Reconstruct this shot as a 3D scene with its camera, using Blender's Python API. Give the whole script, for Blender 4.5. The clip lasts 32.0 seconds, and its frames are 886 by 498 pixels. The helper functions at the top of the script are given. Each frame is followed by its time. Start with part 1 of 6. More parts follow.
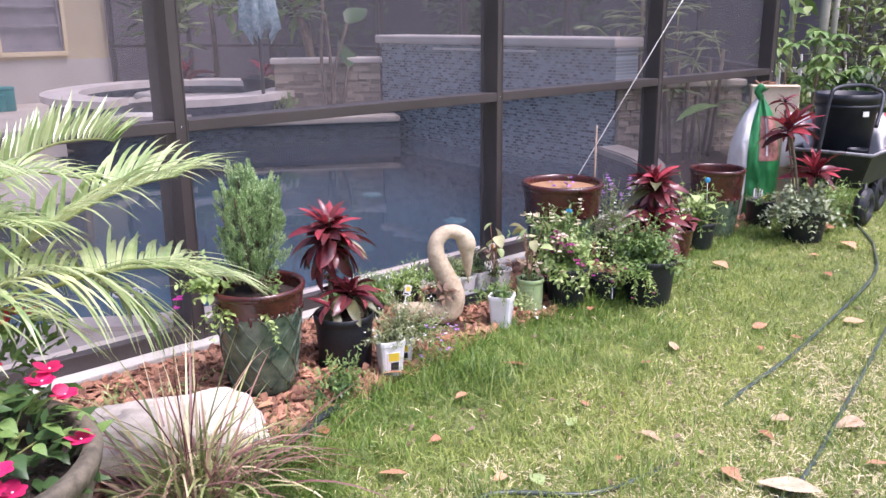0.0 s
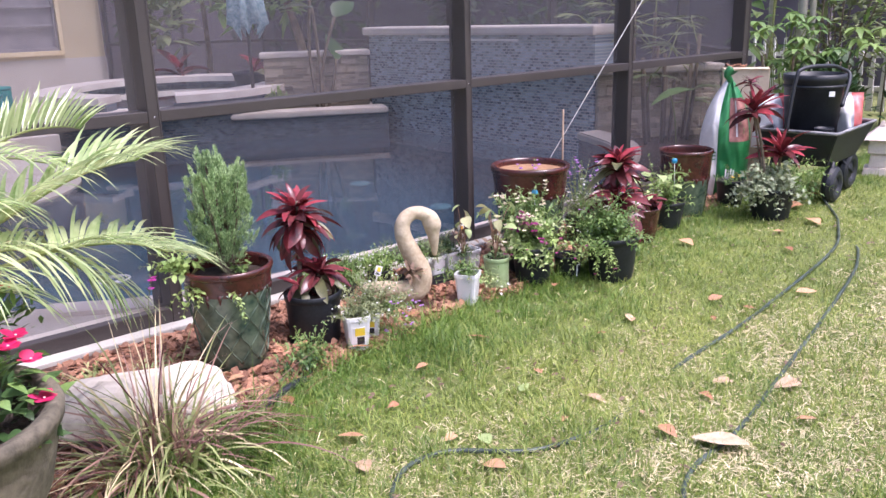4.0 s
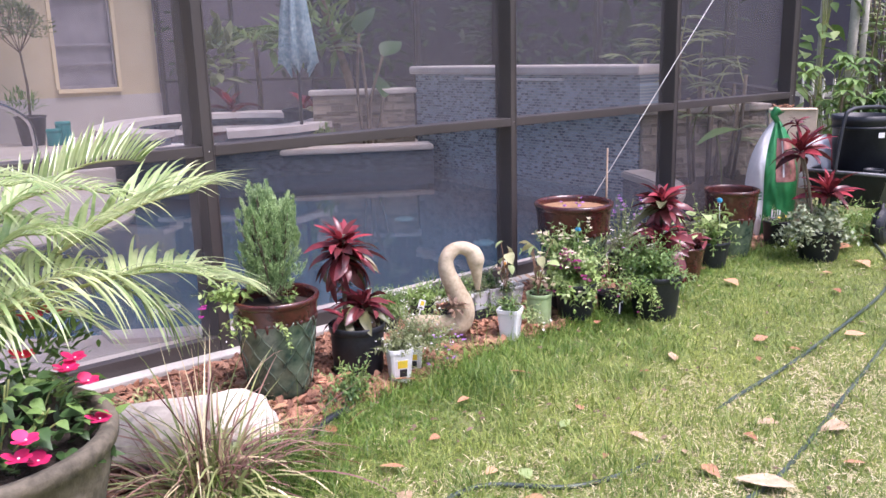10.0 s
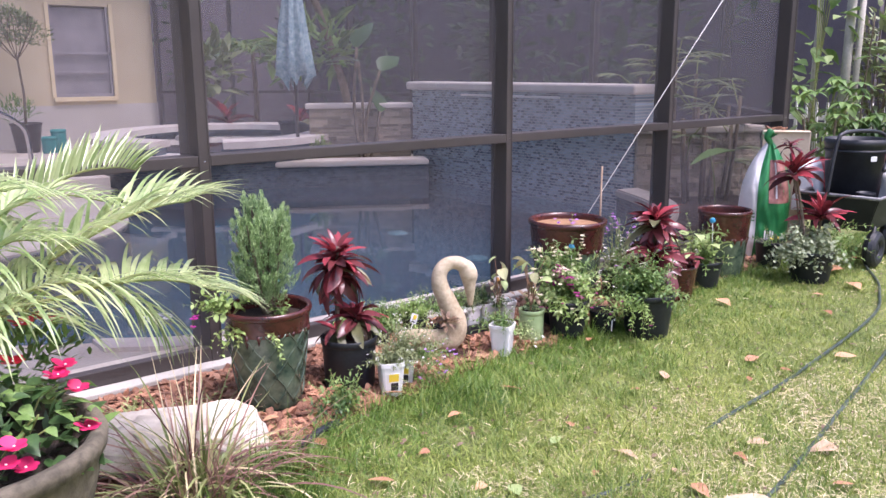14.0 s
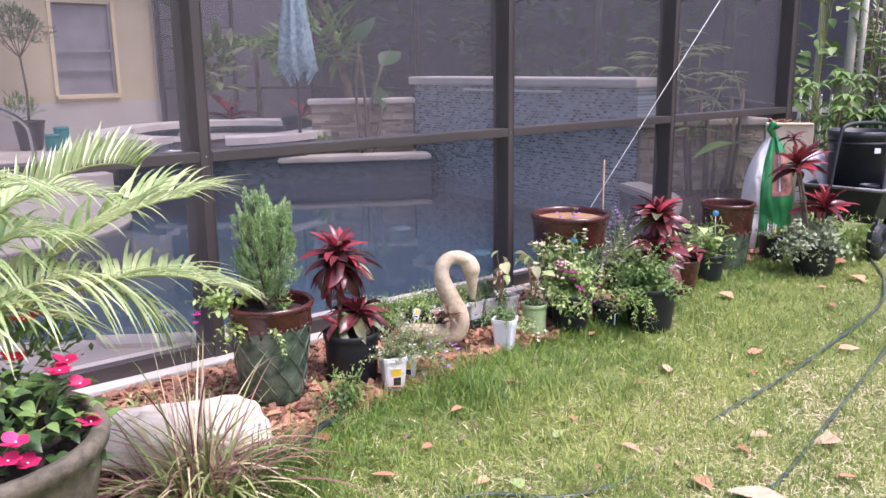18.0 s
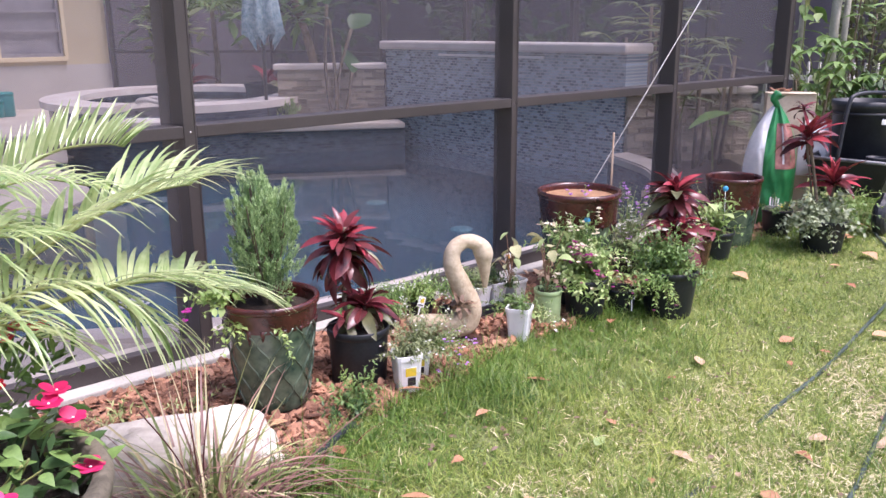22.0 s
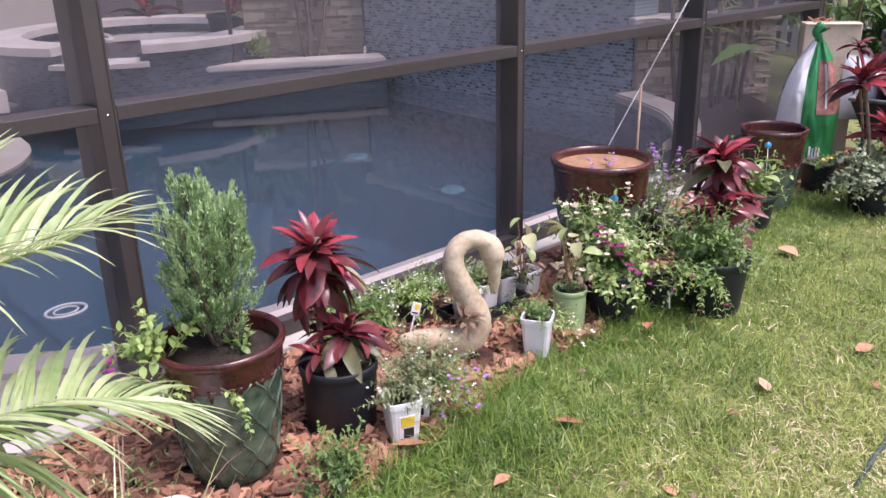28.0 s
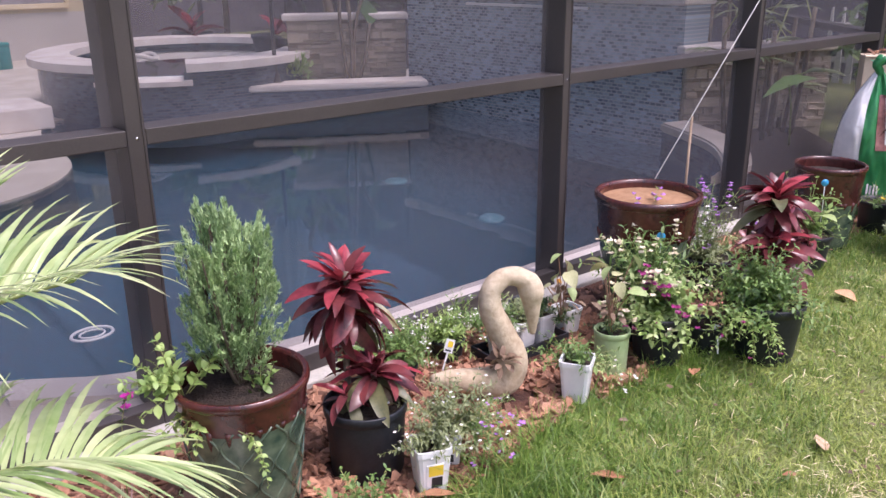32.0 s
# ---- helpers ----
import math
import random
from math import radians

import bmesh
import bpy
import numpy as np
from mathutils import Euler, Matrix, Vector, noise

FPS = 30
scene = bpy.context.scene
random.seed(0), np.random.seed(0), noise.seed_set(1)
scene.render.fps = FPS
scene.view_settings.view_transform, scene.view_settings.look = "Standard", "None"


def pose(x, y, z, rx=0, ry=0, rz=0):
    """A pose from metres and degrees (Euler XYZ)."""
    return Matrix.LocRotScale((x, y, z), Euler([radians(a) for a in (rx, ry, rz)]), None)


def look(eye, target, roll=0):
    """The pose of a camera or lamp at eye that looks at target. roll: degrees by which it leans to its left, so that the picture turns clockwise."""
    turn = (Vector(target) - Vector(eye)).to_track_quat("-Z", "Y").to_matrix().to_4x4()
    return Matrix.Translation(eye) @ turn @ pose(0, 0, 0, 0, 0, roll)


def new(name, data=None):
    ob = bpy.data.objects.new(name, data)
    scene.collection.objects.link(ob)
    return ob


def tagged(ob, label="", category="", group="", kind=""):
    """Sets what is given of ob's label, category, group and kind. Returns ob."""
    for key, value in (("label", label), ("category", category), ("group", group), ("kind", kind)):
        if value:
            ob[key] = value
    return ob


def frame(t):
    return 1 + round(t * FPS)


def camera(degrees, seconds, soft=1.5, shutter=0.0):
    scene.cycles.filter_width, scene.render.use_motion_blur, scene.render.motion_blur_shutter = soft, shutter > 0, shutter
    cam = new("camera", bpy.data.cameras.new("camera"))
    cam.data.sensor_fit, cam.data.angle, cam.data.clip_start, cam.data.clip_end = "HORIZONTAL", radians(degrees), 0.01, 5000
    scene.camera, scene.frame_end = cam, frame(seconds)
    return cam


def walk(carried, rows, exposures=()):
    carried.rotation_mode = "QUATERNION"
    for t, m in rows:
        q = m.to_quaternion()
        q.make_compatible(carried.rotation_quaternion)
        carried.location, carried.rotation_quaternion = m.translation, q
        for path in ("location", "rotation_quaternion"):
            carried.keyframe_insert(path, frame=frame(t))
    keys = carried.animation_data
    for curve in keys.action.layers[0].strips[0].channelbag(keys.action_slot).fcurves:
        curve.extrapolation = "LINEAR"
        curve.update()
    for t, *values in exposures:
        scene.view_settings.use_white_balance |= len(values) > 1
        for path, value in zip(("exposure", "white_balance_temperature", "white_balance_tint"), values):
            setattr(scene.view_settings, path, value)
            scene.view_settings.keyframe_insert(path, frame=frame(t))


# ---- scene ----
cam = camera(56.2, 32.0)
PATH = [
    (0, (-1.323, -2.987, 1.264), (-0.042, -1.545, 0.732), -0.5),
    (0.5, (-1.437, -3.062, 1.279), (-0.107, -1.648, 0.8), -1.3),
    (1, (-1.441, -3.096, 1.273), (-0.107, -1.685, 0.795), -1.3),
    (1.5, (-1.376, -3.139, 1.26), (-0.048, -1.724, 0.776), 0.6),
    (2, (-1.311, -3.185, 1.245), (-0.044, -1.72, 0.748), 0.7),
    (2.5, (-1.298, -3.191, 1.242), (-0.039, -1.732, 0.708), -1.3),
    (4.5, (-1.306, -3.219, 1.25), (-0.04, -1.771, 0.701), -1.8),
    (5, (-1.304, -3.217, 1.247), (-0.055, -1.751, 0.709), -2.0),
    (5.5, (-1.31, -3.219, 1.249), (-0.064, -1.744, 0.727), -1.9),
    (6, (-1.319, -3.223, 1.251), (-0.08, -1.735, 0.748), -1.7),
    (6.5, (-1.327, -3.229, 1.25), (-0.096, -1.73, 0.76), -1.8),
    (7, (-1.337, -3.238, 1.254), (-0.113, -1.731, 0.773), -1.7),
    (7.5, (-1.34, -3.237, 1.253), (-0.128, -1.722, 0.768), -1.6),
    (8, (-1.333, -3.238, 1.251), (-0.127, -1.721, 0.755), -1.7),
    (8.5, (-1.331, -3.24, 1.251), (-0.12, -1.728, 0.756), -1.7),
    (9, (-1.329, -3.239, 1.25), (-0.116, -1.724, 0.769), -1.7),
    (9.5, (-1.333, -3.242, 1.25), (-0.125, -1.719, 0.782), -1.6),
    (10, (-1.336, -3.244, 1.251), (-0.13, -1.716, 0.792), -1.5),
    (10.5, (-1.332, -3.239, 1.248), (-0.13, -1.708, 0.788), -1.4),
    (11, (-1.332, -3.243, 1.246), (-0.134, -1.711, 0.78), -1.4),
    (11.5, (-1.324, -3.248, 1.252), (-0.123, -1.717, 0.79), -1.6),
    (12, (-1.317, -3.246, 1.248), (-0.1, -1.724, 0.799), -1.5),
    (12.5, (-1.315, -3.241, 1.247), (-0.101, -1.719, 0.792), -1.2),
    (13, (-1.325, -3.243, 1.248), (-0.105, -1.721, 0.809), -0.9),
    (13.5, (-1.333, -3.247, 1.248), (-0.108, -1.725, 0.821), -0.6),
    (14, (-1.341, -3.248, 1.248), (-0.117, -1.724, 0.825), -0.3),
    (14.5, (-1.339, -3.249, 1.245), (-0.107, -1.73, 0.826), -0.2),
    (16.5, (-1.323, -3.241, 1.241), (-0.097, -1.725, 0.794), -0.1),
    (17, (-1.319, -3.243, 1.244), (-0.103, -1.719, 0.797), -0.4),
    (17.5, (-1.33, -3.246, 1.244), (-0.128, -1.706, 0.815), -0.6),
    (18, (-1.333, -3.251, 1.244), (-0.118, -1.723, 0.81), -0.7),
    (18.5, (-1.33, -3.247, 1.24), (-0.111, -1.731, 0.778), -0.8),
    (19, (-1.326, -3.25, 1.235), (-0.1, -1.746, 0.746), -0.4),
    (19.5, (-1.317, -3.222, 1.226), (-0.097, -1.738, 0.667), 0.4),
    (20, (-1.281, -3.067, 1.237), (0.019, -1.661, 0.66), -0.4),
    (20.5, (-1.283, -2.929, 1.25), (0.05, -1.538, 0.712), -1.6),
    (21, (-1.318, -2.888, 1.245), (0.042, -1.526, 0.7), -0.0),
    (21.5, (-1.324, -2.87, 1.254), (-0.037, -1.424, 0.751), -0.0),
    (22, (-1.304, -2.853, 1.246), (-0.016, -1.412, 0.731), -0.3),
    (22.5, (-1.311, -2.854, 1.25), (-0.018, -1.405, 0.773), -0.2),
    (23, (-1.31, -2.848, 1.25), (-0.043, -1.369, 0.795), -0.0),
    (23.5, (-1.314, -2.853, 1.253), (-0.066, -1.351, 0.82), -0.0),
    (24, (-1.321, -2.863, 1.251), (-0.08, -1.355, 0.822), -0.0),
    (24.5, (-1.323, -2.868, 1.253), (-0.081, -1.36, 0.827), -0.0),
    (25, (-1.325, -2.863, 1.253), (-0.074, -1.365, 0.816), 0.1),
    (25.5, (-1.311, -2.845, 1.244), (-0.056, -1.367, 0.753), -0.5),
    (27.5, (-0.857, -2.391, 1.312), (0.348, -0.939, 0.649), -1.4),
    (28, (-0.854, -2.287, 1.316), (0.42, -0.913, 0.618), -1.4),
    (28.5, (-0.777, -2.282, 1.306), (0.413, -0.851, 0.573), -2.6),
    (29, (-0.741, -2.298, 1.298), (0.414, -0.833, 0.575), 0.3),
    (29.5, (-0.737, -2.256, 1.308), (0.474, -0.828, 0.607), 0.1),
    (30, (-0.754, -2.195, 1.313), (0.479, -0.778, 0.625), -0.7),
    (30.5, (-0.762, -2.177, 1.313), (0.481, -0.759, 0.647), -0.9),
    (31, (-0.762, -2.19, 1.313), (0.463, -0.755, 0.651), -0.9),
    (31.5, (-0.761, -2.195, 1.314), (0.466, -0.757, 0.662), -0.7),
    (32, (-0.763, -2.194, 1.314), (0.456, -0.746, 0.666), -0.6),
]
walk(cam, [(t, look(eye, target, roll)) for t, eye, target, roll in PATH], [(0, 0.90, 5940, 29), (25.5, 0.85, 5990, 29), (28, 0.70, 6080, 29), (32, 0.68, 6080, 29)])

# ---- world, sun, exposure ----
world = bpy.data.worlds.new("world")
scene.world = world
world.use_nodes = True
wn = world.node_tree
sky = wn.nodes.new("ShaderNodeTexSky")
sky.sky_type = "NISHITA"
sky.sun_disc = False
sky.sun_elevation = radians(60)
sky.sun_rotation = radians(165)
sky.dust_density = 4.0
sky.air_density = 1.3
wn.links.new(sky.outputs[0], wn.nodes["Background"].inputs[0])
wn.nodes["Background"].inputs[1].default_value = 0.15
sun_data = bpy.data.lights.new("sun", "SUN")
sun_data.energy = 2.5
sun_data.angle = radians(24)
sun_data.color = (1.0, 0.96, 0.92)
sun = new("sun", sun_data)
sun.matrix_world = look((3.0, -5.5, 16), (0, 0, 0))

# ---- materials ----


def mat(name, c1, c2, rough=0.6, scale=6.0, fine=60.0, bump=0.15, metal=0.0, island=0.0, rand=0.0, coat=0.0, spec=0.5, trans=0.0):
    """Two-scale procedural surface: broad mottling from c1 to c2, fine grain, relief."""
    m = bpy.data.materials.new(name)
    m.use_nodes = True
    nt = m.node_tree
    b = nt.nodes["Principled BSDF"]
    b.inputs["Roughness"].default_value = rough
    b.inputs["Metallic"].default_value = metal
    b.inputs["Coat Weight"].default_value = coat
    b.inputs["Specular IOR Level"].default_value = spec
    tc = nt.nodes.new("ShaderNodeTexCoord")
    n1 = nt.nodes.new("ShaderNodeTexNoise")
    n1.inputs["Scale"].default_value = scale
    n1.inputs["Detail"].default_value = 5
    n2 = nt.nodes.new("ShaderNodeTexNoise")
    n2.inputs["Scale"].default_value = fine
    n2.inputs["Detail"].default_value = 4
    for n in (n1, n2):
        nt.links.new(tc.outputs["Object"], n.inputs["Vector"])
    add = nt.nodes.new("ShaderNodeMath")
    add.operation = "MULTIPLY_ADD"
    nt.links.new(n2.outputs["Fac"], add.inputs[0])
    add.inputs[1].default_value = 0.6
    nt.links.new(n1.outputs["Fac"], add.inputs[2])
    ramp = nt.nodes.new("ShaderNodeMapRange")
    ramp.inputs["From Min"].default_value = 0.55
    ramp.inputs["From Max"].default_value = 1.05
    nt.links.new(add.outputs[0], ramp.inputs["Value"])
    fac = ramp.outputs[0]
    if island or rand:
        if island:
            g = nt.nodes.new("ShaderNodeNewGeometry")
            src, amount = g.outputs["Random Per Island"], island
        else:
            g = nt.nodes.new("ShaderNodeObjectInfo")
            src, amount = g.outputs["Random"], rand
        mx = nt.nodes.new("ShaderNodeMix")
        mx.inputs[0].default_value = amount
        nt.links.new(fac, mx.inputs[2])
        nt.links.new(src, mx.inputs[3])
        fac = mx.outputs[0]
    mix = nt.nodes.new("ShaderNodeMix")
    mix.data_type = "RGBA"
    mix.inputs[6].default_value = (*c1, 1)
    mix.inputs[7].default_value = (*c2, 1)
    nt.links.new(fac, mix.inputs[0])
    nt.links.new(mix.outputs[2], b.inputs["Base Color"])
    if bump:
        bp = nt.nodes.new("ShaderNodeBump")
        bp.inputs["Strength"].default_value = bump
        bp.inputs["Distance"].default_value = 0.01
        nt.links.new(n2.outputs["Fac"], bp.inputs["Height"])
        nt.links.new(bp.outputs[0], b.inputs["Normal"])
    if trans:
        t = nt.nodes.new("ShaderNodeBsdfTranslucent")
        nt.links.new(mix.outputs[2], t.inputs[0])
        ms = nt.nodes.new("ShaderNodeMixShader")
        ms.inputs[0].default_value = trans
        nt.links.new(b.outputs[0], ms.inputs[1])
        nt.links.new(t.outputs[0], ms.inputs[2])
        nt.links.new(ms.outputs[0], nt.nodes["Material Output"].inputs[0])
    return m


def screen_material():
    """Woven insect screen: fine dark threads with open gaps, too fine to model."""
    m = bpy.data.materials.new("insect_screen")
    m.use_nodes = True
    nt = m.node_tree
    b = nt.nodes["Principled BSDF"]
    b.inputs["Base Color"].default_value = (0.098, 0.093, 0.110, 1)
    b.inputs["Roughness"].default_value = 0.7
    tr = nt.nodes.new("ShaderNodeBsdfTransparent")
    ms = nt.nodes.new("ShaderNodeMixShader")
    tc = nt.nodes.new("ShaderNodeTexCoord")
    n = nt.nodes.new("ShaderNodeTexNoise")
    n.inputs["Scale"].default_value = 3
    nt.links.new(tc.outputs["Object"], n.inputs["Vector"])
    mr = nt.nodes.new("ShaderNodeMapRange")
    mr.inputs["To Min"].default_value = 0.38
    mr.inputs["To Max"].default_value = 0.46
    nt.links.new(n.outputs["Fac"], mr.inputs["Value"])
    nt.links.new(mr.outputs[0], ms.inputs[0])
    nt.links.new(tr.outputs[0], ms.inputs[1])
    nt.links.new(b.outputs[0], ms.inputs[2])
    nt.links.new(ms.outputs[0], nt.nodes["Material Output"].inputs[0])
    return m


def tile_material(name, dark, pale, joint):
    """Glass mosaic in running bond, dark and mid blue-grey, with joints."""
    m = bpy.data.materials.new(name)
    m.use_nodes = True
    nt = m.node_tree
    b = nt.nodes["Principled BSDF"]
    uv = nt.nodes.new("ShaderNodeUVMap")
    br = nt.nodes.new("ShaderNodeTexBrick")
    br.inputs["Scale"].default_value = 1.0
    br.inputs["Brick Width"].default_value = 0.052
    br.inputs["Row Height"].default_value = 0.026
    br.inputs["Mortar Size"].default_value = 0.0042
    br.inputs["Color1"].default_value = (*dark, 1)
    br.inputs["Color2"].default_value = (*pale, 1)
    br.inputs["Mortar"].default_value = (*joint, 1)
    nt.links.new(uv.outputs[0], br.inputs["Vector"])
    nt.links.new(br.outputs["Color"], b.inputs["Base Color"])
    b.inputs["Roughness"].default_value = 0.25
    bp = nt.nodes.new("ShaderNodeBump")
    bp.inputs["Strength"].default_value = 0.5
    bp.inputs["Distance"].default_value = 0.004
    bp.invert = True
    nt.links.new(br.outputs["Fac"], bp.inputs["Height"])
    nt.links.new(bp.outputs[0], b.inputs["Normal"])
    return m


def water_material():
    m = bpy.data.materials.new("pool_water")
    m.use_nodes = True
    nt = m.node_tree
    b = nt.nodes["Principled BSDF"]
    b.inputs["Base Color"].default_value = (0.55, 0.78, 0.95, 1)
    b.inputs["Roughness"].default_value = 0.03
    b.inputs["IOR"].default_value = 1.33
    b.inputs["Transmission Weight"].default_value = 1.0
    tc = nt.nodes.new("ShaderNodeTexCoord")
    n = nt.nodes.new("ShaderNodeTexNoise")
    n.inputs["Scale"].default_value = 4
    nt.links.new(tc.outputs["Object"], n.inputs["Vector"])
    bp = nt.nodes.new("ShaderNodeBump")
    bp.inputs["Strength"].default_value = 0.05
    bp.inputs["Distance"].default_value = 0.02
    nt.links.new(n.outputs["Fac"], bp.inputs["Height"])
    nt.links.new(bp.outputs[0], b.inputs["Normal"])
    return m


M_SOIL_GRASS = mat("lawn_soil", (0.08, 0.11, 0.03), (0.26, 0.27, 0.10), 0.95, 5, 120, 0.6)
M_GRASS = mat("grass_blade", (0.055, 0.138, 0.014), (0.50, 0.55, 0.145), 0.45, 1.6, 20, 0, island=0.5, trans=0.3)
# Greener bed-edge grass, with the shade there put into its darker colour.
M_SHADEDLUSHGRASS = mat("shaded_lush_blade", (0.022, 0.085, 0.008), (0.26, 0.40, 0.070), 0.45, 1.6, 20, 0, island=0.5, trans=0.3)
# Darker than the chips: shade in the gaps between them is put into colour.
M_MULCH_BED = mat("mulch_bed", (0.035, 0.014, 0.009), (0.13, 0.055, 0.034), 0.95, 20, 120, 0.8)
M_CHIP = mat("mulch_chip", (0.060, 0.020, 0.012), (0.66, 0.37, 0.235), 0.82, 9, 120, 0.5, rand=0.75)
M_CHIPS = mat("mulch_chips", (0.055, 0.018, 0.011), (0.56, 0.29, 0.175), 0.82, 9, 120, 0.5, island=0.75)
M_BRONZE = mat("bronze_aluminium", (0.040, 0.034, 0.033), (0.062, 0.053, 0.051), 0.42, 3, 200, 0.02)
M_SCREEN = screen_material()
M_CONCRETE = mat("pale_concrete", (0.36, 0.34, 0.30), (0.54, 0.51, 0.46), 0.9, 5, 90, 0.25)
M_COPING = mat("cast_coping", (0.58, 0.50, 0.45), (0.76, 0.69, 0.63), 0.8, 4, 80, 0.2)
# Dimmed copy of cast_coping; the curved edge's lower light is put into colour.
M_DIMMEDCOPING = mat("dimmed_coping", (0.34, 0.29, 0.25), (0.50, 0.44, 0.39), 0.85, 4, 80, 0.2)
M_MAGENTA = mat("magenta_petal", (0.42, 0.01, 0.24), (0.62, 0.05, 0.40), 0.5, 8, 40, 0, island=0.5, trans=0.2)
M_DECK = mat("deck_concrete", (0.46, 0.40, 0.34), (0.62, 0.56, 0.49), 0.85, 3, 70, 0.2)
M_TILE = tile_material("glass_mosaic", (0.050, 0.080, 0.115), (0.36, 0.46, 0.53), (0.38, 0.40, 0.42))
# Shaded copy of glass_mosaic; dimness of the spa side and ledge is put into colour.
M_SHADEDTILE = tile_material("shaded_mosaic", (0.040, 0.060, 0.090), (0.115, 0.150, 0.190), (0.125, 0.135, 0.150))
M_STONE = mat("ledge_stone", (0.24, 0.185, 0.135), (0.62, 0.53, 0.42), 0.9, 5, 40, 0.6, rand=0.7)
M_MORTAR = mat("stone_backing", (0.34, 0.28, 0.22), (0.46, 0.39, 0.31), 0.95, 8, 60, 0.4)
M_POOL = mat("pool_plaster", (0.003, 0.041, 0.070), (0.008, 0.103, 0.160), 0.6, 30, 160, 0.1)
M_WATER = water_material()
M_YELLOW = mat("yellow_stucco", (0.56, 0.47, 0.32), (0.64, 0.55, 0.39), 0.9, 2, 90, 0.3)
M_GREYBAND = mat("grey_stucco", (0.50, 0.46, 0.43), (0.60, 0.56, 0.52), 0.9, 2, 90, 0.3)
M_CREAM = mat("cream_trim", (0.74, 0.60, 0.38), (0.80, 0.68, 0.46), 0.7, 3, 60, 0.1)
M_WHITE = mat("white_paint", (0.74, 0.72, 0.70), (0.82, 0.80, 0.77), 0.6, 3, 60, 0.1)
M_BLIND = mat("window_blind", (0.27, 0.25, 0.28), (0.38, 0.36, 0.38), 0.7, 3, 60, 0.05)
M_GREENGLAZE = mat("green_glaze", (0.020, 0.045, 0.032), (0.125, 0.165, 0.11), 0.22, 14, 40, 0.1, coat=0.5)
M_BROWNGLAZE = mat("oxblood_glaze", (0.022, 0.006, 0.006), (0.095, 0.024, 0.019), 0.26, 9, 60, 0.05, coat=0.35)
M_BLACKPLASTIC = mat("black_plastic", (0.008, 0.010, 0.014), (0.022, 0.026, 0.034), 0.5, 6, 80, 0.08)
M_WHITEPLASTIC = mat("white_plastic", (0.70, 0.71, 0.72), (0.80, 0.80, 0.80), 0.4, 6, 50, 0.03)
M_GREENPLASTIC = mat("green_plastic", (0.30, 0.42, 0.20), (0.40, 0.52, 0.28), 0.45, 6, 50, 0.03)
M_SOIL = mat("potting_soil", (0.014, 0.010, 0.007), (0.050, 0.034, 0.024), 1.0, 25, 150, 1.0)
M_SAND = mat("orange_soil", (0.24, 0.13, 0.065), (0.38, 0.22, 0.12), 1.0, 25, 150, 0.6)
M_SWAN = mat("swan_concrete", (0.34, 0.26, 0.165), (0.62, 0.53, 0.385), 0.85, 6, 60, 0.3)
M_ROCK = mat("pale_limestone", (0.42, 0.36, 0.29), (0.74, 0.68, 0.60), 0.85, 5, 30, 0.5)
M_URN = mat("weathered_urn", (0.058, 0.050, 0.034), (0.20, 0.17, 0.12), 0.85, 8, 50, 0.5)
# Pale end is brightened: the leaflets' white glare is put into base colour.
M_PALMLEAF = mat("palm_leaflet_single", (0.17, 0.31, 0.075), (0.78, 0.84, 0.48), 0.25, 5, 40, 0, rand=0.6, trans=0.36, coat=1.0)
M_THATCH = mat("dry_thatch", (0.46, 0.37, 0.19), (0.88, 0.78, 0.52), 0.8, 3, 30, 0, island=0.6)
M_STEM = mat("green_stem", (0.16, 0.22, 0.06), (0.34, 0.34, 0.12), 0.6, 8, 60, 0.1)
M_BARK = mat("grey_bark", (0.10, 0.075, 0.05), (0.24, 0.19, 0.14), 0.9, 12, 70, 0.6)
M_RED = mat("cordyline_red", (0.045, 0.011, 0.018), (0.56, 0.085, 0.105), 0.24, 4, 16, 0.05, rand=0.75, trans=0.2)
M_MAROON = mat("cordyline_maroon", (0.034, 0.014, 0.016), (0.25, 0.058, 0.062), 0.26, 3, 14, 0.05, rand=0.6, trans=0.15)
M_JUNIPER = mat("juniper_foliage", (0.12, 0.24, 0.085), (0.56, 0.72, 0.36), 0.7, 6, 40, 0, island=0.6, trans=0.15)
M_LEAF = mat("shrub_leaf", (0.050, 0.125, 0.024), (0.25, 0.38, 0.105), 0.5, 6, 40, 0, island=0.6, trans=0.2)
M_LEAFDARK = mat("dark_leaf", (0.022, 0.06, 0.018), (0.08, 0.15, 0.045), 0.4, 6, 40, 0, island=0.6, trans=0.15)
M_LEAFPALE = mat("pale_leaf", (0.20, 0.32, 0.09), (0.52, 0.60, 0.28), 0.5, 6, 40, 0, island=0.6, trans=0.2)
M_LEAFGREY = mat("grey_green_leaf", (0.12, 0.16, 0.065), (0.32, 0.36, 0.18), 0.6, 6, 40, 0, island=0.6, trans=0.15)
M_LEAFFRESH = mat("fresh_leaf", (0.14, 0.26, 0.05), (0.46, 0.60, 0.20), 0.45, 6, 40, 0, island=0.6, trans=0.25)
M_LEAFCREAM = mat("cream_leaf", (0.36, 0.40, 0.16), (0.66, 0.62, 0.38), 0.5, 20, 60, 0, trans=0.25)
M_IVY = mat("variegated_ivy", (0.13, 0.19, 0.09), (0.46, 0.50, 0.34), 0.5, 30, 80, 0, island=0.5, trans=0.15)
M_OLDLEAF = mat("old_strap_leaf", (0.06, 0.075, 0.035), (0.24, 0.22, 0.10), 0.4, 8, 30, 0.05, rand=0.6, trans=0.15)
M_DEADLEAF = mat("withered_leaf", (0.10, 0.055, 0.035), (0.32, 0.22, 0.14), 0.6, 10, 40, 0.1, rand=0.6, trans=0.1)
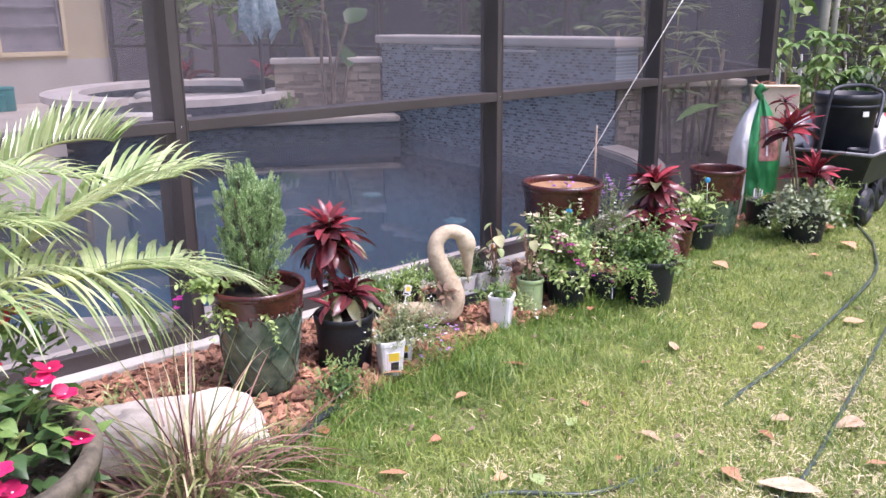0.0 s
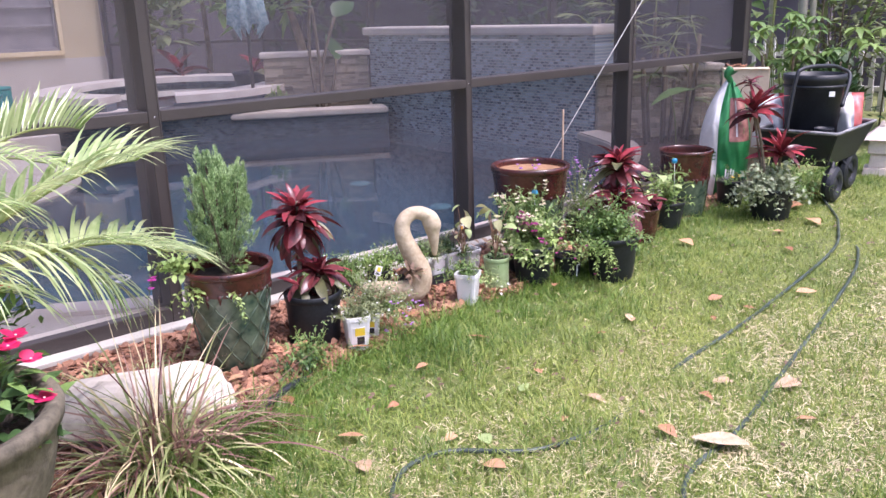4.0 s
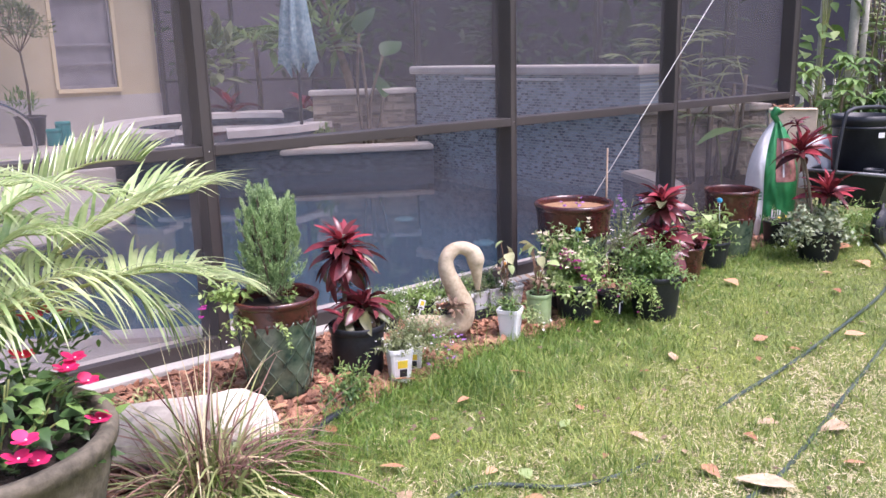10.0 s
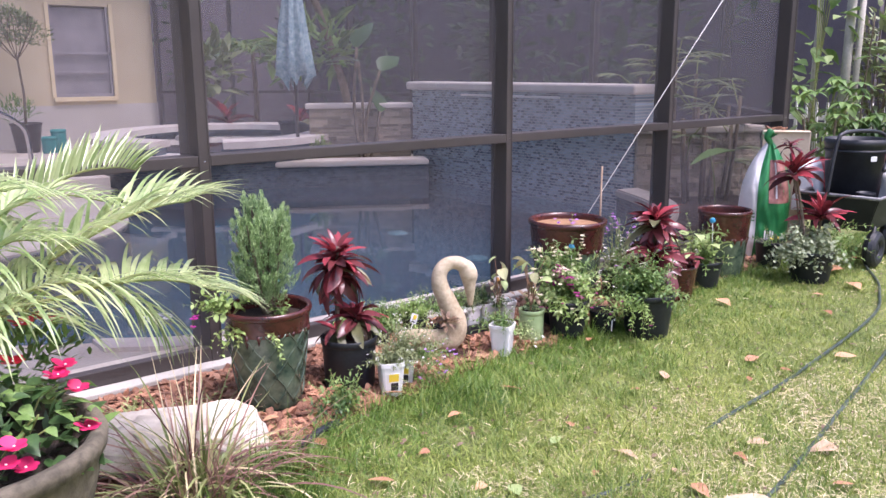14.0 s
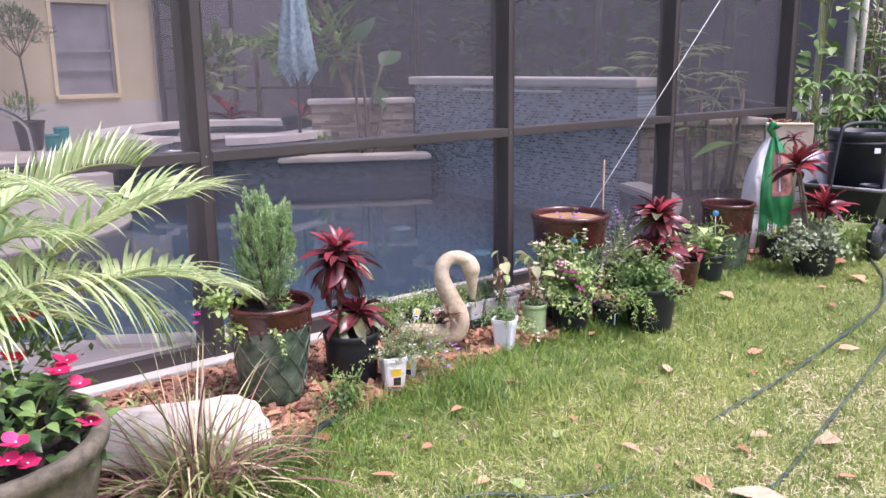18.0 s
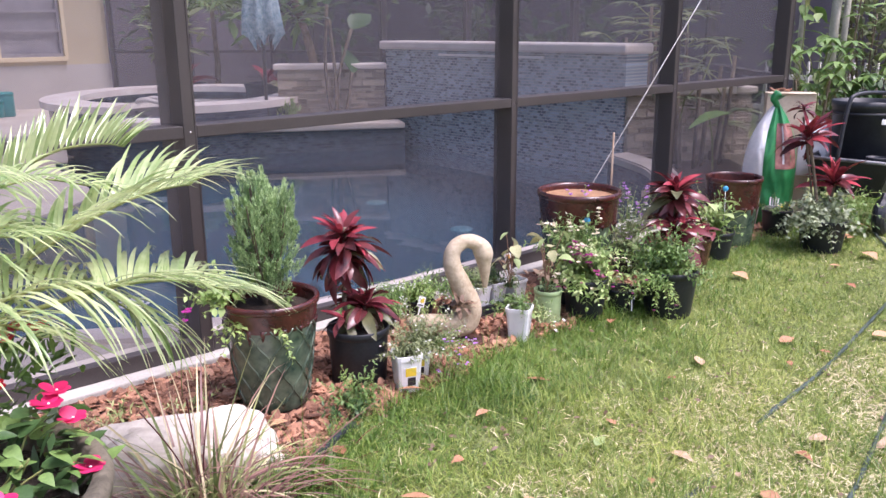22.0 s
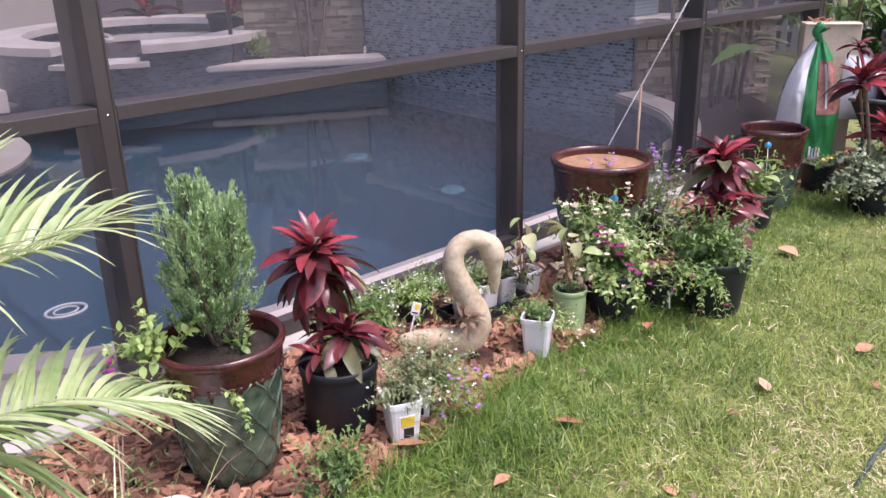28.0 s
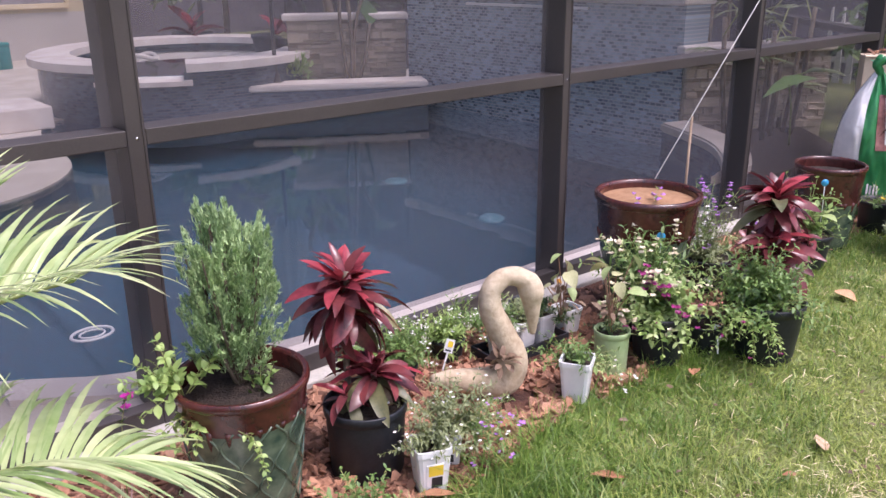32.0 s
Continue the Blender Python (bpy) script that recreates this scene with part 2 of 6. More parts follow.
M_FOUNTAIN = mat("fountain_grass", (0.12, 0.19, 0.05), (0.44, 0.47, 0.20), 0.45, 4, 40, 0, island=0.7, trans=0.2)
M_PLUM = mat("plum_petal", (0.20, 0.01, 0.10), (0.48, 0.06, 0.26), 0.5, 8, 40, 0, island=0.5, trans=0.2)
M_ORANGETAG = mat("orange_print", (0.75, 0.22, 0.02), (0.85, 0.55, 0.06), 0.5, 30, 60, 0)
M_BLUETAG = mat("blue_tag", (0.02, 0.25, 0.50), (0.05, 0.36, 0.62), 0.4, 8, 40, 0)
M_STEMRED = mat("reddish_stem", (0.20, 0.10, 0.07), (0.36, 0.22, 0.13), 0.6, 8, 60, 0.1)
M_BAGPINK = mat("faded_red_film", (0.60, 0.05, 0.06), (0.76, 0.30, 0.28), 0.35, 14, 30, 0.3)
M_PURPLEGRASS = mat("purple_grass", (0.11, 0.035, 0.045), (0.42, 0.26, 0.20), 0.5, 4, 40, 0, island=0.75, trans=0.15)
M_PINK = mat("pink_petal", (0.62, 0.01, 0.10), (0.80, 0.05, 0.20), 0.5, 8, 40, 0, island=0.5, trans=0.2)
M_REDPETAL = mat("red_petal", (0.60, 0.01, 0.03), (0.75, 0.03, 0.06), 0.5, 8, 40, 0, island=0.5, trans=0.2)
M_WHITEPETAL = mat("white_petal", (0.72, 0.70, 0.68), (0.85, 0.84, 0.82), 0.5, 8, 40, 0, island=0.5)
M_CREAMPETAL = mat("cream_petal", (0.60, 0.50, 0.34), (0.78, 0.72, 0.56), 0.5, 8, 40, 0, island=0.5)
M_LILAC = mat("lilac_petal", (0.30, 0.10, 0.42), (0.50, 0.25, 0.62), 0.5, 8, 40, 0, island=0.5)
M_HOSE = mat("hose_rubber", (0.018, 0.032, 0.026), (0.085, 0.11, 0.09), 0.35, 10, 80, 0.05)
M_FALLEN = mat("fallen_leaf", (0.26, 0.09, 0.04), (0.60, 0.36, 0.20), 0.7, 10, 50, 0.3, rand=0.7)
M_FALLENPALE = mat("pale_fallen_leaf", (0.36, 0.22, 0.12), (0.62, 0.48, 0.33), 0.65, 4, 14, 0.3, rand=0.3)
M_ROPE = mat("white_rope", (0.62, 0.60, 0.57), (0.78, 0.76, 0.72), 0.8, 30, 200, 0.3)
M_WOOD = mat("grey_wood", (0.22, 0.15, 0.10), (0.40, 0.30, 0.21), 0.85, 14, 90, 0.4)
M_BAGWHITE = mat("white_bag_film", (0.62, 0.62, 0.63), (0.80, 0.79, 0.78), 0.32, 9, 20, 0.4)
M_BAGGREEN = mat("green_bag_film", (0.012, 0.15, 0.045), (0.03, 0.24, 0.08), 0.32, 9, 20, 0.4)
M_BAGRED = mat("red_bag_film", (0.45, 0.03, 0.04), (0.62, 0.08, 0.08), 0.35, 9, 20, 0.3)
M_TURQ = mat("turquoise_plastic", (0.01, 0.20, 0.20), (0.03, 0.30, 0.29), 0.4, 6, 40, 0.03)
M_FABRIC = mat("blue_print_fabric", (0.16, 0.30, 0.36), (0.55, 0.68, 0.72), 0.9, 22, 60, 0.3)
M_STEEL = mat("stainless_steel", (0.55, 0.55, 0.56), (0.66, 0.66, 0.67), 0.18, 6, 60, 0.0, metal=1.0)
# Purple-grey because the screens' haze is put into the fence colour.
M_FENCE = mat("hazed_fence", (0.11, 0.095, 0.115), (0.17, 0.148, 0.178), 0.9, 3, 60, 0.3)
M_YELLOWTAG = mat("yellow_label", (0.75, 0.55, 0.03), (0.85, 0.66, 0.08), 0.5, 8, 40, 0)
M_LIGHT = mat("pool_drain", (0.10, 0.26, 0.32), (0.16, 0.34, 0.38), 0.5, 8, 40, 0)
M_BAMBOO = mat("pale_pole", (0.34, 0.32, 0.27), (0.58, 0.55, 0.48), 0.6, 6, 50, 0.1)

# ---- mesh builders ----
rng = np.random.default_rng(7)


def mesh_from(verts, faces, smooth=False):
    me = bpy.data.meshes.new("mesh")
    me.from_pydata([tuple(v) for v in verts], [], faces)
    if smooth:
        me.polygons.foreach_set("use_smooth", [True] * len(me.polygons))
    me.update()
    return me


def part(name, data, material, parent, label="", m=None, kind=""):
    """One mesh object under a thing or a part, from a mesh or a bmesh."""
    if isinstance(data, bmesh.types.BMesh):
        me = bpy.data.meshes.new(name)
        data.to_mesh(me)
        data.free()
        data = me
    if not data.materials:
        data.materials.append(material)
    ob = new(name, data)
    ob.parent = parent
    if m is not None:
        ob.matrix_basis = m
    return tagged(ob, label, "", "", kind)


def thing(name, loc, label, category, group="", kind="", turn=0.0):
    ob = new(name)
    ob.empty_display_size = 0.05
    ob.matrix_basis = pose(*loc, 0, 0, turn)
    return tagged(ob, label, category, group, kind)


def box(x0, y0, z0, x1, y1, z1, bevel=0.0):
    bm = bmesh.new()
    bmesh.ops.create_cube(bm, size=1.0)
    for v in bm.verts:
        v.co = Vector((x0 + (v.co.x + 0.5) * (x1 - x0), y0 + (v.co.y + 0.5) * (y1 - y0), z0 + (v.co.z + 0.5) * (z1 - z0)))
    if bevel:
        bmesh.ops.bevel(bm, geom=bm.edges[:], offset=bevel, segments=2, affect="EDGES", profile=0.5)
    return bm


def lathe(profile, n=32, wobble=0.0, cap=True):
    """Turned shape from (radius, height) pairs."""
    verts, faces = [], []
    for r, z in profile:
        for k in range(n):
            a = 2 * math.pi * k / n
            rr = r * (1 + wobble * math.sin(3 * a + z * 9))
            verts.append((rr * math.cos(a), rr * math.sin(a), z))
    for i in range(len(profile) - 1):
        for k in range(n):
            a, b = i * n + k, i * n + (k + 1) % n
            faces.append((a, b, b + n, a + n))
    if cap and profile[0][0] > 1e-4:
        faces.append(tuple(reversed(range(n))))
    return mesh_from(verts, faces, True)


def tube(points, radii, n=8):
    """Round bar along points."""
    pts = np.array(points, float)
    if np.isscalar(radii):
        radii = [radii] * len(pts)
    tang = np.gradient(pts, axis=0)
    tang /= np.linalg.norm(tang, axis=1)[:, None] + 1e-9
    ref = np.array([0, 0, 1.0]) if abs(tang[0][2]) < 0.9 else np.array([1.0, 0, 0])
    verts, faces = [], []
    for p, t, r in zip(pts, tang, radii):
        u = np.cross(t, ref)
        if np.linalg.norm(u) < 1e-3:
            u = np.cross(t, (0.3, 0.9, 0.1))
        u /= np.linalg.norm(u)
        w = np.cross(u, t)
        ref = w
        for k in range(n):
            a = 2 * math.pi * k / n
            verts.append(p + r * (math.cos(a) * u + math.sin(a) * w))
    for i in range(len(pts) - 1):
        for k in range(n):
            a, b = i * n + k, i * n + (k + 1) % n
            faces.append((a, b, b + n, a + n))
    faces.append(tuple(reversed(range(n))))
    faces.append(tuple(range((len(pts) - 1) * n, len(pts) * n)))
    return mesh_from(verts, faces, True)


def spline(points, steps=10):
    """Catmull-Rom through points."""
    p = np.array([points[0], *points, points[-1]], float)
    out = []
    for i in range(1, len(p) - 2):
        for s in np.linspace(0, 1, steps, endpoint=False):
            a, b, c, d = p[i - 1], p[i], p[i + 1], p[i + 2]
            out.append(0.5 * (2 * b + (c - a) * s + (2 * a - 5 * b + 4 * c - d) * s**2 + (3 * b - a - 3 * c + d) * s**3))
    out.append(p[-2])
    return np.array(out)


def blades(base, way, length, width, droop=0.3, seg=3, shape=(0.6, 1.0, 0.7, 0.05), fold=0.0, twist=None):
    """Many curved leaves in one mesh. base, way: rows of 3; the rest scalars or one for each."""
    base, way = np.atleast_2d(base).astype(float), np.atleast_2d(way).astype(float)
    n = len(base)
    way = way / (np.linalg.norm(way, axis=1)[:, None] + 1e-9)
    length, width, droop = (np.broadcast_to(np.asarray(v, float), n) for v in (length, width, droop))
    side = np.cross(way, (0, 0, 1.0))
    bad = np.linalg.norm(side, axis=1) < 1e-2
    side[bad] = (1, 0, 0)
    side /= np.linalg.norm(side, axis=1)[:, None]
    if twist is None:
        twist = rng.uniform(-0.6, 0.6, n)
    up = np.cross(side, way)
    side = side * np.cos(twist)[:, None] + up * np.sin(twist)[:, None]
    prof = np.interp(np.linspace(0, 1, seg + 1), np.linspace(0, 1, len(shape)), shape)
    cols = 3 if fold else 2
    verts = np.zeros((n, seg + 1, cols, 3))
    pos, d = base.copy(), way.copy()
    for i in range(seg + 1):
        w = side * (width * prof[i] * 0.5)[:, None]
        if fold:
            nrm = np.cross(side, d)
            verts[:, i, 0], verts[:, i, 1], verts[:, i, 2] = pos - w + nrm * (width * prof[i] * fold)[:, None], pos, pos + w + nrm * (width * prof[i] * fold)[:, None]
        else:
            verts[:, i, 0], verts[:, i, 1] = pos - w, pos + w
        pos = pos + d * (length / seg)[:, None]
        d = d + np.array([0, 0, -1.0]) * (droop * 2.0 / seg)[:, None]
        d /= np.linalg.norm(d, axis=1)[:, None]
    per = (seg + 1) * cols
    quads = []
    for i in range(seg):
        for c in range(cols - 1):
            a = i * cols + c
            quads.append((a, a + 1, a + cols + 1, a + cols))
    faces = (np.array(quads)[None] + (np.arange(n) * per)[:, None, None]).reshape(-1, 4)
    me = bpy.data.meshes.new("blades")
    me.vertices.add(n * per)
    me.vertices.foreach_set("co", verts.reshape(-1))
    me.loops.add(len(faces) * 4)
    me.loops.foreach_set("vertex_index", faces.reshape(-1).astype(np.int32))
    me.polygons.add(len(faces))
    me.polygons.foreach_set("loop_start", np.arange(0, len(faces) * 4, 4, dtype=np.int32))
    me.polygons.foreach_set("use_smooth", np.ones(len(faces), bool))
    me.update()
    return me


def ways(n, low=0.0, high=1.0):
    """Random directions with a rise between low and high."""
    a = rng.uniform(0, 2 * math.pi, n)
    z = rng.uniform(low, high, n)
    h = np.sqrt(np.maximum(0.02, 1 - z**2))
    return np.stack([np.cos(a) * h, np.sin(a) * h, z], 1)


def sheet(outline, z0, z1):
    """Upright-sided slab from a plan outline."""
    n = len(outline)
    verts = [(x, y, z0) for x, y in outline] + [(x, y, z1) for x, y in outline]
    faces = [tuple(reversed(range(n))), tuple(range(n, 2 * n))]
    faces += [(i, (i + 1) % n, n + (i + 1) % n, n + i) for i in range(n)]
    return mesh_from(verts, faces)


def fill(outer, holes, z0, z1):
    """Slab with holes, triangulated from its plan."""
    bm = bmesh.new()
    loops = []
    for loop in (outer, *holes):
        vs = [bm.verts.new((x, y, z1)) for x, y in loop]
        loops.append([bm.edges.new((vs[i], vs[(i + 1) % len(vs)])) for i in range(len(vs))])
    bmesh.ops.triangle_fill(bm, edges=[e for l in loops for e in l], use_beauty=True)
    bmesh.ops.recalc_face_normals(bm, faces=bm.faces[:])
    if sum(f.normal.z for f in bm.faces) < 0:
        bmesh.ops.reverse_faces(bm, faces=bm.faces[:])
    if z1 > z0:
        border = [e for e in bm.edges if len(e.link_faces) == 1]
        r = bmesh.ops.extrude_edge_only(bm, edges=border)
        for v in r["geom"]:
            if isinstance(v, bmesh.types.BMVert):
                v.co.z = z0
        bmesh.ops.recalc_face_normals(bm, faces=bm.faces[:])
    return bm


def setting(name, data, material, label, category):
    ob = part(name, data, material, None, label, None, "structure")
    ob["category"] = category
    return ob


def uv_planar(me, axes):
    """UVs in metres from two of the axes, or from the angle for "ring"."""
    layer = me.uv_layers.new(name="UVMap")
    for loop in me.loops:
        co = me.vertices[loop.vertex_index].co
        layer.data[loop.index].uv = (co[axes[0]], co[axes[1]])
    return me

# ---- ground, lawn, bed ----
WATER = 0.018
CAGE = [(-6, 0.0), (4.6, 0.0), (6.1, 1.5), (6.1, 9.6), (4.3, 11.5), (-6, 11.5)]
setting("ground", fill([(-300, -300), (300, -300), (300, 300), (-300, 300)], [CAGE], 0.0, 0.0), M_SOIL_GRASS, "short lawn over dry sandy soil", "ground")

BED = [(-2.2, -1.5), (-1.2, -1.25), (-0.62, -1.16), (-0.18, -0.97), (0.0, -0.86), (0.30, -0.80), (0.64, -0.765), (0.95, -0.70), (1.41, -0.70), (2.1, -0.62), (2.85, -0.52), (3.53, -0.47), (4.6, -0.42)]
bed_edge = spline([(x, y, 0) for x, y in BED], 6)
setting("mulch_bed", sheet([*[(p[0], p[1]) for p in bed_edge], (4.6, -0.05), (-2.2, -0.05)], -0.05, 0.012), M_MULCH_BED, "red-brown bark mulch bed beside the screen", "mulch bed")


def edge_y(x):
    return float(np.interp(x, bed_edge[:, 0], bed_edge[:, 1]))


# ---- pool ----
t_ = np.linspace(0, 2 * math.pi, 48, endpoint=False)
POOL = [(-1.1, 1.3), (-0.7, 0.85), (-0.22, 0.52), (0.02, 0.37), (0.45, 0.26), (0.9, 0.225), (2.2, 0.215), (3.1, 0.22), (3.55, 0.36), (3.86, 0.66), (4.15, 1.05), (4.42, 1.28), (4.42, 4.3), (4.2, 4.25), (2.8, 5.1), (2.3, 5.9), (1.4, 5.7), (1.1, 5.2), (1.0, 4.4), (0.9, 3.75), (0.62, 3.28), (0.2, 3.0), (-0.6, 2.7), (-1.1, 2.1)]
POOL = [(float(p[0]), float(p[1])) for p in spline([(x, y, 0) for x, y in POOL[:11]], 4)] + POOL[11:15] + [(float(p[0]), float(p[1])) for p in spline([(x, y, 0) for x, y in POOL[15:]], 4)]
deck = setting("pool_deck", fill(CAGE, [POOL], -0.15, 0.03), M_DECK, "pale pink-beige concrete pool deck", "deck")
setting("pool_shell", sheet(POOL, -1.7, -1.6), M_POOL, "dark blue pebble pool floor", "pool")
n_ = len(POOL)
walls = mesh_from([(x, y, z) for z in (-1.62, 0.0) for x, y in POOL], [(i, (i + 1) % n_, n_ + (i + 1) % n_, n_ + i) for i in range(n_)])
setting("pool_wall", walls, M_POOL, "dark blue pool side under water", "pool")
water = setting("water", mesh_from([(x, y, WATER) for x, y in POOL], [tuple(range(n_))]), M_WATER, "still clear blue pool water", "water")
water.visible_shadow = False

curb = setting("curb", box(-6, -0.065, -0.05, 4.6, 0.06, 0.032, 0.006), M_CONCRETE, "pale concrete curb under the screen posts", "curb")

cp = [(float(x), float(y)) for x, y in POOL if y < 0.6 and -0.4 < x < 3.3]
setting("pool_coping", sheet([(x, y - 0.004) for x, y in cp] + [(x, max(0.062, y - 0.17)) for x, y in reversed(cp)], 0.0, 0.052), M_COPING, "beige coping strip along the near pool edge", "coping")

# ---- tile wall ----
tw = thing("feature_wall", (0, 0, 0), "tall pool wall of blue-grey mosaic with beige coping", "wall", kind="structure")
me = mesh_from([(4.4, 1.285, -0.9), (4.4, 4.44, -0.9), (4.4, 4.44, 1.03), (4.4, 1.285, 1.03), (4.7, 1.285, -0.9), (4.7, 4.44, -0.9), (4.7, 4.44, 1.03), (4.7, 1.285, 1.03)],
               [(1, 0, 3, 2), (4, 5, 6, 7), (0, 4, 7, 3), (5, 1, 2, 6), (3, 7, 6, 2)])
part("tiling", uv_planar(me, (1, 2)), M_TILE, tw)
part("coping", box(4.35, 1.265, 1.03, 4.75, 4.5, 1.115, 0.02), M_COPING, tw)
part("jet_bar", box(4.375, 2.15, 0.975, 4.4, 3.56, 0.997, 0.004), M_WHITE, tw, "white strip under the coping")

# ---- spa ----
# Oval plan, stretched 1.2 times lengthwise to fit the camera's view.
spa = thing("spa", (2.86, 6.25, 0), "raised oval spa stretched to fit the view, with mosaic side and beige coping", "spa", kind="structure", turn=-33)
def ring(r0, r1, z0, z1, a0, a1, n=40, sx=1.0, sy=1.0):
    verts, faces = [], []
    for k in range(n + 1):
        a = a0 + (a1 - a0) * k / n
        for r, z in ((r0, z0), (r1, z0), (r1, z1), (r0, z1)):
            verts.append((r * math.cos(a) * sx, r * math.sin(a) * sy, z))
    for k in range(n):
        for j in range(4):
            a, b = 4 * k + j, 4 * k + (j + 1) % 4
            faces.append((a, b, b + 4, a + 4))
    faces += [(3, 2, 1, 0), tuple(4 * n + j for j in range(4))]
    me = mesh_from(verts, faces)
    layer = me.uv_layers.new(name="UVMap")
    for loop in me.loops:
        v = me.vertices[loop.vertex_index].co
        layer.data[loop.index].uv = (math.atan2(v.y, v.x) * r1, v.z)
    return me
F0 = -math.pi / 2
part("basin_wall", ring(1.18, 1.36, -0.9, 0.36, 0, 2 * math.pi, 56, 1.0, 1.2), M_SHADEDTILE, spa)
part("upper_wall", ring(1.18, 1.36, 0.36, 0.47, F0 + 0.19, F0 + 2 * math.pi - 0.29, 56, 1.0, 1.2), M_SHADEDTILE, spa)
part("coping", ring(1.06, 1.44, 0.47, 0.54, F0 + 0.21, F0 + 2 * math.pi - 0.31, 56, 1.0, 1.2), M_COPING, spa)
part("spillway", ring(1.10, 1.45, 0.36, 0.40, F0 - 0.34, F0 + 0.24, 8, 1.0, 1.2), M_COPING, spa)
part("spa_water", lathe([(0.0, 0.42), (1.19, 0.42)], 40), M_WATER, spa, m=Matrix.Diagonal((1, 1.2, 1, 1))).visible_shadow = False
part("spa_floor", lathe([(0.0, -0.3), (1.2, -0.3)], 40), M_POOL, spa, m=Matrix.Diagonal((1, 1.2, 1, 1)))

# ---- planter ledge, stone walls, curved bond beam ----
def beam(name, inner, outer, z0, z1, zc, label, top=M_COPING):
    """Low mosaic wall along a plan line, with a coping on top."""
    t = thing(name, (0, 0, 0), label, "pool wall", kind="structure")
    a, b = spline([(x, y, 0) for x, y in inner], 6), spline([(x, y, 0) for x, y in outer], 6)
    loop = [*[(p[0], p[1]) for p in a], *[(p[0], p[1]) for p in b[::-1]]]
    me = sheet(loop, z0, z1)
    layer = me.uv_layers.new(name="UVMap")
    run = {}
    d = 0.0
    for i, v in enumerate(me.vertices):
        k = i % len(loop)
        run[i] = sum(math.dist(loop[j], loop[j + 1]) for j in range(k))
    for l in me.loops:
        layer.data[l.index].uv = (run[l.vertex_index], me.vertices[l.vertex_index].co.z)
    part("tiling", me, M_SHADEDTILE, t)
    mid = [((p[0] + q[0]) / 2, (p[1] + q[1]) / 2) for p, q in zip(a, b)]
    grow = [(m_[0] + (p[0] - m_[0]) * 1.16, m_[1] + (p[1] - m_[1]) * 1.16) for p, m_ in zip(a, mid)] + [(m_[0] + (p[0] - m_[0]) * 1.16, m_[1] + (p[1] - m_[1]) * 1.16) for p, m_ in zip(b[::-1], mid[::-1])]
    bm = bmesh.new()
    bm.from_mesh(sheet(grow, z1, zc))
    bmesh.ops.bevel(bm, geom=[e for e in bm.edges if abs(e.verts[0].co.z - e.verts[1].co.z) < 1e-4], offset=0.012, segments=2, affect="EDGES")
    part("coping", bm, top, t)
    return t
beam("planter_ledge", [(2.42, 4.94), (3.0, 4.60), (3.6, 4.26), (4.22, 3.92)], [(2.56, 5.20), (3.14, 4.86), (3.74, 4.52), (4.36, 4.18)], -0.9, 0.235, 0.295, "low mosaic ledge with beige coping before the planter")
beam("bond_beam", [(3.05, 0.13), (3.30, 0.22), (3.76, 0.60), (4.10, 1.20)], [(3.24, 0.115), (3.47, 0.165), (3.93, 0.52), (4.29, 1.15)], -0.9, 0.20, 0.265, "curved raised pool edge with beige coping", M_DIMMEDCOPING)
pb = setting("planter_bed", sheet([(2.6, 5.2), (4.38, 4.2), (4.38, 4.6), (3.5, 5.2), (3.2, 5.6)], -0.1, 0.24), M_SOIL, "dark soil of the raised planter", "planter bed")
pb2 = setting("planter_bed_2", sheet([(4.42, 1.25), (3.62, 0.16), (4.6, 0.12), (5.9, 1.5), (4.72, 1.5)], -0.1, 0.15), M_SOIL, "dark soil of the corner planter", "planter bed")


def stone_wall(name, p, q, z0, z1, label, seed, th=0.18):
    """Stacked ledge-stone wall: backing, single stones, coping."""
    r = random.Random(seed)
    p, q = Vector((*p, 0)), Vector((*q, 0))
    d = (q - p)
    L = d.length
    t = thing(name, (p.x, p.y, 0), label, "stone wall", kind="structure", turn=math.degrees(math.atan2(d.y, d.x)))
    part("backing", box(0, -0.016, z0 - 0.3, L, th, z1), M_MORTAR, t)
    part("coping", box(-0.04, -0.06, z1, L + 0.03, th + 0.05, z1 + 0.06, 0.014), M_COPING, t)
    kinds = []
    for k in range(6):
        bm = box(0, -0.5, 0, 1, 0.5, 1)
        bmesh.ops.bevel(bm, geom=bm.edges[:], offset=0.06, segments=1, affect="EDGES")
        for v in bm.verts:
            v.co += Vector((r.uniform(-0.03, 0.03), r.uniform(-0.15, 0.15), r.uniform(-0.05, 0.05)))
        me = bpy.data.meshes.new("stone")
        bm.to_mesh(me)
        bm.free()
        me.materials.append(M_STONE)
        kinds.append(me)
    z = z0
    while z < z1 - 0.02:
        h = min(r.choice((0.026, 0.036, 0.05, 0.066)), z1 - z)
        x = 0.0
        while x < L - 0.01:
            w = min(r.uniform(0.05, 0.21), L - x)
            if L - x - w < 0.05:
                w = L - x
            part("stone", r.choice(kinds), M_STONE, t, m=Matrix.Translation((x + 0.003, r.uniform(-0.010, 0.010), z + 0.0015)) @ Matrix.Diagonal((w - 0.002, 0.065, h - 0.003, 1)))
            x += w
        z += h
    return t
stone_wall("stone_wall", (3.42, 5.08), (4.38, 4.46), 0.24, 0.82, "beige stacked ledge-stone planter wall", 4)
stone_wall("stone_wall_2", (4.41, 1.27), (5.40, 0.72), 0.15, 0.70, "beige stacked ledge-stone corner wall", 9)

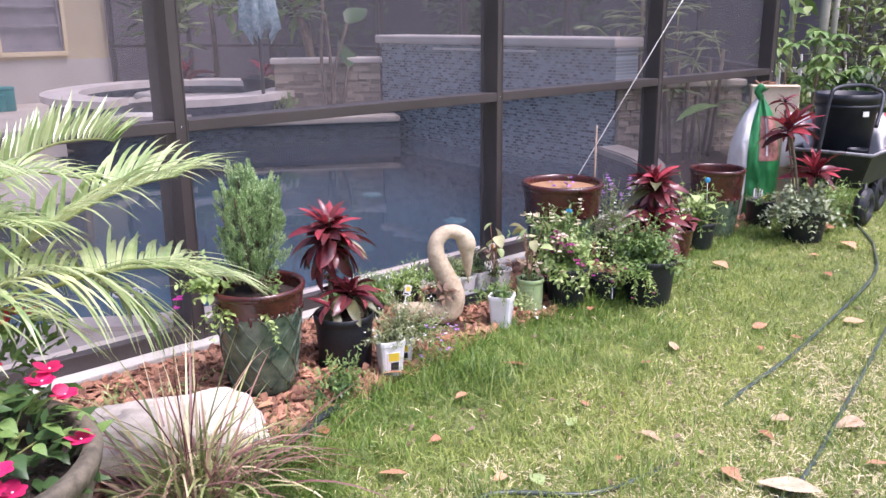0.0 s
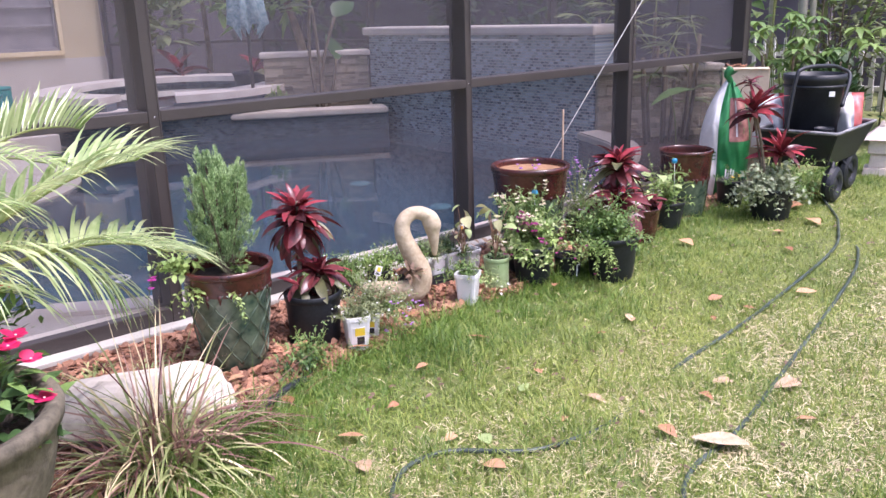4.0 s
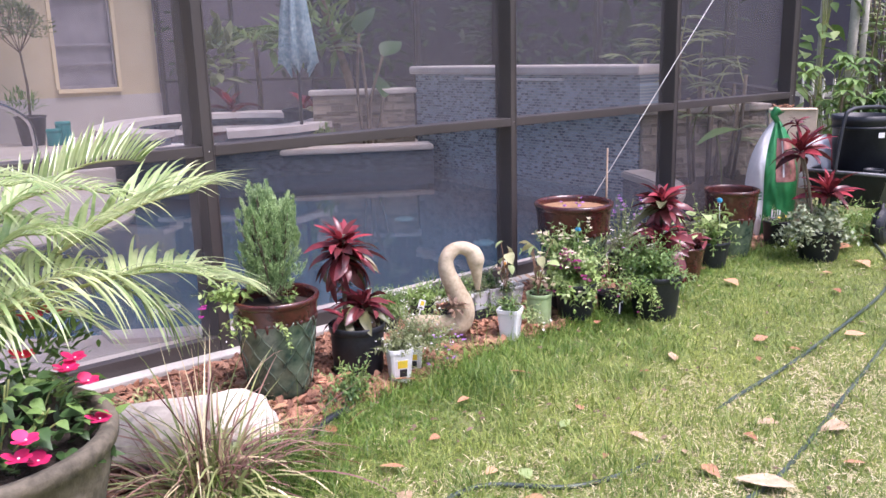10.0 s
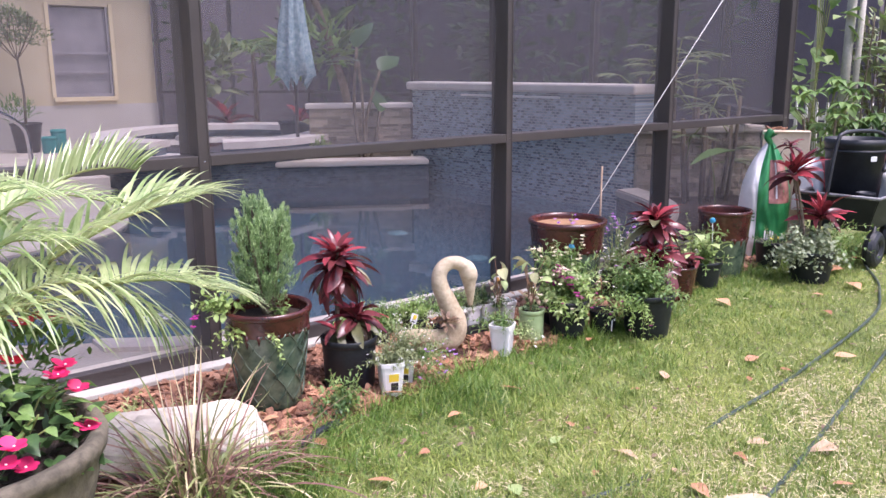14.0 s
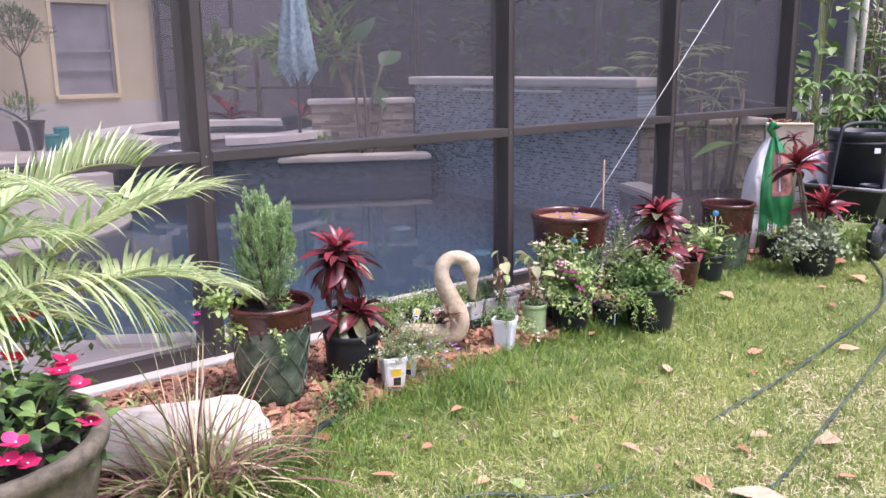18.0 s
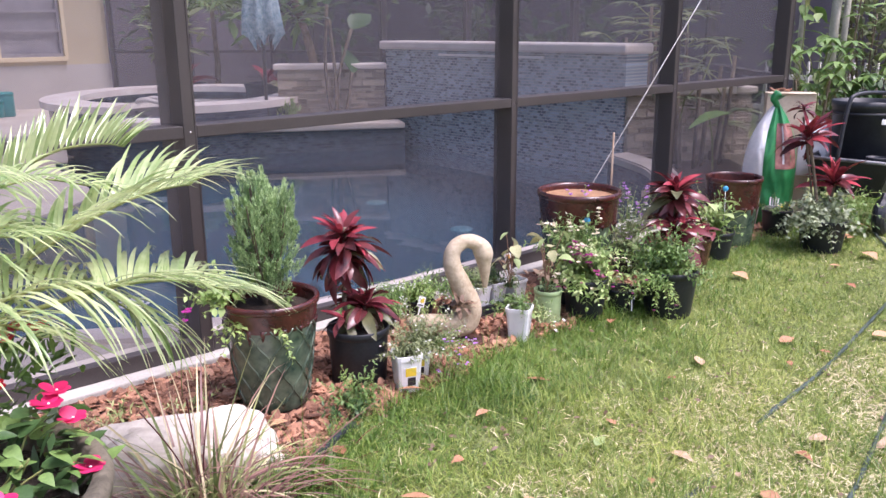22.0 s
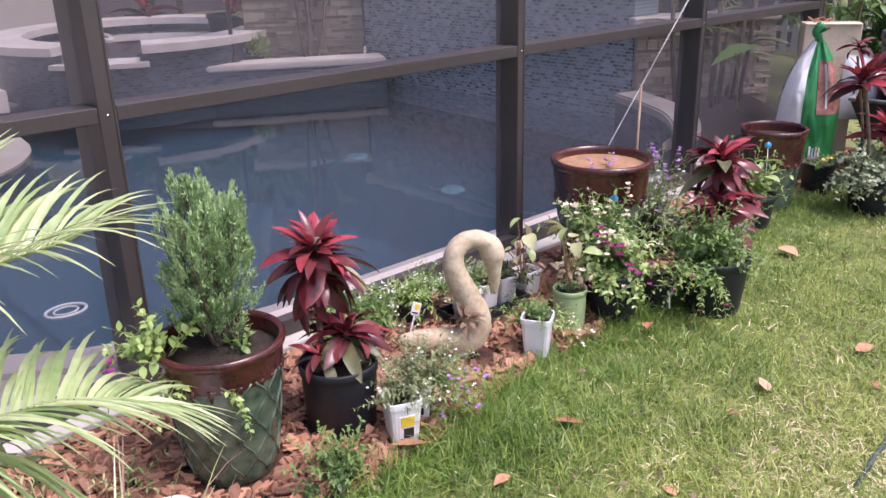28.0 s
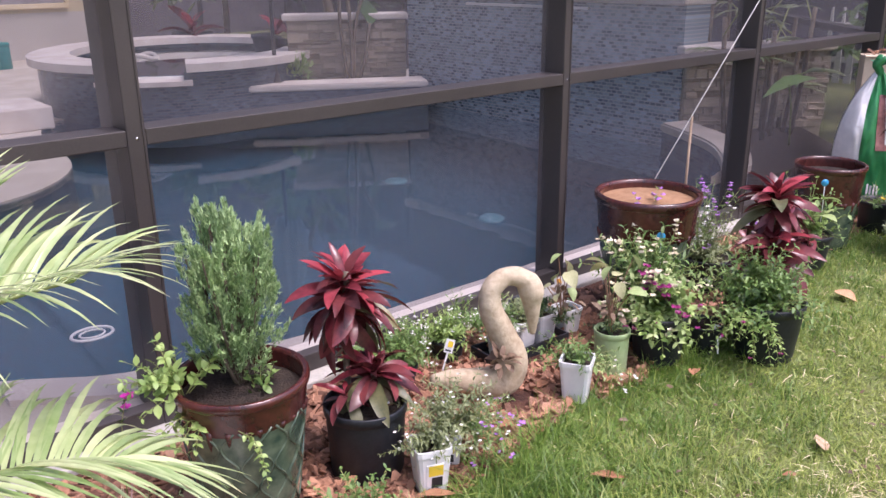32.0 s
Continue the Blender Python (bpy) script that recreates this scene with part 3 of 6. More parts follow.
# ---- screen enclosure ----
cage = thing("screen_enclosure", (0, 0, 0), "bronze aluminium pool cage with dark insect screen", "screen enclosure", kind="structure")
TOP = 2.75
def wall_of_screen(p, q, posts, front):
    p, q = Vector((*p, 0)), Vector((*q, 0))
    d = (q - p).normalized()
    L = (q - p).length
    turn = math.degrees(math.atan2(d.y, d.x))
    m = pose(p.x, p.y, 0, 0, 0, turn)
    for s, w, dp in posts:
        post = part("post", box(s - w / 2, 0.0, 0.03, s + w / 2, dp, TOP, 0.004), M_BRONZE, cage, m=m)
        if front:
            # spline groove and screw heads on the outer face
            part("spline_bead", box(s + w / 2 - 0.009, -0.003, 0.04, s + w / 2 - 0.004, 0.001, TOP - 0.06), M_BRONZE, post)
            for z in (0.065, 0.885, 1.75):
                part("screw", lathe([(0.0045, -0.003), (0.004, 0.001), (0.0, 0.0015)], 8), M_STEEL, post, m=pose(s, -0.001, z, 90, 0, 0))
    xs = [q[0] for q in posts]
    ws = [q[1] for q in posts]
    for i in range(len(xs) - 1):
        a, b = xs[i] + ws[i] / 2, xs[i + 1] - ws[i + 1] / 2
        for z0, z1, nm in ((0.033, 0.095, "bottom_rail"), (0.864, 0.909, "chair_rail"), (TOP - 0.06, TOP, "top_beam")):
            part(nm, box(a, 0.002, z0, b, 0.10 if nm == "chair_rail" else 0.05, z1, 0.003), M_BRONZE, cage, m=m)
        for z0, z1 in ((0.095, 0.866), (0.907, TOP - 0.06)):
            pane = part("screen_panel", mesh_from([(a, 0.095, z0), (b, 0.095, z0), (b, 0.095, z1), (a, 0.095, z1)], [(0, 1, 2, 3)]), M_SCREEN, cage, m=m)
W = 0.055
wall_of_screen((-5.1, 0), (4.6, 0), [(0.05, 0.05, 0.1), (1.7, W, 0.12), (3.4, W, 0.12), (5.124, 0.052, 0.20), (6.828, 0.042, 0.125), (8.236, 0.042, 0.125), (9.63, 0.06, 0.10)], True)
wall_of_screen((4.6, 0.0), (6.1, 1.5), [(0.06, 0.05, 0.1), (2.08, 0.06, 0.1)], False)
wall_of_screen((6.1, 1.5), (6.1, 9.6), [(0.03, 0.06, 0.1), (1.7, W, 0.1), (3.4, W, 0.1), (5.1, W, 0.1), (6.8, W, 0.1), (8.07, 0.06, 0.1)], False)
wall_of_screen((6.1, 9.6), (4.1, 11.45), [(0.03, 0.06, 0.1), (1.4, W, 0.1), (2.7, 0.06, 0.1)], False)

# screened roof out of view, added to dim the pool side: beams and panels
for x in (-4, -0.9, 1.6, 4.0):
    part("unseen_roof_beam", box(x, 0.05, TOP, x + 0.05, 11.45, TOP + 0.12, 0.004), M_BRONZE, cage)
part("unseen_roof_screen", mesh_from([(x, y, TOP + 0.06) for x, y in CAGE], [tuple(range(len(CAGE)))]), M_SCREEN, cage)

# ---- house ----
house = thing("house", (0, 0, 0), "yellow stucco house with grey lower band and window", "house")
part("wall", fill([(-8, 11.5), (4.06, 11.5), (4.06, 14), (-8, 14)], [], -0.1, 0.70), M_GREYBAND, house, "grey lower band")
bm = bmesh.new()
for (x0, x1, z0, z1) in ((-8, 2.39, 0.70, 3.2), (3.33, 4.05, 0.70, 3.2), (2.39, 3.33, 0.70, 0.83), (2.39, 3.33, 2.3, 3.2)):
    b2 = box(x0, 11.51, z0, x1, 13.9, z1)
    tmp = bpy.data.meshes.new("t")
    b2.to_mesh(tmp)
    b2.free()
    bm.from_mesh(tmp)
part("upper_wall", bm, M_YELLOW, house)
part("roof", box(-8.4, 11.1, 3.2, 4.5, 14.4, 3.32, 0.01), M_WHITE, house)
win = part("window", box(2.42, 11.60, 0.86, 3.30, 11.62, 2.27), M_BLIND, house, "closed pale blind behind the glass")
for b_ in ((2.35, 11.44, 0.76, 3.37, 11.52, 0.83), (2.33, 11.47, 0.83, 2.39, 11.53, 2.34), (3.33, 11.47, 0.83, 3.39, 11.53, 2.34)):
    part("casing", box(*b_, 0.006), M_CREAM, win)
for b_ in ((2.39, 11.53, 0.83, 3.33, 11.57, 0.88), (2.39, 11.53, 1.22, 3.33, 11.57, 1.25), (2.39, 11.53, 1.52, 3.33, 11.57, 1.56), (2.39, 11.53, 0.88, 2.43, 11.57, 2.3), (3.29, 11.53, 0.88, 3.33, 11.57, 2.3)):
    part("sash_bar", box(*b_, 0.003), M_BLIND, win)

# dark hedge and fence round the yard, seen dimly through two screens
# unseen height of hedge and yard fences is added so water reflects less sky
setting("fence", box(-9, 14.6, 0, 14, 14.7, 4.5), M_FENCE, "dark fence behind the yard", "fence")
setting("side_fence", box(9.2, 1.5, 0, 9.3, 14.6, 4.5), M_FENCE, "dark fence behind the garden", "fence")
setting("garden_fence", box(11, -12, 0, 11.1, 6, 3.2), M_FENCE, "dark fence at the end of the garden", "fence")

# ---- plants and pots: builders ----
def leaf_at(name, me, loc, az, tilt, size, m, parent, roll=0.0):
    """A single leaf: it leaves loc towards az, raised by tilt degrees."""
    return part(name, me, m, parent, m=Matrix.Translation(loc) @ Euler((0, -radians(tilt), radians(az))).to_matrix().to_4x4() @ Matrix.Rotation(radians(roll), 4, "X") @ Matrix.Diagonal((size, size, size, 1)))


def strap_leaf(droop, m, w=0.33):
    me = blades([(0, 0, 0)], [(1, 0, 0.0)], 1.0, w, droop, 7, (0.35, 0.7, 0.95, 1.0, 0.92, 0.62, 0.06), 0.15, np.zeros(1))
    me.materials.append(m)
    return me


STRAPS = {k: [[strap_leaf(d, m, w) for w in (0.20, 0.26, 0.32)] for d in (0.45, 0.8, 1.2)] for k, m in (("red", M_RED), ("maroon", M_MAROON), ("green", M_OLDLEAF), ("dead", M_DEADLEAF))}
STRAPS["spike"] = [[strap_leaf(d, M_RED, w) for w in (0.17, 0.21, 0.25)] for d in (0.15, 0.35, 0.6)]
HEARTS = []
for m in (M_LEAFPALE, M_LEAFCREAM):
    me = blades([(-0.25, 0, 0)], [(1, 0, 0.1)], 1.25, 0.95, 0.35, 7, (0.55, 0.95, 1.0, 0.88, 0.66, 0.4, 0.02), 0.10, np.zeros(1))
    me.materials.append(m)
    HEARTS.append(me)
OVALS = {}
for k, m in (("dark", M_LEAFDARK), ("lime", M_LEAFPALE), ("green", M_LEAF), ("film", M_BAGGREEN)):
    me = blades([(0, 0, 0)], [(1, 0, 0)], 1.0, 0.62, 0.25, 5, (0.25, 0.9, 1.0, 0.75, 0.4, 0.03), 0.12, np.zeros(1))
    me.materials.append(m)
    OVALS[k] = me


def rosette(parent, loc, r, n=22, red=0.6, low=-25, high=80, rise=0.6, green=0.12, old="dead", spiky=False):
    """Whorl of arching strap leaves round a stem: red heart, duller below, a few faded."""
    for i in range(n):
        f = i / (n - 1)
        az = i * 137.5 + rng.uniform(-20, 20)
        tilt = low + (high - low) * (0.65 * f + 0.35 * rng.random()) + rng.uniform(-12, 12)
        kind = "red" if rng.random() < np.clip(0.15 + 1.3 * (f - 1 + red), 0.05, 0.95) else "maroon"
        if f < 0.42 and rng.random() < 0.75 * (1 - f):
            kind = "green" if rng.random() < green * 1.6 else (old if rng.random() < 0.4 else kind)
        if kind == "dead":
            tilt -= 45
        if spiky and kind == "red":
            kind = "spike"
        me = STRAPS[kind][0 if f > 0.75 else (1 if f > 0.3 else 2)][i % 3]
        leaf_at("leaf", me, (loc[0], loc[1], loc[2] - rise * r * (1 - f)), az, tilt, r * rng.uniform(0.62, 1.2) * np.interp(f, [0, 0.5, 1], [1.0, 1.0, 0.66]), M_RED, parent, rng.uniform(-45, 45))


def stem(parent, pts, r, m=None, name="stem"):
    return part(name, tube(spline([Vector(p) for p in pts], 5), r, 6), m or M_STEM, parent)


def foliage(parent, c, rad, n, size, m, w=0.45, up=0.3, seg=2, droop=0.25, name="foliage", shape=(0.3, 1.0, 0.75, 0.05), shell=0.4):
    """Small leaves filling an uneven clump, denser near its skin."""
    c, rad = np.array(c, float), np.array(rad, float)
    lobes = ways(9, -0.6, 1.0)
    d = ways(n, -0.75, 1.0)
    grow = 0.60 + 0.55 * np.max(np.clip(d @ lobes.T, 0, 1) ** 9, axis=1)
    q = (shell + (1 - shell) * rng.random(n) ** 0.5) * grow
    base = c + d * rad * q[:, None]
    way = d * 0.8 + ways(n, -0.4, 0.9) * 0.8 + np.array([0, 0, up])
    me = blades(base, way, size * rng.uniform(0.6, 1.3, n), size * w * rng.uniform(0.7, 1.2, n), droop, seg, shape)
    return part(name, me, m, parent, kind="stuff")


def twigs(parent, c, rad, n, r=0.0025, m=None, foot=None):
    """Thin stems from a foot into a clump."""
    foot = np.array(foot if foot is not None else (c[0], c[1], c[2] - rad[2]))
    for d in ways(n, 0.2, 1.0):
        end = np.array(c) + d * np.array(rad) * 0.85
        mid = (foot + end) / 2 + rng.normal(0, 0.15, 3) * np.array(rad) * 0.5
        stem(parent, [foot, mid, end], r, m)


def sprigs(parent, foot, n, length, lean, leaf, w, m, droop=0.4, nodes=6, flower=None, fsize=0.01, r=0.0014, az=(0, 360), bunch=2, bare=0.22, bloom=0.4):
    """Leafy shoots from one foot: leaves in crossed pairs along each, flowers at the tips."""
    foot = np.array(foot, float)
    base, way, size, tips = [], [], [], []
    for k in range(n):
        a, l = radians(rng.uniform(*az)), radians(rng.uniform(*lean))
        ln = rng.uniform(*length)
        d = np.array([math.cos(a) * math.sin(l), math.sin(a) * math.sin(l), math.cos(l)])
        p = foot + np.array([math.cos(a), math.sin(a), 0]) * rng.uniform(0, 0.02)
        pts, dirs = [p], [d]
        for j in range(8):
            p = p + d * ln / 8
            d = d + np.array([rng.normal(0, 0.07), rng.normal(0, 0.07), -droop / 8 * 1.5])
            d = d / np.linalg.norm(d)
            pts.append(p)
            dirs.append(d)
        pts, dirs = np.array(pts), np.array(dirs)
        part("stem", tube(pts[::2], np.linspace(r, r * 0.5, 5), 5), M_STEM, parent)
        turn = rng.uniform(0, 3.14)
        for q in np.linspace(bare, 1.0, nodes):
            c = np.array([np.interp(q * 8, range(9), pts[:, i]) for i in range(3)])
            t = np.array([np.interp(q * 8, range(9), dirs[:, i]) for i in range(3)])
            u = np.cross(t, (0.31, 0.2, 0.93))
            u = u / (np.linalg.norm(u) + 1e-6)
            v = np.cross(t, u)
            turn += 1.57 + rng.normal(0, 0.3)
            for sd in (0, math.pi):
                base.append(c)
                way.append(u * math.cos(turn + sd) + v * math.sin(turn + sd) + t * rng.uniform(0.3, 0.9) + (0, 0, 0.15))
                size.append(leaf * rng.uniform(0.65, 1.2) * (1 - 0.45 * q * q))
        if flower is not None and rng.random() < bloom:
            for j in range(bunch):
                tips.append(pts[-1] + rng.normal(0, fsize * 0.7, 3) - dirs[-1] * fsize * 1.2 * j)
    size = np.array(size)
    part("foliage", blades(base, way, size, size * w, rng.uniform(0.1, 0.6, len(size)), 3, (0.25, 1.0, 0.8, 0.04), 0.12), m, parent, kind="stuff")
    if tips:
        blossoms(parent, tips, fsize, flower)


def blossoms(parent, pts, size, m, petals=5, name="blossoms"):
    pts = np.array(pts, float)
    base = np.repeat(pts, petals, axis=0)
    a = np.tile(np.arange(petals) * 2 * math.pi / petals, len(pts)) + np.repeat(rng.uniform(0, 6, len(pts)), petals)
    way = np.stack([np.cos(a), np.sin(a), np.full(len(a), 0.45)], 1) + np.repeat(rng.normal(0, 0.35, (len(pts), 3)), petals, axis=0)
    me = blades(base, way, size, size * 0.85, 0.2, 2, (0.35, 1.0, 0.55))
    return part(name, me, m, parent, kind="stuff")


def glazed_pot(loc, r, r_base, h, label, fill_m=None, fill_z=0.05, relief=False, band=0.2):
    """Glazed stoneware pot: rolled lip, oxblood band that runs down into the green body."""
    t = thing("glazed_pot", loc, label, "plant pot")
    n = 48
    body = [(r_base * 0.95, 0), (r_base, 0.008)] + [(r_base + (r * 0.95 - r_base) * f**0.85, h * (0.03 + 0.93 * f)) for f in np.linspace(0.08, 1, 10)]
    split = max(k for k, p in enumerate(body) if p[1] < h * (1 - band))
    lower = lathe(body[: split + 1], n)
    part("body", lower, M_GREENGLAZE, t, "green glaze")
    part("collar", lathe([(p[0] + 0.0015, p[1]) for p in body[split:]], n, cap=False), M_BROWNGLAZE, t, "oxblood glaze")
    lip = h * 0.055
    part("rim", lathe([(r * 0.95, h - lip * 1.3), (r * 0.99, h - lip), (r * 1.0, h - lip * 0.5), (r * 0.985, h - lip * 0.1), (r * 0.95, h), (r * 0.90, h - 0.003), (r * 0.885, h - lip * 0.6), (r * 0.885, h * 0.70)], n, cap=False), M_BROWNGLAZE, t, "rolled oxblood rim")
    part("soil", lathe([(0.0, h - fill_z + 0.008), (r * 0.5, h - fill_z + 0.004), (r * 0.885, h - fill_z)], 24, 0.01), fill_m or M_SOIL, t)
    if relief:
        # raised wavy ribs round the body, and glaze drips under the collar
        zs = np.linspace(0.03, h * (1 - band), 26)
        rad = np.interp(zs, [p[1] for p in body], [p[0] for p in body])
        for k in range(22):
            a = 2 * math.pi * k / 22 + 0.125 * np.sin(zs * 2 * math.pi / 0.115) * (1 if k % 2 else -1)
            part("rib", tube(np.stack([(rad + 0.0005) * np.cos(a), (rad + 0.0005) * np.sin(a), zs], 1), 0.0035, 5), M_GREENGLAZE, t)
    for k in range(22):
        a = 2 * math.pi * k / 22 + rng.uniform(-0.08, 0.08)
        z1 = body[split][1] + 0.012
        ln = rng.uniform(0.02, 0.07) * h / 0.37
        zz = np.linspace(z1, z1 - ln, 4)
        rr = np.interp(zz, [p[1] for p in body], [p[0] for p in body]) - 0.0045
        part("glaze_drip", tube(np.stack([rr * math.cos(a), rr * math.sin(a), zz], 1), [0.010 * h / 0.37, 0.009 * h / 0.37, 0.006, 0.002], 6), M_BROWNGLAZE, t)
    return t


def nursery_pot(loc, r, h, m, label, taper=0.80, turn=0):
    t = thing("nursery_pot", loc, label, "plant pot", turn=turn)
    part("body", lathe([(r * taper * 0.96, 0), (r * taper, 0.006), (r * 0.955, h * 0.86), (r * 0.96, h * 0.88)], 36), m, t)
    part("rim", lathe([(r * 0.95, h * 0.86), (r * 1.0, h * 0.87), (r * 1.01, h * 0.99), (r * 0.995, h), (r * 0.955, h), (r * 0.94, h * 0.8)], 36, cap=False), m, t)
    part("soil", lathe([(0.0, h * 0.9), (r * 0.95, h * 0.87)], 20), M_SOIL, t)
    return t


def square_cup(loc, w, h, label, m=None, tag=True, turn=0):
    """Square tapered quart pot with rounded corners and a printed label."""
    t = thing("quart_pot", loc, label, "plant pot", turn=turn)
    def loop(s, z):
        c = s * 0.28
        out = []
        for qx, qy, a0 in ((1, 1, 0), (-1, 1, 90), (-1, -1, 180), (1, -1, 270)):
            for a in (0, 45, 90):
                out.append((qx * (s - c) + c * math.cos(radians(a0 + a)), qy * (s - c) + c * math.sin(radians(a0 + a)), z))
        return out
    rings = [loop(w * 0.38, 0), loop(w * 0.49, h * 0.88), loop(w * 0.52, h * 0.885), loop(w * 0.52, h), loop(w * 0.47, h), loop(w * 0.46, h * 0.8)]
    verts = [v for rg in rings for v in rg]
    faces = [(i * 12 + k, i * 12 + (k + 1) % 12, (i + 1) * 12 + (k + 1) % 12, (i + 1) * 12 + k) for i in range(5) for k in range(12)] + [tuple(reversed(range(12)))]
    part("body", mesh_from(verts, faces), m or M_WHITEPLASTIC, t)
    part("soil", box(-w * 0.43, -w * 0.43, h * 0.78, w * 0.43, w * 0.43, h * 0.84), M_SOIL, t)
    if tag:
        tg = part("printed_label", box(-w * 0.24, -w * 0.398, h * 0.16, w * 0.24, -w * 0.375, h * 0.74), M_WHITEPLASTIC, t, "printed label with yellow top", m=pose(0, 0, 0, 5.1, 0, 0))
        part("label_band", box(-w * 0.18, -w * 0.412, h * 0.50, w * 0.22, -w * 0.396, h * 0.72), M_YELLOWTAG, tg)
        part("label_picture", box(-w * 0.10, -w * 0.412, h * 0.24, w * 0.20, -w * 0.396, h * 0.46), M_BLACKPLASTIC, tg)
        for k in range(2):
            part("bar", box(-w * 0.20, -w * 0.412, h * (0.18 + 0.03 * k), w * (0.15 - 0.06 * k), -w * 0.396, h * (0.195 + 0.03 * k)), M_BLACKPLASTIC, tg)
    return t


def plant_tag(loc, turn, lean, roll=0, m=M_YELLOWTAG):
    t = thing("plant_tag", loc, "printed plastic plant label stuck in the pot", "plant label", "plant labels", turn=turn)
    q = pose(0, 0, 0, lean, roll, 0)
    part("card", box(-0.015, -0.0008, 0.01, 0.015, 0.0008, 0.056, 0.0004), M_WHITEPLASTIC, t, m=q)
    part("stalk", box(-0.003, -0.0008, -0.05, 0.003, 0.0008, 0.011), M_WHITEPLASTIC, t, m=q)
    part("picture", box(-0.006, -0.002, 0.030, 0.010, -0.0006, 0.050), m, t, m=q)
    part("bar", box(-0.011, -0.002, 0.016, 0.009, -0.0006, 0.021), M_BLACKPLASTIC, t, m=q)
    return t


def disc_tag(loc, turn):
    t = thing("plant_tag", loc, "round blue plant label on a thin stalk", "plant label", "plant labels", turn=turn)
    part("disc", lathe([(0.0, -0.001), (0.0155, -0.001), (0.0155, 0.001), (0.0, 0.001)], 20), M_BLUETAG, t, m=pose(0, 0, 0, 90, 0, 0))
    part("stalk", tube([(0, 0, -0.014), (0.004, 0.0, -0.1), (0.006, 0.004, -0.2)], 0.0015, 5), M_WHITEPLASTIC, t)
    return t


def scatter(n, half, size):
    """Small flat flakes strewn over a patch."""
    verts, faces = [], []
    for k in range(n):
        c = np.array([rng.uniform(-1, 1) * half[0], rng.uniform(-1, 1) * half[1], 0.0])
        a = rng.uniform(0, 6.28)
        ux, uy = np.array([math.cos(a), math.sin(a), rng.normal(0, 0.2)]) * size * rng.uniform(0.5, 1.3), np.array([-math.sin(a), math.cos(a), rng.normal(0, 0.2)]) * size * rng.uniform(0.25, 0.6)
        o = len(verts)
        for z in (0.0, 0.004):
            verts += [c - ux - uy + (0, 0, z), c + ux - uy + (0, 0, z), c + ux * 0.8 + uy + (0, 0, z), c - ux * 0.9 + uy + (0, 0, z)]
        faces += [(o + 3, o + 2, o + 1, o), (o + 4, o + 5, o + 6, o + 7)] + [(o + i, o + (i + 1) % 4, o + 4 + (i + 1) % 4, o + 4 + i) for i in range(4)]
    return verts, faces


# ---- bed: pots and plants, from the palm to the soil bag ----
# tall green pot with a young juniper and ivy
pot = glazed_pot((0.012, -0.512, 0.012), 0.167, 0.114, 0.383, "tall green glazed pot with oxblood rim and wavy relief", relief=True)
jun = thing("juniper", (0.03, -0.475, 0.335), "young upright juniper growing in the green glazed pot", "shrub")
twigs(jun, (0, 0, 0.22), (0.06, 0.06, 0.2), 10, 0.004, M_BARK, (0, 0, 0))
axes, feet, lens = [], [], []
plumes = []
for p in range(13):
    a, q = p * 2.4, 0.092 * math.sqrt(p / 12)
    plumes.append((q * math.cos(a), q * math.sin(a), 0.462 - 0.9 * q + rng.uniform(-0.035, 0.03)))
for k in range(364):
    px_, py_, top_ = plumes[k % 13]
    f, a = rng.random() ** 0.8, rng.uniform(0, 6.283)
    q = 0.050 * (1.05 - 0.80 * f) * math.sqrt(rng.random()) + 0.004
    spread = 0.45 + 0.65 * math.sqrt(f)
    feet.append((px_ * spread + q * math.cos(a), py_ * spread + q * math.sin(a), 0.05 + (top_ - 0.06) * f))
    axes.append((math.cos(a) * 0.55 * (1 - f) + px_ * 3.5, math.sin(a) * 0.55 * (1 - f) + py_ * 3.5, 1.0))
    lens.append(rng.uniform(0.03, 0.07) * (1.15 - 0.4 * f))
    if k % 7 == 0:
        stem(jun, [(0.01 * math.cos(a), 0.01 * math.sin(a), 0.0), (0.6 * feet[-1][0], 0.6 * feet[-1][1], feet[-1][2] * 0.55), feet[-1]], 0.0022, M_BARK)
nb = 90
u = np.tile(np.linspace(0, 1, nb), len(feet))
ax = np.repeat(np.array(axes) / np.linalg.norm(axes, axis=1)[:, None], nb, axis=0)
ln_ = np.repeat(lens, nb)
base = np.repeat(np.array(feet), nb, axis=0) + ax * (u * ln_)[:, None] + rng.normal(0, 0.0058, (len(u), 3)) * (1.3 - u)[:, None]
way = ax * 1.4 + rng.normal(0, 0.5, base.shape)
part("foliage", blades(base, way, rng.uniform(0.008, 0.015, len(base)), 0.0034, 0.0, 2, (0.8, 1.0, 0.2)), M_JUNIPER, jun, kind="stuff")

ivy = thing("ivy", (-0.105, -0.52, 0.35), "trailing ivy spilling over the pot rim", "ivy")
sprigs(ivy, (-0.02, 0.02, 0.03), 20, (0.09, 0.16), (15, 80), 0.034, 0.62, M_LEAFFRESH, 0.5, 5)
sprigs(ivy, (0.02, -0.02, -0.01), 6, (0.10, 0.17), (60, 90), 0.028, 0.6, M_LEAFFRESH, 1.0, 6, az=(150, 230))
sprigs(ivy, (0.16, 0.0, -0.02), 9, (0.04, 0.09), (10, 70), 0.03, 0.6, M_LEAF, 0.4, 4)
sprigs(ivy, (0.03, -0.145, -0.01), 2, (0.12, 0.17), (60, 90), 0.022, 0.6, M_LEAFFRESH, 2.2, 8, az=(-110, -70))

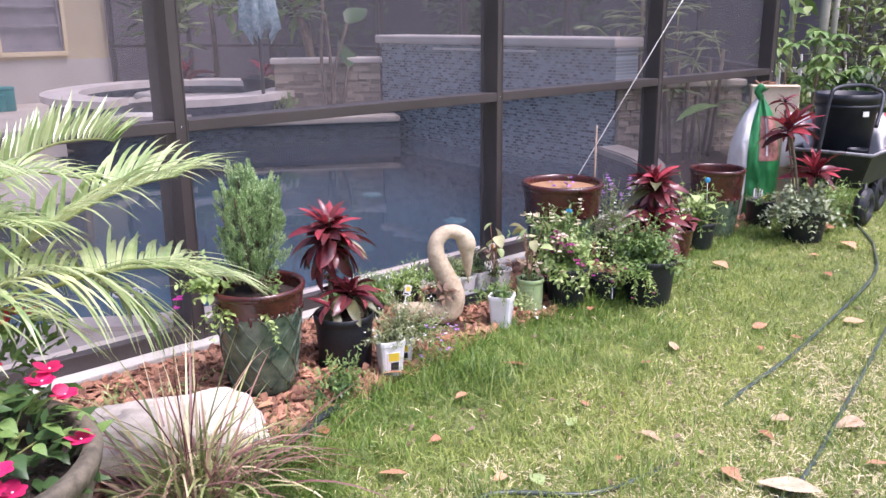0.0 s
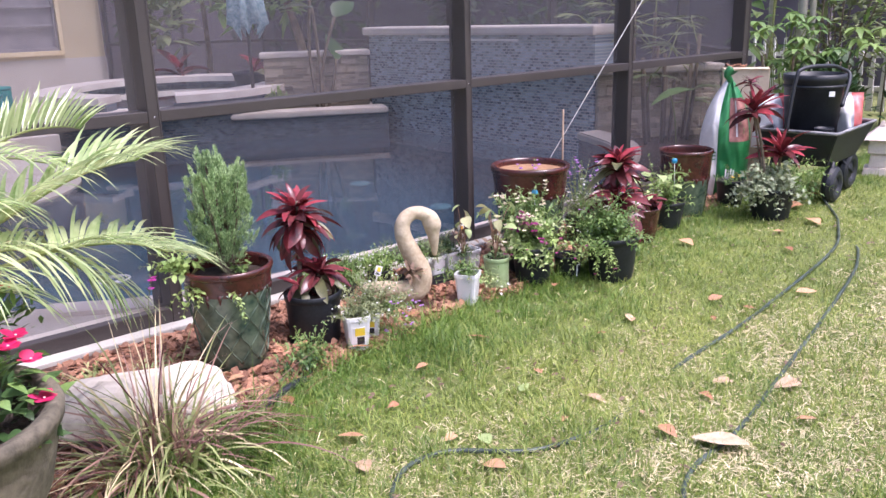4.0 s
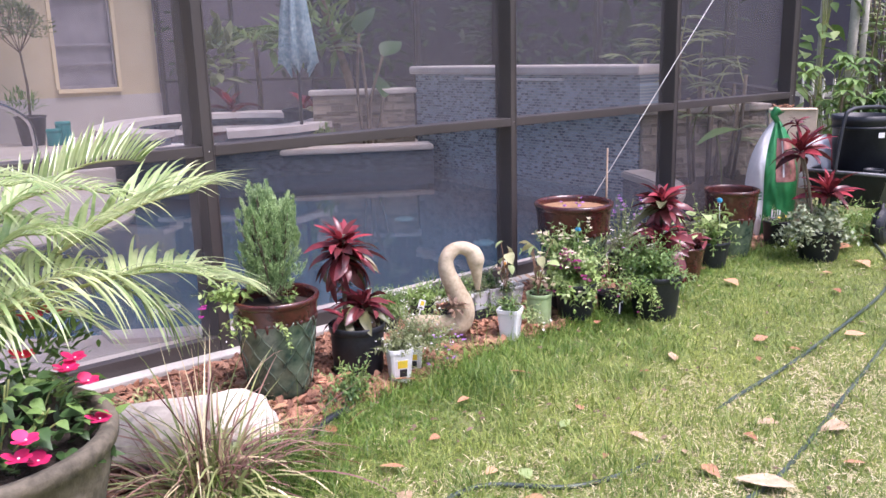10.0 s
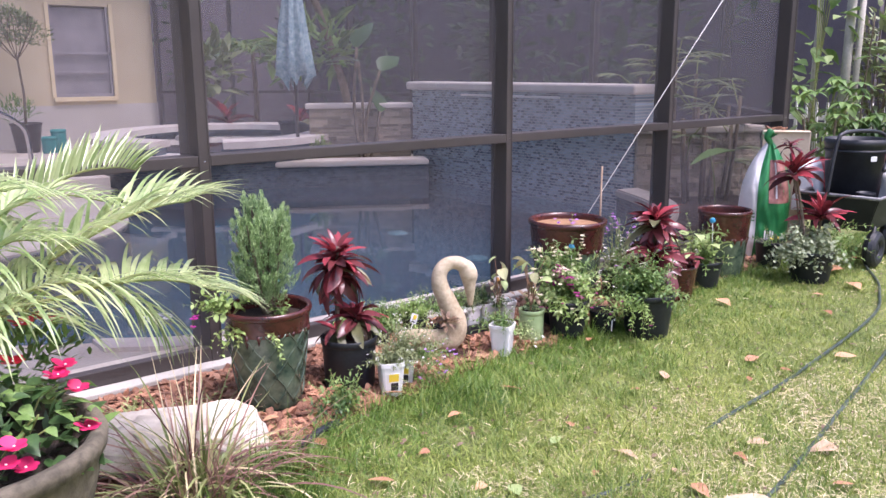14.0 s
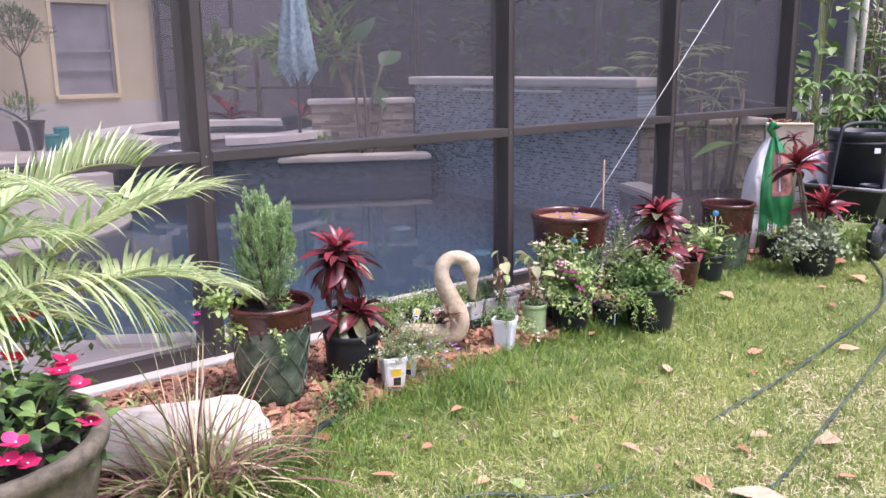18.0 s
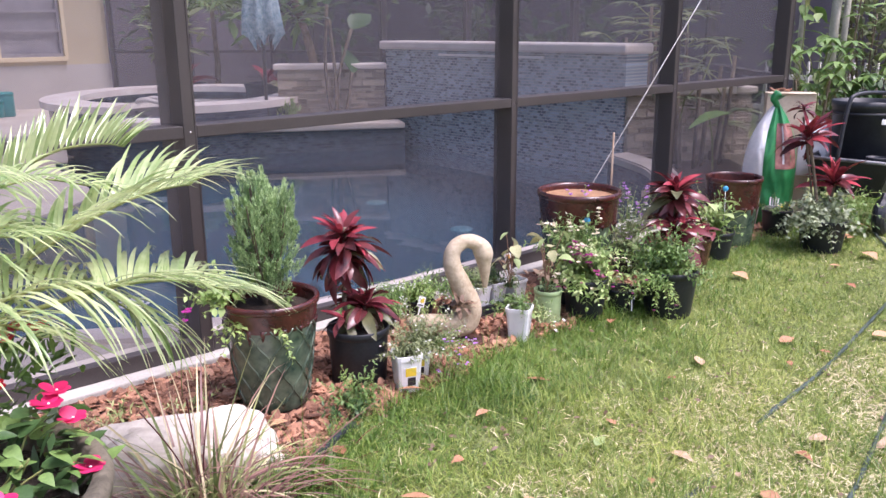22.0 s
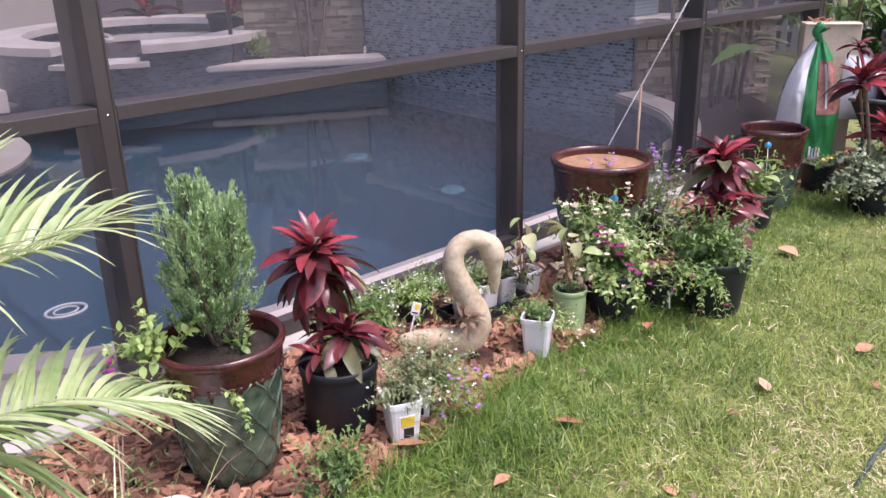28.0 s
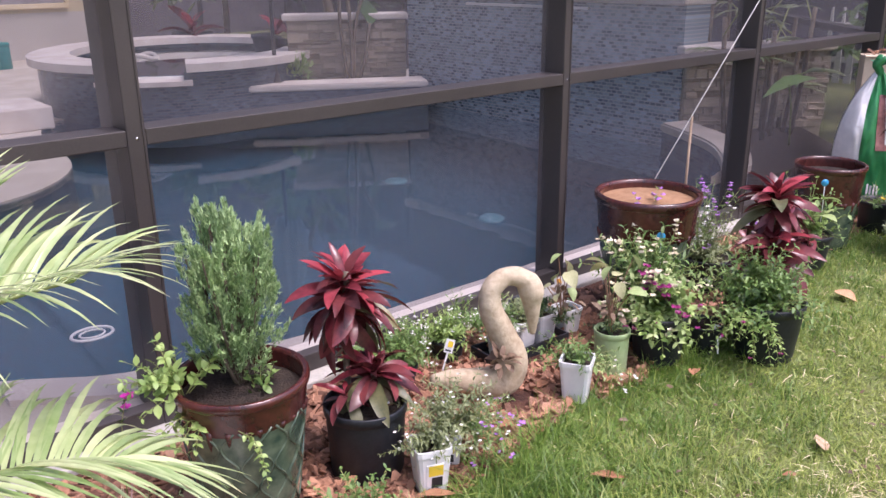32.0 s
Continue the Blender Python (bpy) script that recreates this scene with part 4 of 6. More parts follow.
# red cordyline in a black pot
nursery_pot((0.343, -0.550, 0.008), 0.112, 0.208, M_BLACKPLASTIC, "ribbed black plastic nursery pot on the mulch", 0.88)
co = thing("cordyline", (0.345, -0.520, 0.208), "red and maroon cordyline with two leaf heads", "cordyline", "cordylines")
stem(co, [(-0.02, 0.02, 0), (-0.02, 0.022, 0.14), (-0.01, 0.02, 0.36)], 0.009, M_BARK)
rosette(co, (-0.01, 0.03, 0.335), 0.160, 96, 0.80, -45, 82, 0.65, 0.25)
stem(co, [(0.03, -0.02, -0.02), (0.035, -0.02, 0.03), (0.035, -0.022, 0.07)], 0.008, M_BARK)
rosette(co, (0.035, -0.022, 0.085), 0.145, 46, 0.62, -5, 65, 0.35, 0.3)
rosette(co, (-0.06, -0.03, 0.05), 0.10, 12, 0.8, 0, 60, 0.3, 0.1)

# quart pots with fine grey-green spurge
square_cup((0.408, -0.742, 0.010), 0.096, 0.140, "white quart pot with yellow and black label", turn=-22)
square_cup((0.52, -0.68, 0.01), 0.082, 0.11, "white quart pot half hidden by spurge", turn=-40)
sp = thing("spurge", (0.45, -0.715, 0.12), "airy grey-green spurge with tiny white flowers", "shrub")
sprigs(sp, (-0.02, -0.015, 0), 46, (0.07, 0.15), (0, 75), 0.024, 0.30, M_LEAFGREY, 0.35, 8, M_WHITEPETAL, 0.005, r=0.0010, bunch=1)
sprigs(sp, (0.07, 0.03, 0), 64, (0.09, 0.19), (0, 75), 0.023, 0.30, M_LEAFGREY, 0.35, 9, M_WHITEPETAL, 0.005, r=0.0010, bunch=1)
sprigs(sp, (0.10, 0.02, -0.01), 26, (0.10, 0.19), (45, 95), 0.022, 0.34, M_LEAF, 0.5, 8, M_LILAC, 0.007, r=0.0010, az=(-120, 40))

# leafy weeds at the bed's edge
wd = thing("weed_clump", (0.19, -0.76, 0.0), "bushy green weeds at the edge of the lawn", "weeds")
sprigs(wd, (0, 0, 0), 40, (0.08, 0.18), (0, 60), 0.028, 0.45, M_LEAF, 0.3, 6, r=0.0014)
sprigs(wd, (-0.07, -0.04, 0), 24, (0.06, 0.11), (10, 60), 0.028, 0.5, M_LEAFDARK, 0.3, 5, r=0.0014)

gc = thing("ground_cover", (-0.55, -0.44, 0.012), "thin yellow-green ground cover creeping over the mulch", "weeds")
for x, y in ((0.0, 0.0), (0.16, -0.10), (-0.16, 0.06), (-0.10, -0.12), (0.30, 0.02), (0.08, 0.12)):
    sprigs(gc, (x, y, 0), 12, (0.05, 0.13), (25, 88), 0.030, 0.28, M_FOUNTAIN if x < 0.1 else M_LEAFPALE, 0.5, 5, r=0.0012)

# concrete swan
def swan_mesh():
    path = spline([(-0.25, 0.115, 0.115), (-0.17, 0.08, 0.10), (-0.08, 0.04, 0.075), (-0.025, 0.010, 0.085), (-0.010, 0.004, 0.16), (-0.040, 0.019, 0.25), (-0.072, 0.035, 0.34), (-0.07, 0.033, 0.405), (-0.03, 0.015, 0.443), (0.020, -0.010, 0.432), (0.045, -0.022, 0.395), (0.050, -0.025, 0.345), (0.053, -0.027, 0.285), (0.054, -0.028, 0.235)], 6)
    s = np.linspace(0, 1, len(path))
    r = np.interp(s, [0, 0.06, 0.14, 0.22, 0.29, 0.36, 0.45, 0.55, 0.64, 0.70, 0.75, 0.80, 0.86, 0.93, 1.0], [0.014, 0.034, 0.048, 0.055, 0.055, 0.046, 0.038, 0.032, 0.030, 0.033, 0.040, 0.040, 0.028, 0.018, 0.009])
    me = tube(path, r, 20)
    for v in me.vertices:
        v.co.z = max(v.co.z * 0.94, 0.0)
        v.co += Vector((1, 1, 1)) * (noise.noise(v.co * 30) * 0.0025)
    return me
sw = part("swan_statue", swan_mesh(), M_SWAN, None, "weathered tan concrete swan standing on the mulch", pose(0.905, -0.55, 0.012) @ Matrix.Diagonal((0.97, 0.97, 1.0, 1)))
sw["category"] = "statue"
dc = thing("dry_leaf_clump", (0.825, -0.57, 0.175), "shrivelled brown leaves caught on the swan", "dead leaves")
foliage(dc, (0.0, 0, 0.0), (0.04, 0.03, 0.025), 26, 0.045, M_DEADLEAF, 0.5, 0.1, 4, 0.6, "curled_leaves")

# row of small pots behind the swan, in a black carrying tray
ct = thing("carrying_tray", (1.17, -0.32, 0.012), "shallow black carrying tray under the white pots", "tray", turn=-4)
part("base", box(-0.17, -0.06, 0.0, 0.17, 0.06, 0.012, 0.003), M_BLACKPLASTIC, ct)
for b_ in ((-0.175, -0.065, 0, 0.175, -0.058, 0.045), (-0.175, 0.058, 0, 0.175, 0.065, 0.045), (-0.175, -0.058, 0, -0.168, 0.058, 0.045), (0.168, -0.058, 0, 0.175, 0.058, 0.045)):
    part("side", box(*b_, 0.002), M_BLACKPLASTIC, ct)
for x, y, r, h, m, lab in ((0.93, -0.20, 0.062, 0.085, M_BLACKPLASTIC, "low dark pot with white alyssum"), (0.70, -0.23, 0.06, 0.07, M_BLACKPLASTIC, "low dark pot with white flowers")):
    nursery_pot((x, y, 0.012), r, h, m, lab)
for x, y, lab in ((1.08, -0.315, "white quart pot standing in the black tray"), (1.175, -0.32, "white quart pot standing in the black tray"), (1.27, -0.325, "white quart pot standing in the black tray"), (1.40, -0.33, "white quart pot with a caladium by the screen")):
    square_cup((x, y, 0.026 if x < 1.3 else 0.012), 0.085, 0.11, lab, tag=False, turn=rng.uniform(-8, 8))
for x, y, ln, n, m, fl in ((0.93, -0.20, 0.14, 56, M_LEAFFRESH, 1), (0.70, -0.21, 0.16, 60, M_LEAF, 1), (0.60, -0.18, 0.14, 22, M_LEAFFRESH, 1), (0.80, -0.16, 0.15, 22, M_LEAF, 1), (1.08, -0.30, 0.12, 20, M_LEAF, 1), (1.175, -0.31, 0.13, 20, M_LEAFGREY, 1), (1.27, -0.31, 0.12, 18, M_LEAFDARK, 0), (1.05, -0.17, 0.16, 24, M_LEAF, 1), (0.52, -0.26, 0.11, 16, M_LEAF, 1)):
    a = thing("alyssum", (x, y, 0.075 if y > -0.25 else 0.12), "low green bedding plant dotted with white flowers", "bedding plant", "bedding plants")
    sprigs(a, (0, 0, 0), n, (ln * 0.55, ln), (0, 75), 0.034, 0.26, m, 0.45, 8, M_WHITEPETAL if fl else None, 0.0055, r=0.0010, bunch=3, bloom=0.4)
plant_tag((0.83, -0.315, 0.10), -35, -14, 18)
plant_tag((1.33, -0.36, 0.205), -38, -8, -14, M_ORANGETAG)
nursery_pot((1.34, -0.19, 0.012), 0.075, 0.10, M_BLACKPLASTIC, "low black pot by the curb")

# caladiums in a white and a green pot
for x, y, z, k in ((1.28, -0.41, 0.12, 8), (1.29, -0.615, 0.14, 10)):
    ca = thing("caladium", (x, y, z), "caladium with pale yellow-green heart-shaped leaves", "caladium", "caladiums")
    for i in range(k):
        a = rng.uniform(0, 360)
        hgt = rng.uniform(0.08, 0.27)
        reach = rng.uniform(0.02, 0.085)
        tip = (reach * math.cos(radians(a)), reach * math.sin(radians(a)), hgt)
        stem(ca, [(0, 0, 0), (tip[0] * 0.4, tip[1] * 0.4, hgt * 0.6), tip], 0.0018, M_STEMRED)
        leaf_at("leaf", HEARTS[i % 2], tip, a, rng.uniform(-65, 15), rng.uniform(0.034, 0.058), M_LEAFPALE, ca, rng.uniform(-40, 40))
    sprigs(ca, (0, 0, 0), 10, (0.05, 0.08), (10, 70), 0.024, 0.45, M_LEAFDARK, 0.3, 4)
    foliage(ca, (0.0, 0.0, 0.09), (0.06, 0.06, 0.06), 14, 0.045, M_DEADLEAF, 0.5, 0.1, 4, 0.6, "withered_leaves")
nursery_pot((1.29, -0.625, 0.010), 0.060, 0.155, M_GREENPLASTIC, "slim light green plastic pot", 0.92)
square_cup((1.062, -0.672, 0.010), 0.098, 0.140, "white quart pot at the lawn's edge", tag=False, turn=30)
hb = thing("bedding_plant", (1.08, -0.65, 0.108), "loose green bedding plant in a white pot", "bedding plant", "bedding plants")
sprigs(hb, (0, 0, 0), 40, (0.07, 0.15), (5, 80), 0.024, 0.42, M_LEAF, 0.4, 6, None, r=0.0012)
sprigs(hb, (0.02, -0.02, 0), 9, (0.12, 0.17), (60, 100), 0.018, 0.4, M_LEAFPALE, 0.8, 7, M_WHITEPETAL, 0.007, r=0.0010, az=(-100, 30))

# torenia and snapdragons in black pots
nursery_pot((1.484, -0.672, 0.0), 0.098, 0.19, M_BLACKPLASTIC, "black nursery pot with torenia")
nursery_pot((1.585, -0.545, 0.0), 0.115, 0.215, M_BLACKPLASTIC, "deep black nursery pot with snapdragons")
nursery_pot((1.665, -0.735, 0.0), 0.068, 0.115, M_BLACKPLASTIC, "small black pot with a paper tag")
to = thing("torenia", (1.484, -0.66, 0.165), "torenia with yellow-green leaves and purple-pink flowers", "bedding plant")
sprigs(to, (0, 0, 0), 40, (0.08, 0.18), (0, 86), 0.046, 0.55, M_LEAFFRESH, 0.8, 6, None, r=0.0013)
sprigs(to, (0, 0, 0), 52, (0.09, 0.20), (0, 86), 0.044, 0.55, M_LEAFPALE, 0.7, 6, None, r=0.0013)
sprigs(to, (0, 0, 0), 12, (0.12, 0.18), (0, 60), 0.03, 0.5, M_LEAF, 0.5, 5, M_PLUM, 0.017, r=0.0013, bunch=3, bloom=1.0)
sprigs(to, (0, 0, 0), 24, (0.14, 0.21), (5, 75), 0.034, 0.55, M_LEAFPALE, 0.5, 5, M_CREAMPETAL, 0.014, r=0.0013, bunch=2, bloom=0.7)
sprigs(to, (0, 0, 0), 9, (0.13, 0.19), (30, 85), 0.03, 0.5, M_LEAFFRESH, 0.6, 5, M_PLUM, 0.011, r=0.0013, bunch=1, bloom=0.7)
sn = thing("snapdragon", (1.60, -0.53, 0.20), "upright bushy snapdragons with pale flower spikes", "bedding plant")
sprigs(sn, (0, 0, 0), 80, (0.10, 0.25), (0, 70), 0.046, 0.26, M_LEAF, 0.2, 8, None, r=0.0016)
sprigs(sn, (0, 0, 0), 10, (0.20, 0.28), (0, 40), 0.04, 0.24, M_LEAFPALE, 0.15, 8, M_CREAMPETAL, 0.013, r=0.0016, bunch=4, bloom=0.9)
sprigs(sn, (0.04, 0.04, 0), 5, (0.30, 0.36), (15, 40), 0.035, 0.25, M_LEAFFRESH, 0.1, 8, M_LILAC, 0.012, r=0.0015, az=(10, 70), bunch=3, bloom=0.8)
disc_tag((1.62, -0.56, 0.40), -40)
plant_tag((1.655, -0.80, 0.07), -30, -40, 20, M_ORANGETAG)

# black pot with a leafy shrub and cordyline behind it
nursery_pot((1.80, -0.89, 0.0), 0.125, 0.215, M_BLACKPLASTIC, "leaning black nursery pot on the lawn's edge")
sh = thing("leafy_shrub", (1.77, -0.875, 0.175), "loose green small-leaved shrub in the black pot", "shrub")
sprigs(sh, (0, 0, 0.02), 110, (0.10, 0.25), (0, 78), 0.032, 0.45, M_LEAF, 0.6, 9, None, r=0.0015)
sprigs(sh, (-0.05, 0, 0), 26, (0.14, 0.24), (40, 100), 0.028, 0.42, M_LEAFFRESH, 0.9, 8, M_PLUM, 0.009, r=0.0013, az=(110, 260), bunch=1, bloom=0.3)
sprigs(sh, (0.02, 0, 0), 16, (0.14, 0.22), (0, 60), 0.032, 0.4, M_LEAFDARK, 0.4, 8, None, r=0.0015)
co = thing("cordyline", (2.0, -0.76, 0.18), "deep red cordyline with dark arching leaves", "cordyline", "cordylines")
stem(co, [(0.02, 0, -0.02), (0.0, -0.01, 0.14), (-0.02, -0.02, 0.35)], 0.010, M_BARK)
rosette(co, (-0.02, -0.02, 0.345), 0.185, 66, 0.60, -10, 80, 0.35, 0.25, "maroon")
rosette(co, (-0.06, -0.05, 0.20), 0.19, 28, 0.35, 0, 60, 0.4, 0.08, "maroon")
nursery_pot((1.98, -0.72, 0.0), 0.10, 0.19, M_BLACKPLASTIC, "black pot behind the leaning one")

# large oxblood pot of soil, lobelia by the curb, stake
glazed_pot((1.80, -0.365, 0.012), 0.203, 0.140, 0.483, "large oxblood and green glazed pot full of orange soil", M_SAND, 0.034, band=0.24)
lo = thing("lobelia", (2.20, -0.40, 0.12), "silvery bedding plants with lilac flowers by the curb", "bedding plant")
sprigs(lo, (0, 0, 0), 56, (0.12, 0.26), (0, 80), 0.036, 0.28, M_LEAFGREY, 0.5, 7, M_WHITEPETAL, 0.010, r=0.0014, bunch=3)
sprigs(lo, (-0.03, 0.04, 0), 16, (0.26, 0.38), (0, 20), 0.034, 0.22, M_LEAF, 0.15, 9, M_LILAC, 0.012, r=0.0014, bunch=3)
sprigs(lo, (0.08, 0.04, 0), 16, (0.14, 0.26), (10, 70), 0.03, 0.3, M_LEAFPALE, 0.4, 7, M_LILAC, 0.012, r=0.0014, bunch=3)
nursery_pot((2.20, -0.40, 0.012), 0.11, 0.14, M_BLACKPLASTIC, "black pot with silvery bedding plants")
st = part("wooden_stake", tube([(2.09, -0.33, 0.0), (2.088, -0.335, 0.4), (2.085, -0.34, 0.74)], [0.006, 0.0055, 0.005], 7), M_WOOD, None, "thin weathered wooden stake standing in the bed")
st["category"] = "stake"

# brown pot with purple heart, lime vine
glazed_pot((2.42, -0.585, 0.0), 0.135, 0.10, 0.20, "low brown glazed pot with purple-leaved plant", band=0.9)
pu = thing("purple_plant", (2.42, -0.585, 0.18), "dark purple-leaved bedding plant", "bedding plant")
for i in range(34):
    leaf_at("leaf", STRAPS["maroon"][i % 3][i % 2], (rng.normal(0, 0.05), rng.normal(0, 0.05), 0.03), rng.uniform(0, 360), rng.uniform(-10, 70), rng.uniform(0.09, 0.15), M_MAROON, pu, rng.uniform(-40, 40))
li = thing("lime_vine", (2.78, -0.52, 0.13), "lime-green sweet potato vine and bedding plants", "vine")
sprigs(li, (0, 0, 0), 44, (0.10, 0.24), (0, 85), 0.034, 0.42, M_LEAF, 0.5, 6, r=0.0016)
sprigs(li, (0, 0, 0), 10, (0.2, 0.30), (10, 50), 0.05, 0.5, M_LEAFFRESH, 0.3, 5, r=0.0016)
for i in range(14):
    d = ways(1, 0.0, 0.9)[0]
    p = (d[0] * 0.18 - 0.05, d[1] * 0.12, 0.10 + d[2] * 0.12)
    stem(li, [(0, 0, 0), (p[0] * 0.5, p[1] * 0.5, p[2] * 0.8), p], 0.0014)
    leaf_at("leaf", HEARTS[0], p, math.degrees(math.atan2(d[1], d[0])), rng.uniform(-35, 25), rng.uniform(0.06, 0.09), M_LEAFPALE, li, rng.uniform(-30, 30))
disc_tag((2.77, -0.585, 0.40), -45)
nursery_pot((2.78, -0.52, 0.0), 0.12, 0.16, M_BLACKPLASTIC, "black pot under the lime vine")
glazed_pot((3.10, -0.45, 0.0), 0.162, 0.12, 0.415, "oxblood and green glazed pot beside the soil bag", band=0.4)
dp = nursery_pot((3.52, -0.52, 0.0), 0.09, 0.17, M_BLACKPLASTIC, "dark pot wrapped in clear film")
yf = thing("yellow_flower", (3.47, -0.55, 0.15), "small bedding plant with yellow flowers", "bedding plant")
sprigs(yf, (0, 0, 0), 14, (0.06, 0.13), (0, 80), 0.03, 0.4, M_LEAF, 0.5, 5, r=0.0014)
blossoms(yf, [(-0.05, -0.06, 0.07), (-0.03, -0.07, 0.06), (-0.07, -0.04, 0.06)], 0.02, M_YELLOWTAG, 5)

# black pot on the lawn with red cordyline and ivy
nursery_pot((3.39, -0.86, 0.0), 0.135, 0.19, M_BLACKPLASTIC, "black nursery pot on the lawn with red cordyline")
co = thing("cordyline", (3.40, -0.85, 0.17), "bright red cordyline above silvery ivy", "cordyline", "cordylines")
stem(co, [(0.03, 0, 0), (0.05, -0.01, 0.10), (0.06, -0.02, 0.22)], 0.009, M_BARK)
stem(co, [(-0.02, 0.02, 0), (-0.05, 0.05, 0.25), (-0.09, 0.09, 0.48)], 0.010, M_BARK)
stem(co, [(0.0, 0.05, 0), (-0.02, 0.10, 0.30), (-0.05, 0.15, 0.58)], 0.007, M_BARK)
rosette(co, (0.05, -0.02, 0.25), 0.20, 34, 1.1, 0, 78, 0.3, 0.0, "maroon", True)
rosette(co, (-0.09, 0.09, 0.50), 0.20, 32, 1.1, 0, 78, 0.3, 0.0, "maroon", True)
rosette(co, (-0.05, 0.15, 0.64), 0.11, 12, 0.0, 0, 70, 0.3, 0.0)
iv = thing("ivy", (3.38, -0.85, 0.19), "silvery variegated ivy hanging over the black pot", "ivy")
sprigs(iv, (-0.03, 0, 0), 70, (0.12, 0.26), (20, 95), 0.042, 0.72, M_IVY, 0.9, 6, r=0.0015)
sprigs(iv, (0.08, 0, 0.0), 48, (0.14, 0.34), (30, 95), 0.038, 0.5, M_LEAF, 0.8, 7, r=0.0015, az=(-80, 60))
sprigs(iv, (-0.1, 0.02, 0.0), 12, (0.10, 0.18), (40, 100), 0.038, 0.6, M_IVY, 1.0, 6, r=0.0015, az=(120, 240))

# pink flowers by the curb, left of the tall pot
pf = thing("pink_flower", (-0.23, -0.31, 0.012), "spindly plant with a magenta flower head", "bedding plant")
sprigs(pf, (0, 0, 0), 1, (0.35, 0.36), (0, 3), 0.03, 0.4, M_LEAFDARK, 0.02, 4, M_MAGENTA, 0.013, r=0.0018, bunch=4, bare=0.75, bloom=1)

# standing soil bag
def pillow(w, d, h, seed, nx=18, nz=22):
    """Filled film bag: full in the middle, flat seams, soft creases."""
    verts, faces = [], []
    for side in (-1, 1):
        for j in range(nz + 1):
            for i in range(nx + 1):
                u, v = i / nx * 2 - 1, j / nz
                full = (1 - abs(u) ** 3.2) * (1 - abs(2 * v - 0.9) ** 3.5 * 0.95)
                x = u * w / 2 * (1 - 0.10 * v)
                y = side * d / 2 * max(full, 0.02)
                cz = noise.noise(Vector((u * 2.2, v * 3.1 + seed, side * 2.0))) * 0.035 + noise.noise(Vector((u * 6, v * 7 + seed, side))) * 0.012
                verts.append((x, y + cz * full, v * h))
    off = (nx + 1) * (nz + 1)
    for s in (0, 1):
        for j in range(nz):
            for i in range(nx):
                a = s * off + j * (nx + 1) + i
                f = (a, a + 1, a + nx + 2, a + nx + 1)
                faces.append(f if s == 0 else tuple(reversed(f)))
    return verts, faces
bag = thing("soil_bag", (3.74, -0.32, 0.0), "upright white and green potting soil bag", "soil bag", turn=-58)
def bag_panel(u0, u1, front, nx):
    """One printed panel of the standing bag, between two upright lines of its girth."""
    verts, faces = [], []
    nz = 40
    for j in range(nz + 1):
        v = j / nz
        for i in range(nx + 1):
            u = u0 + (u1 - u0) * i / nx
            u = u + 0.05 * math.sin(v * 6) * (1 - u * u)
            taper = 1.0 if v < 0.40 else 1 - 0.86 * ((v - 0.40) / 0.60) ** 2.5
            w = 0.16 * taper
            d = 0.125 * taper * (0.75 + 0.25 * min(1, v * 6))
            full = max(0.03, 1 - abs(u) ** 2.6) ** 0.6
            cr = noise.noise(Vector((u * 2.4, v * 4.1, 5.0 * front))) * 0.03 + noise.noise(Vector((u * 7, v * 9, 2.0 * front))) * 0.010
            verts.append((u * w + 0.02 * v, (-1 if front else 1) * d * full + cr * full * (0.4 + 0.6 * taper), v * 0.77))
    for j in range(nz):
        for i in range(nx):
            a = j * (nx + 1) + i
            f = (a, a + 1, a + nx + 2, a + nx + 1)
            faces.append(f if front else tuple(reversed(f)))
    return mesh_from(verts, faces, True)
part("white_panel", bag_panel(-1.0, -0.30, True, 14), M_BAGWHITE, bag, "creased white film")
part("green_panel", bag_panel(-0.30, 1.0, True, 24), M_BAGGREEN, bag, "creased green film")
part("back_panel", bag_panel(-1.0, 1.0, False, 20), M_BAGWHITE, bag)
part("twisted_neck", tube(spline([(0.01, 0, 0.73), (0.02, -0.01, 0.77), (0.0, -0.02, 0.81), (0.03, -0.01, 0.85)], 5), [0.036, 0.032, 0.028, 0.024, 0.021, 0.020, 0.020, 0.020, 0.021, 0.023, 0.024, 0.025, 0.026, 0.028, 0.026, 0.012], 9), M_BAGGREEN, bag)
for k in range(7):
    leaf_at("ruffle", OVALS["film"], (0.02, -0.012, 0.80), k * 51 + 20, 40 + 15 * (k % 3), 0.065, M_BAGGREEN, bag, 20 * (k % 3) - 20)
def printed(u0, u1, v0, v1, name, m, lift=0.004, label=""):
    """A printed patch that follows the bag's front."""
    verts = []
    for v in np.linspace(v0, v1, 9):
        for u in np.linspace(u0, u1, 7):
            taper = 1.0 if v < 0.40 else 1 - 0.86 * ((v - 0.40) / 0.60) ** 2.5
            uu = u + 0.05 * math.sin(v * 6) * (1 - u * u)
            d = 0.125 * taper * (0.75 + 0.25 * min(1, v * 6))
            full = max(0.03, 1 - abs(uu) ** 2.6) ** 0.6
            cr = noise.noise(Vector((uu * 2.4, v * 4.1, 5.0))) * 0.03 + noise.noise(Vector((uu * 7, v * 9, 2.0))) * 0.010
            verts.append((uu * 0.16 * taper + 0.02 * v, -d * full + cr * full * (0.4 + 0.6 * taper) - lift, v * 0.77))
    faces = [(j * 7 + i, j * 7 + i + 1, j * 7 + i + 8, j * 7 + i + 7) for j in range(8) for i in range(6)]
    part(name, mesh_from(verts, faces, True), m, bag, label)
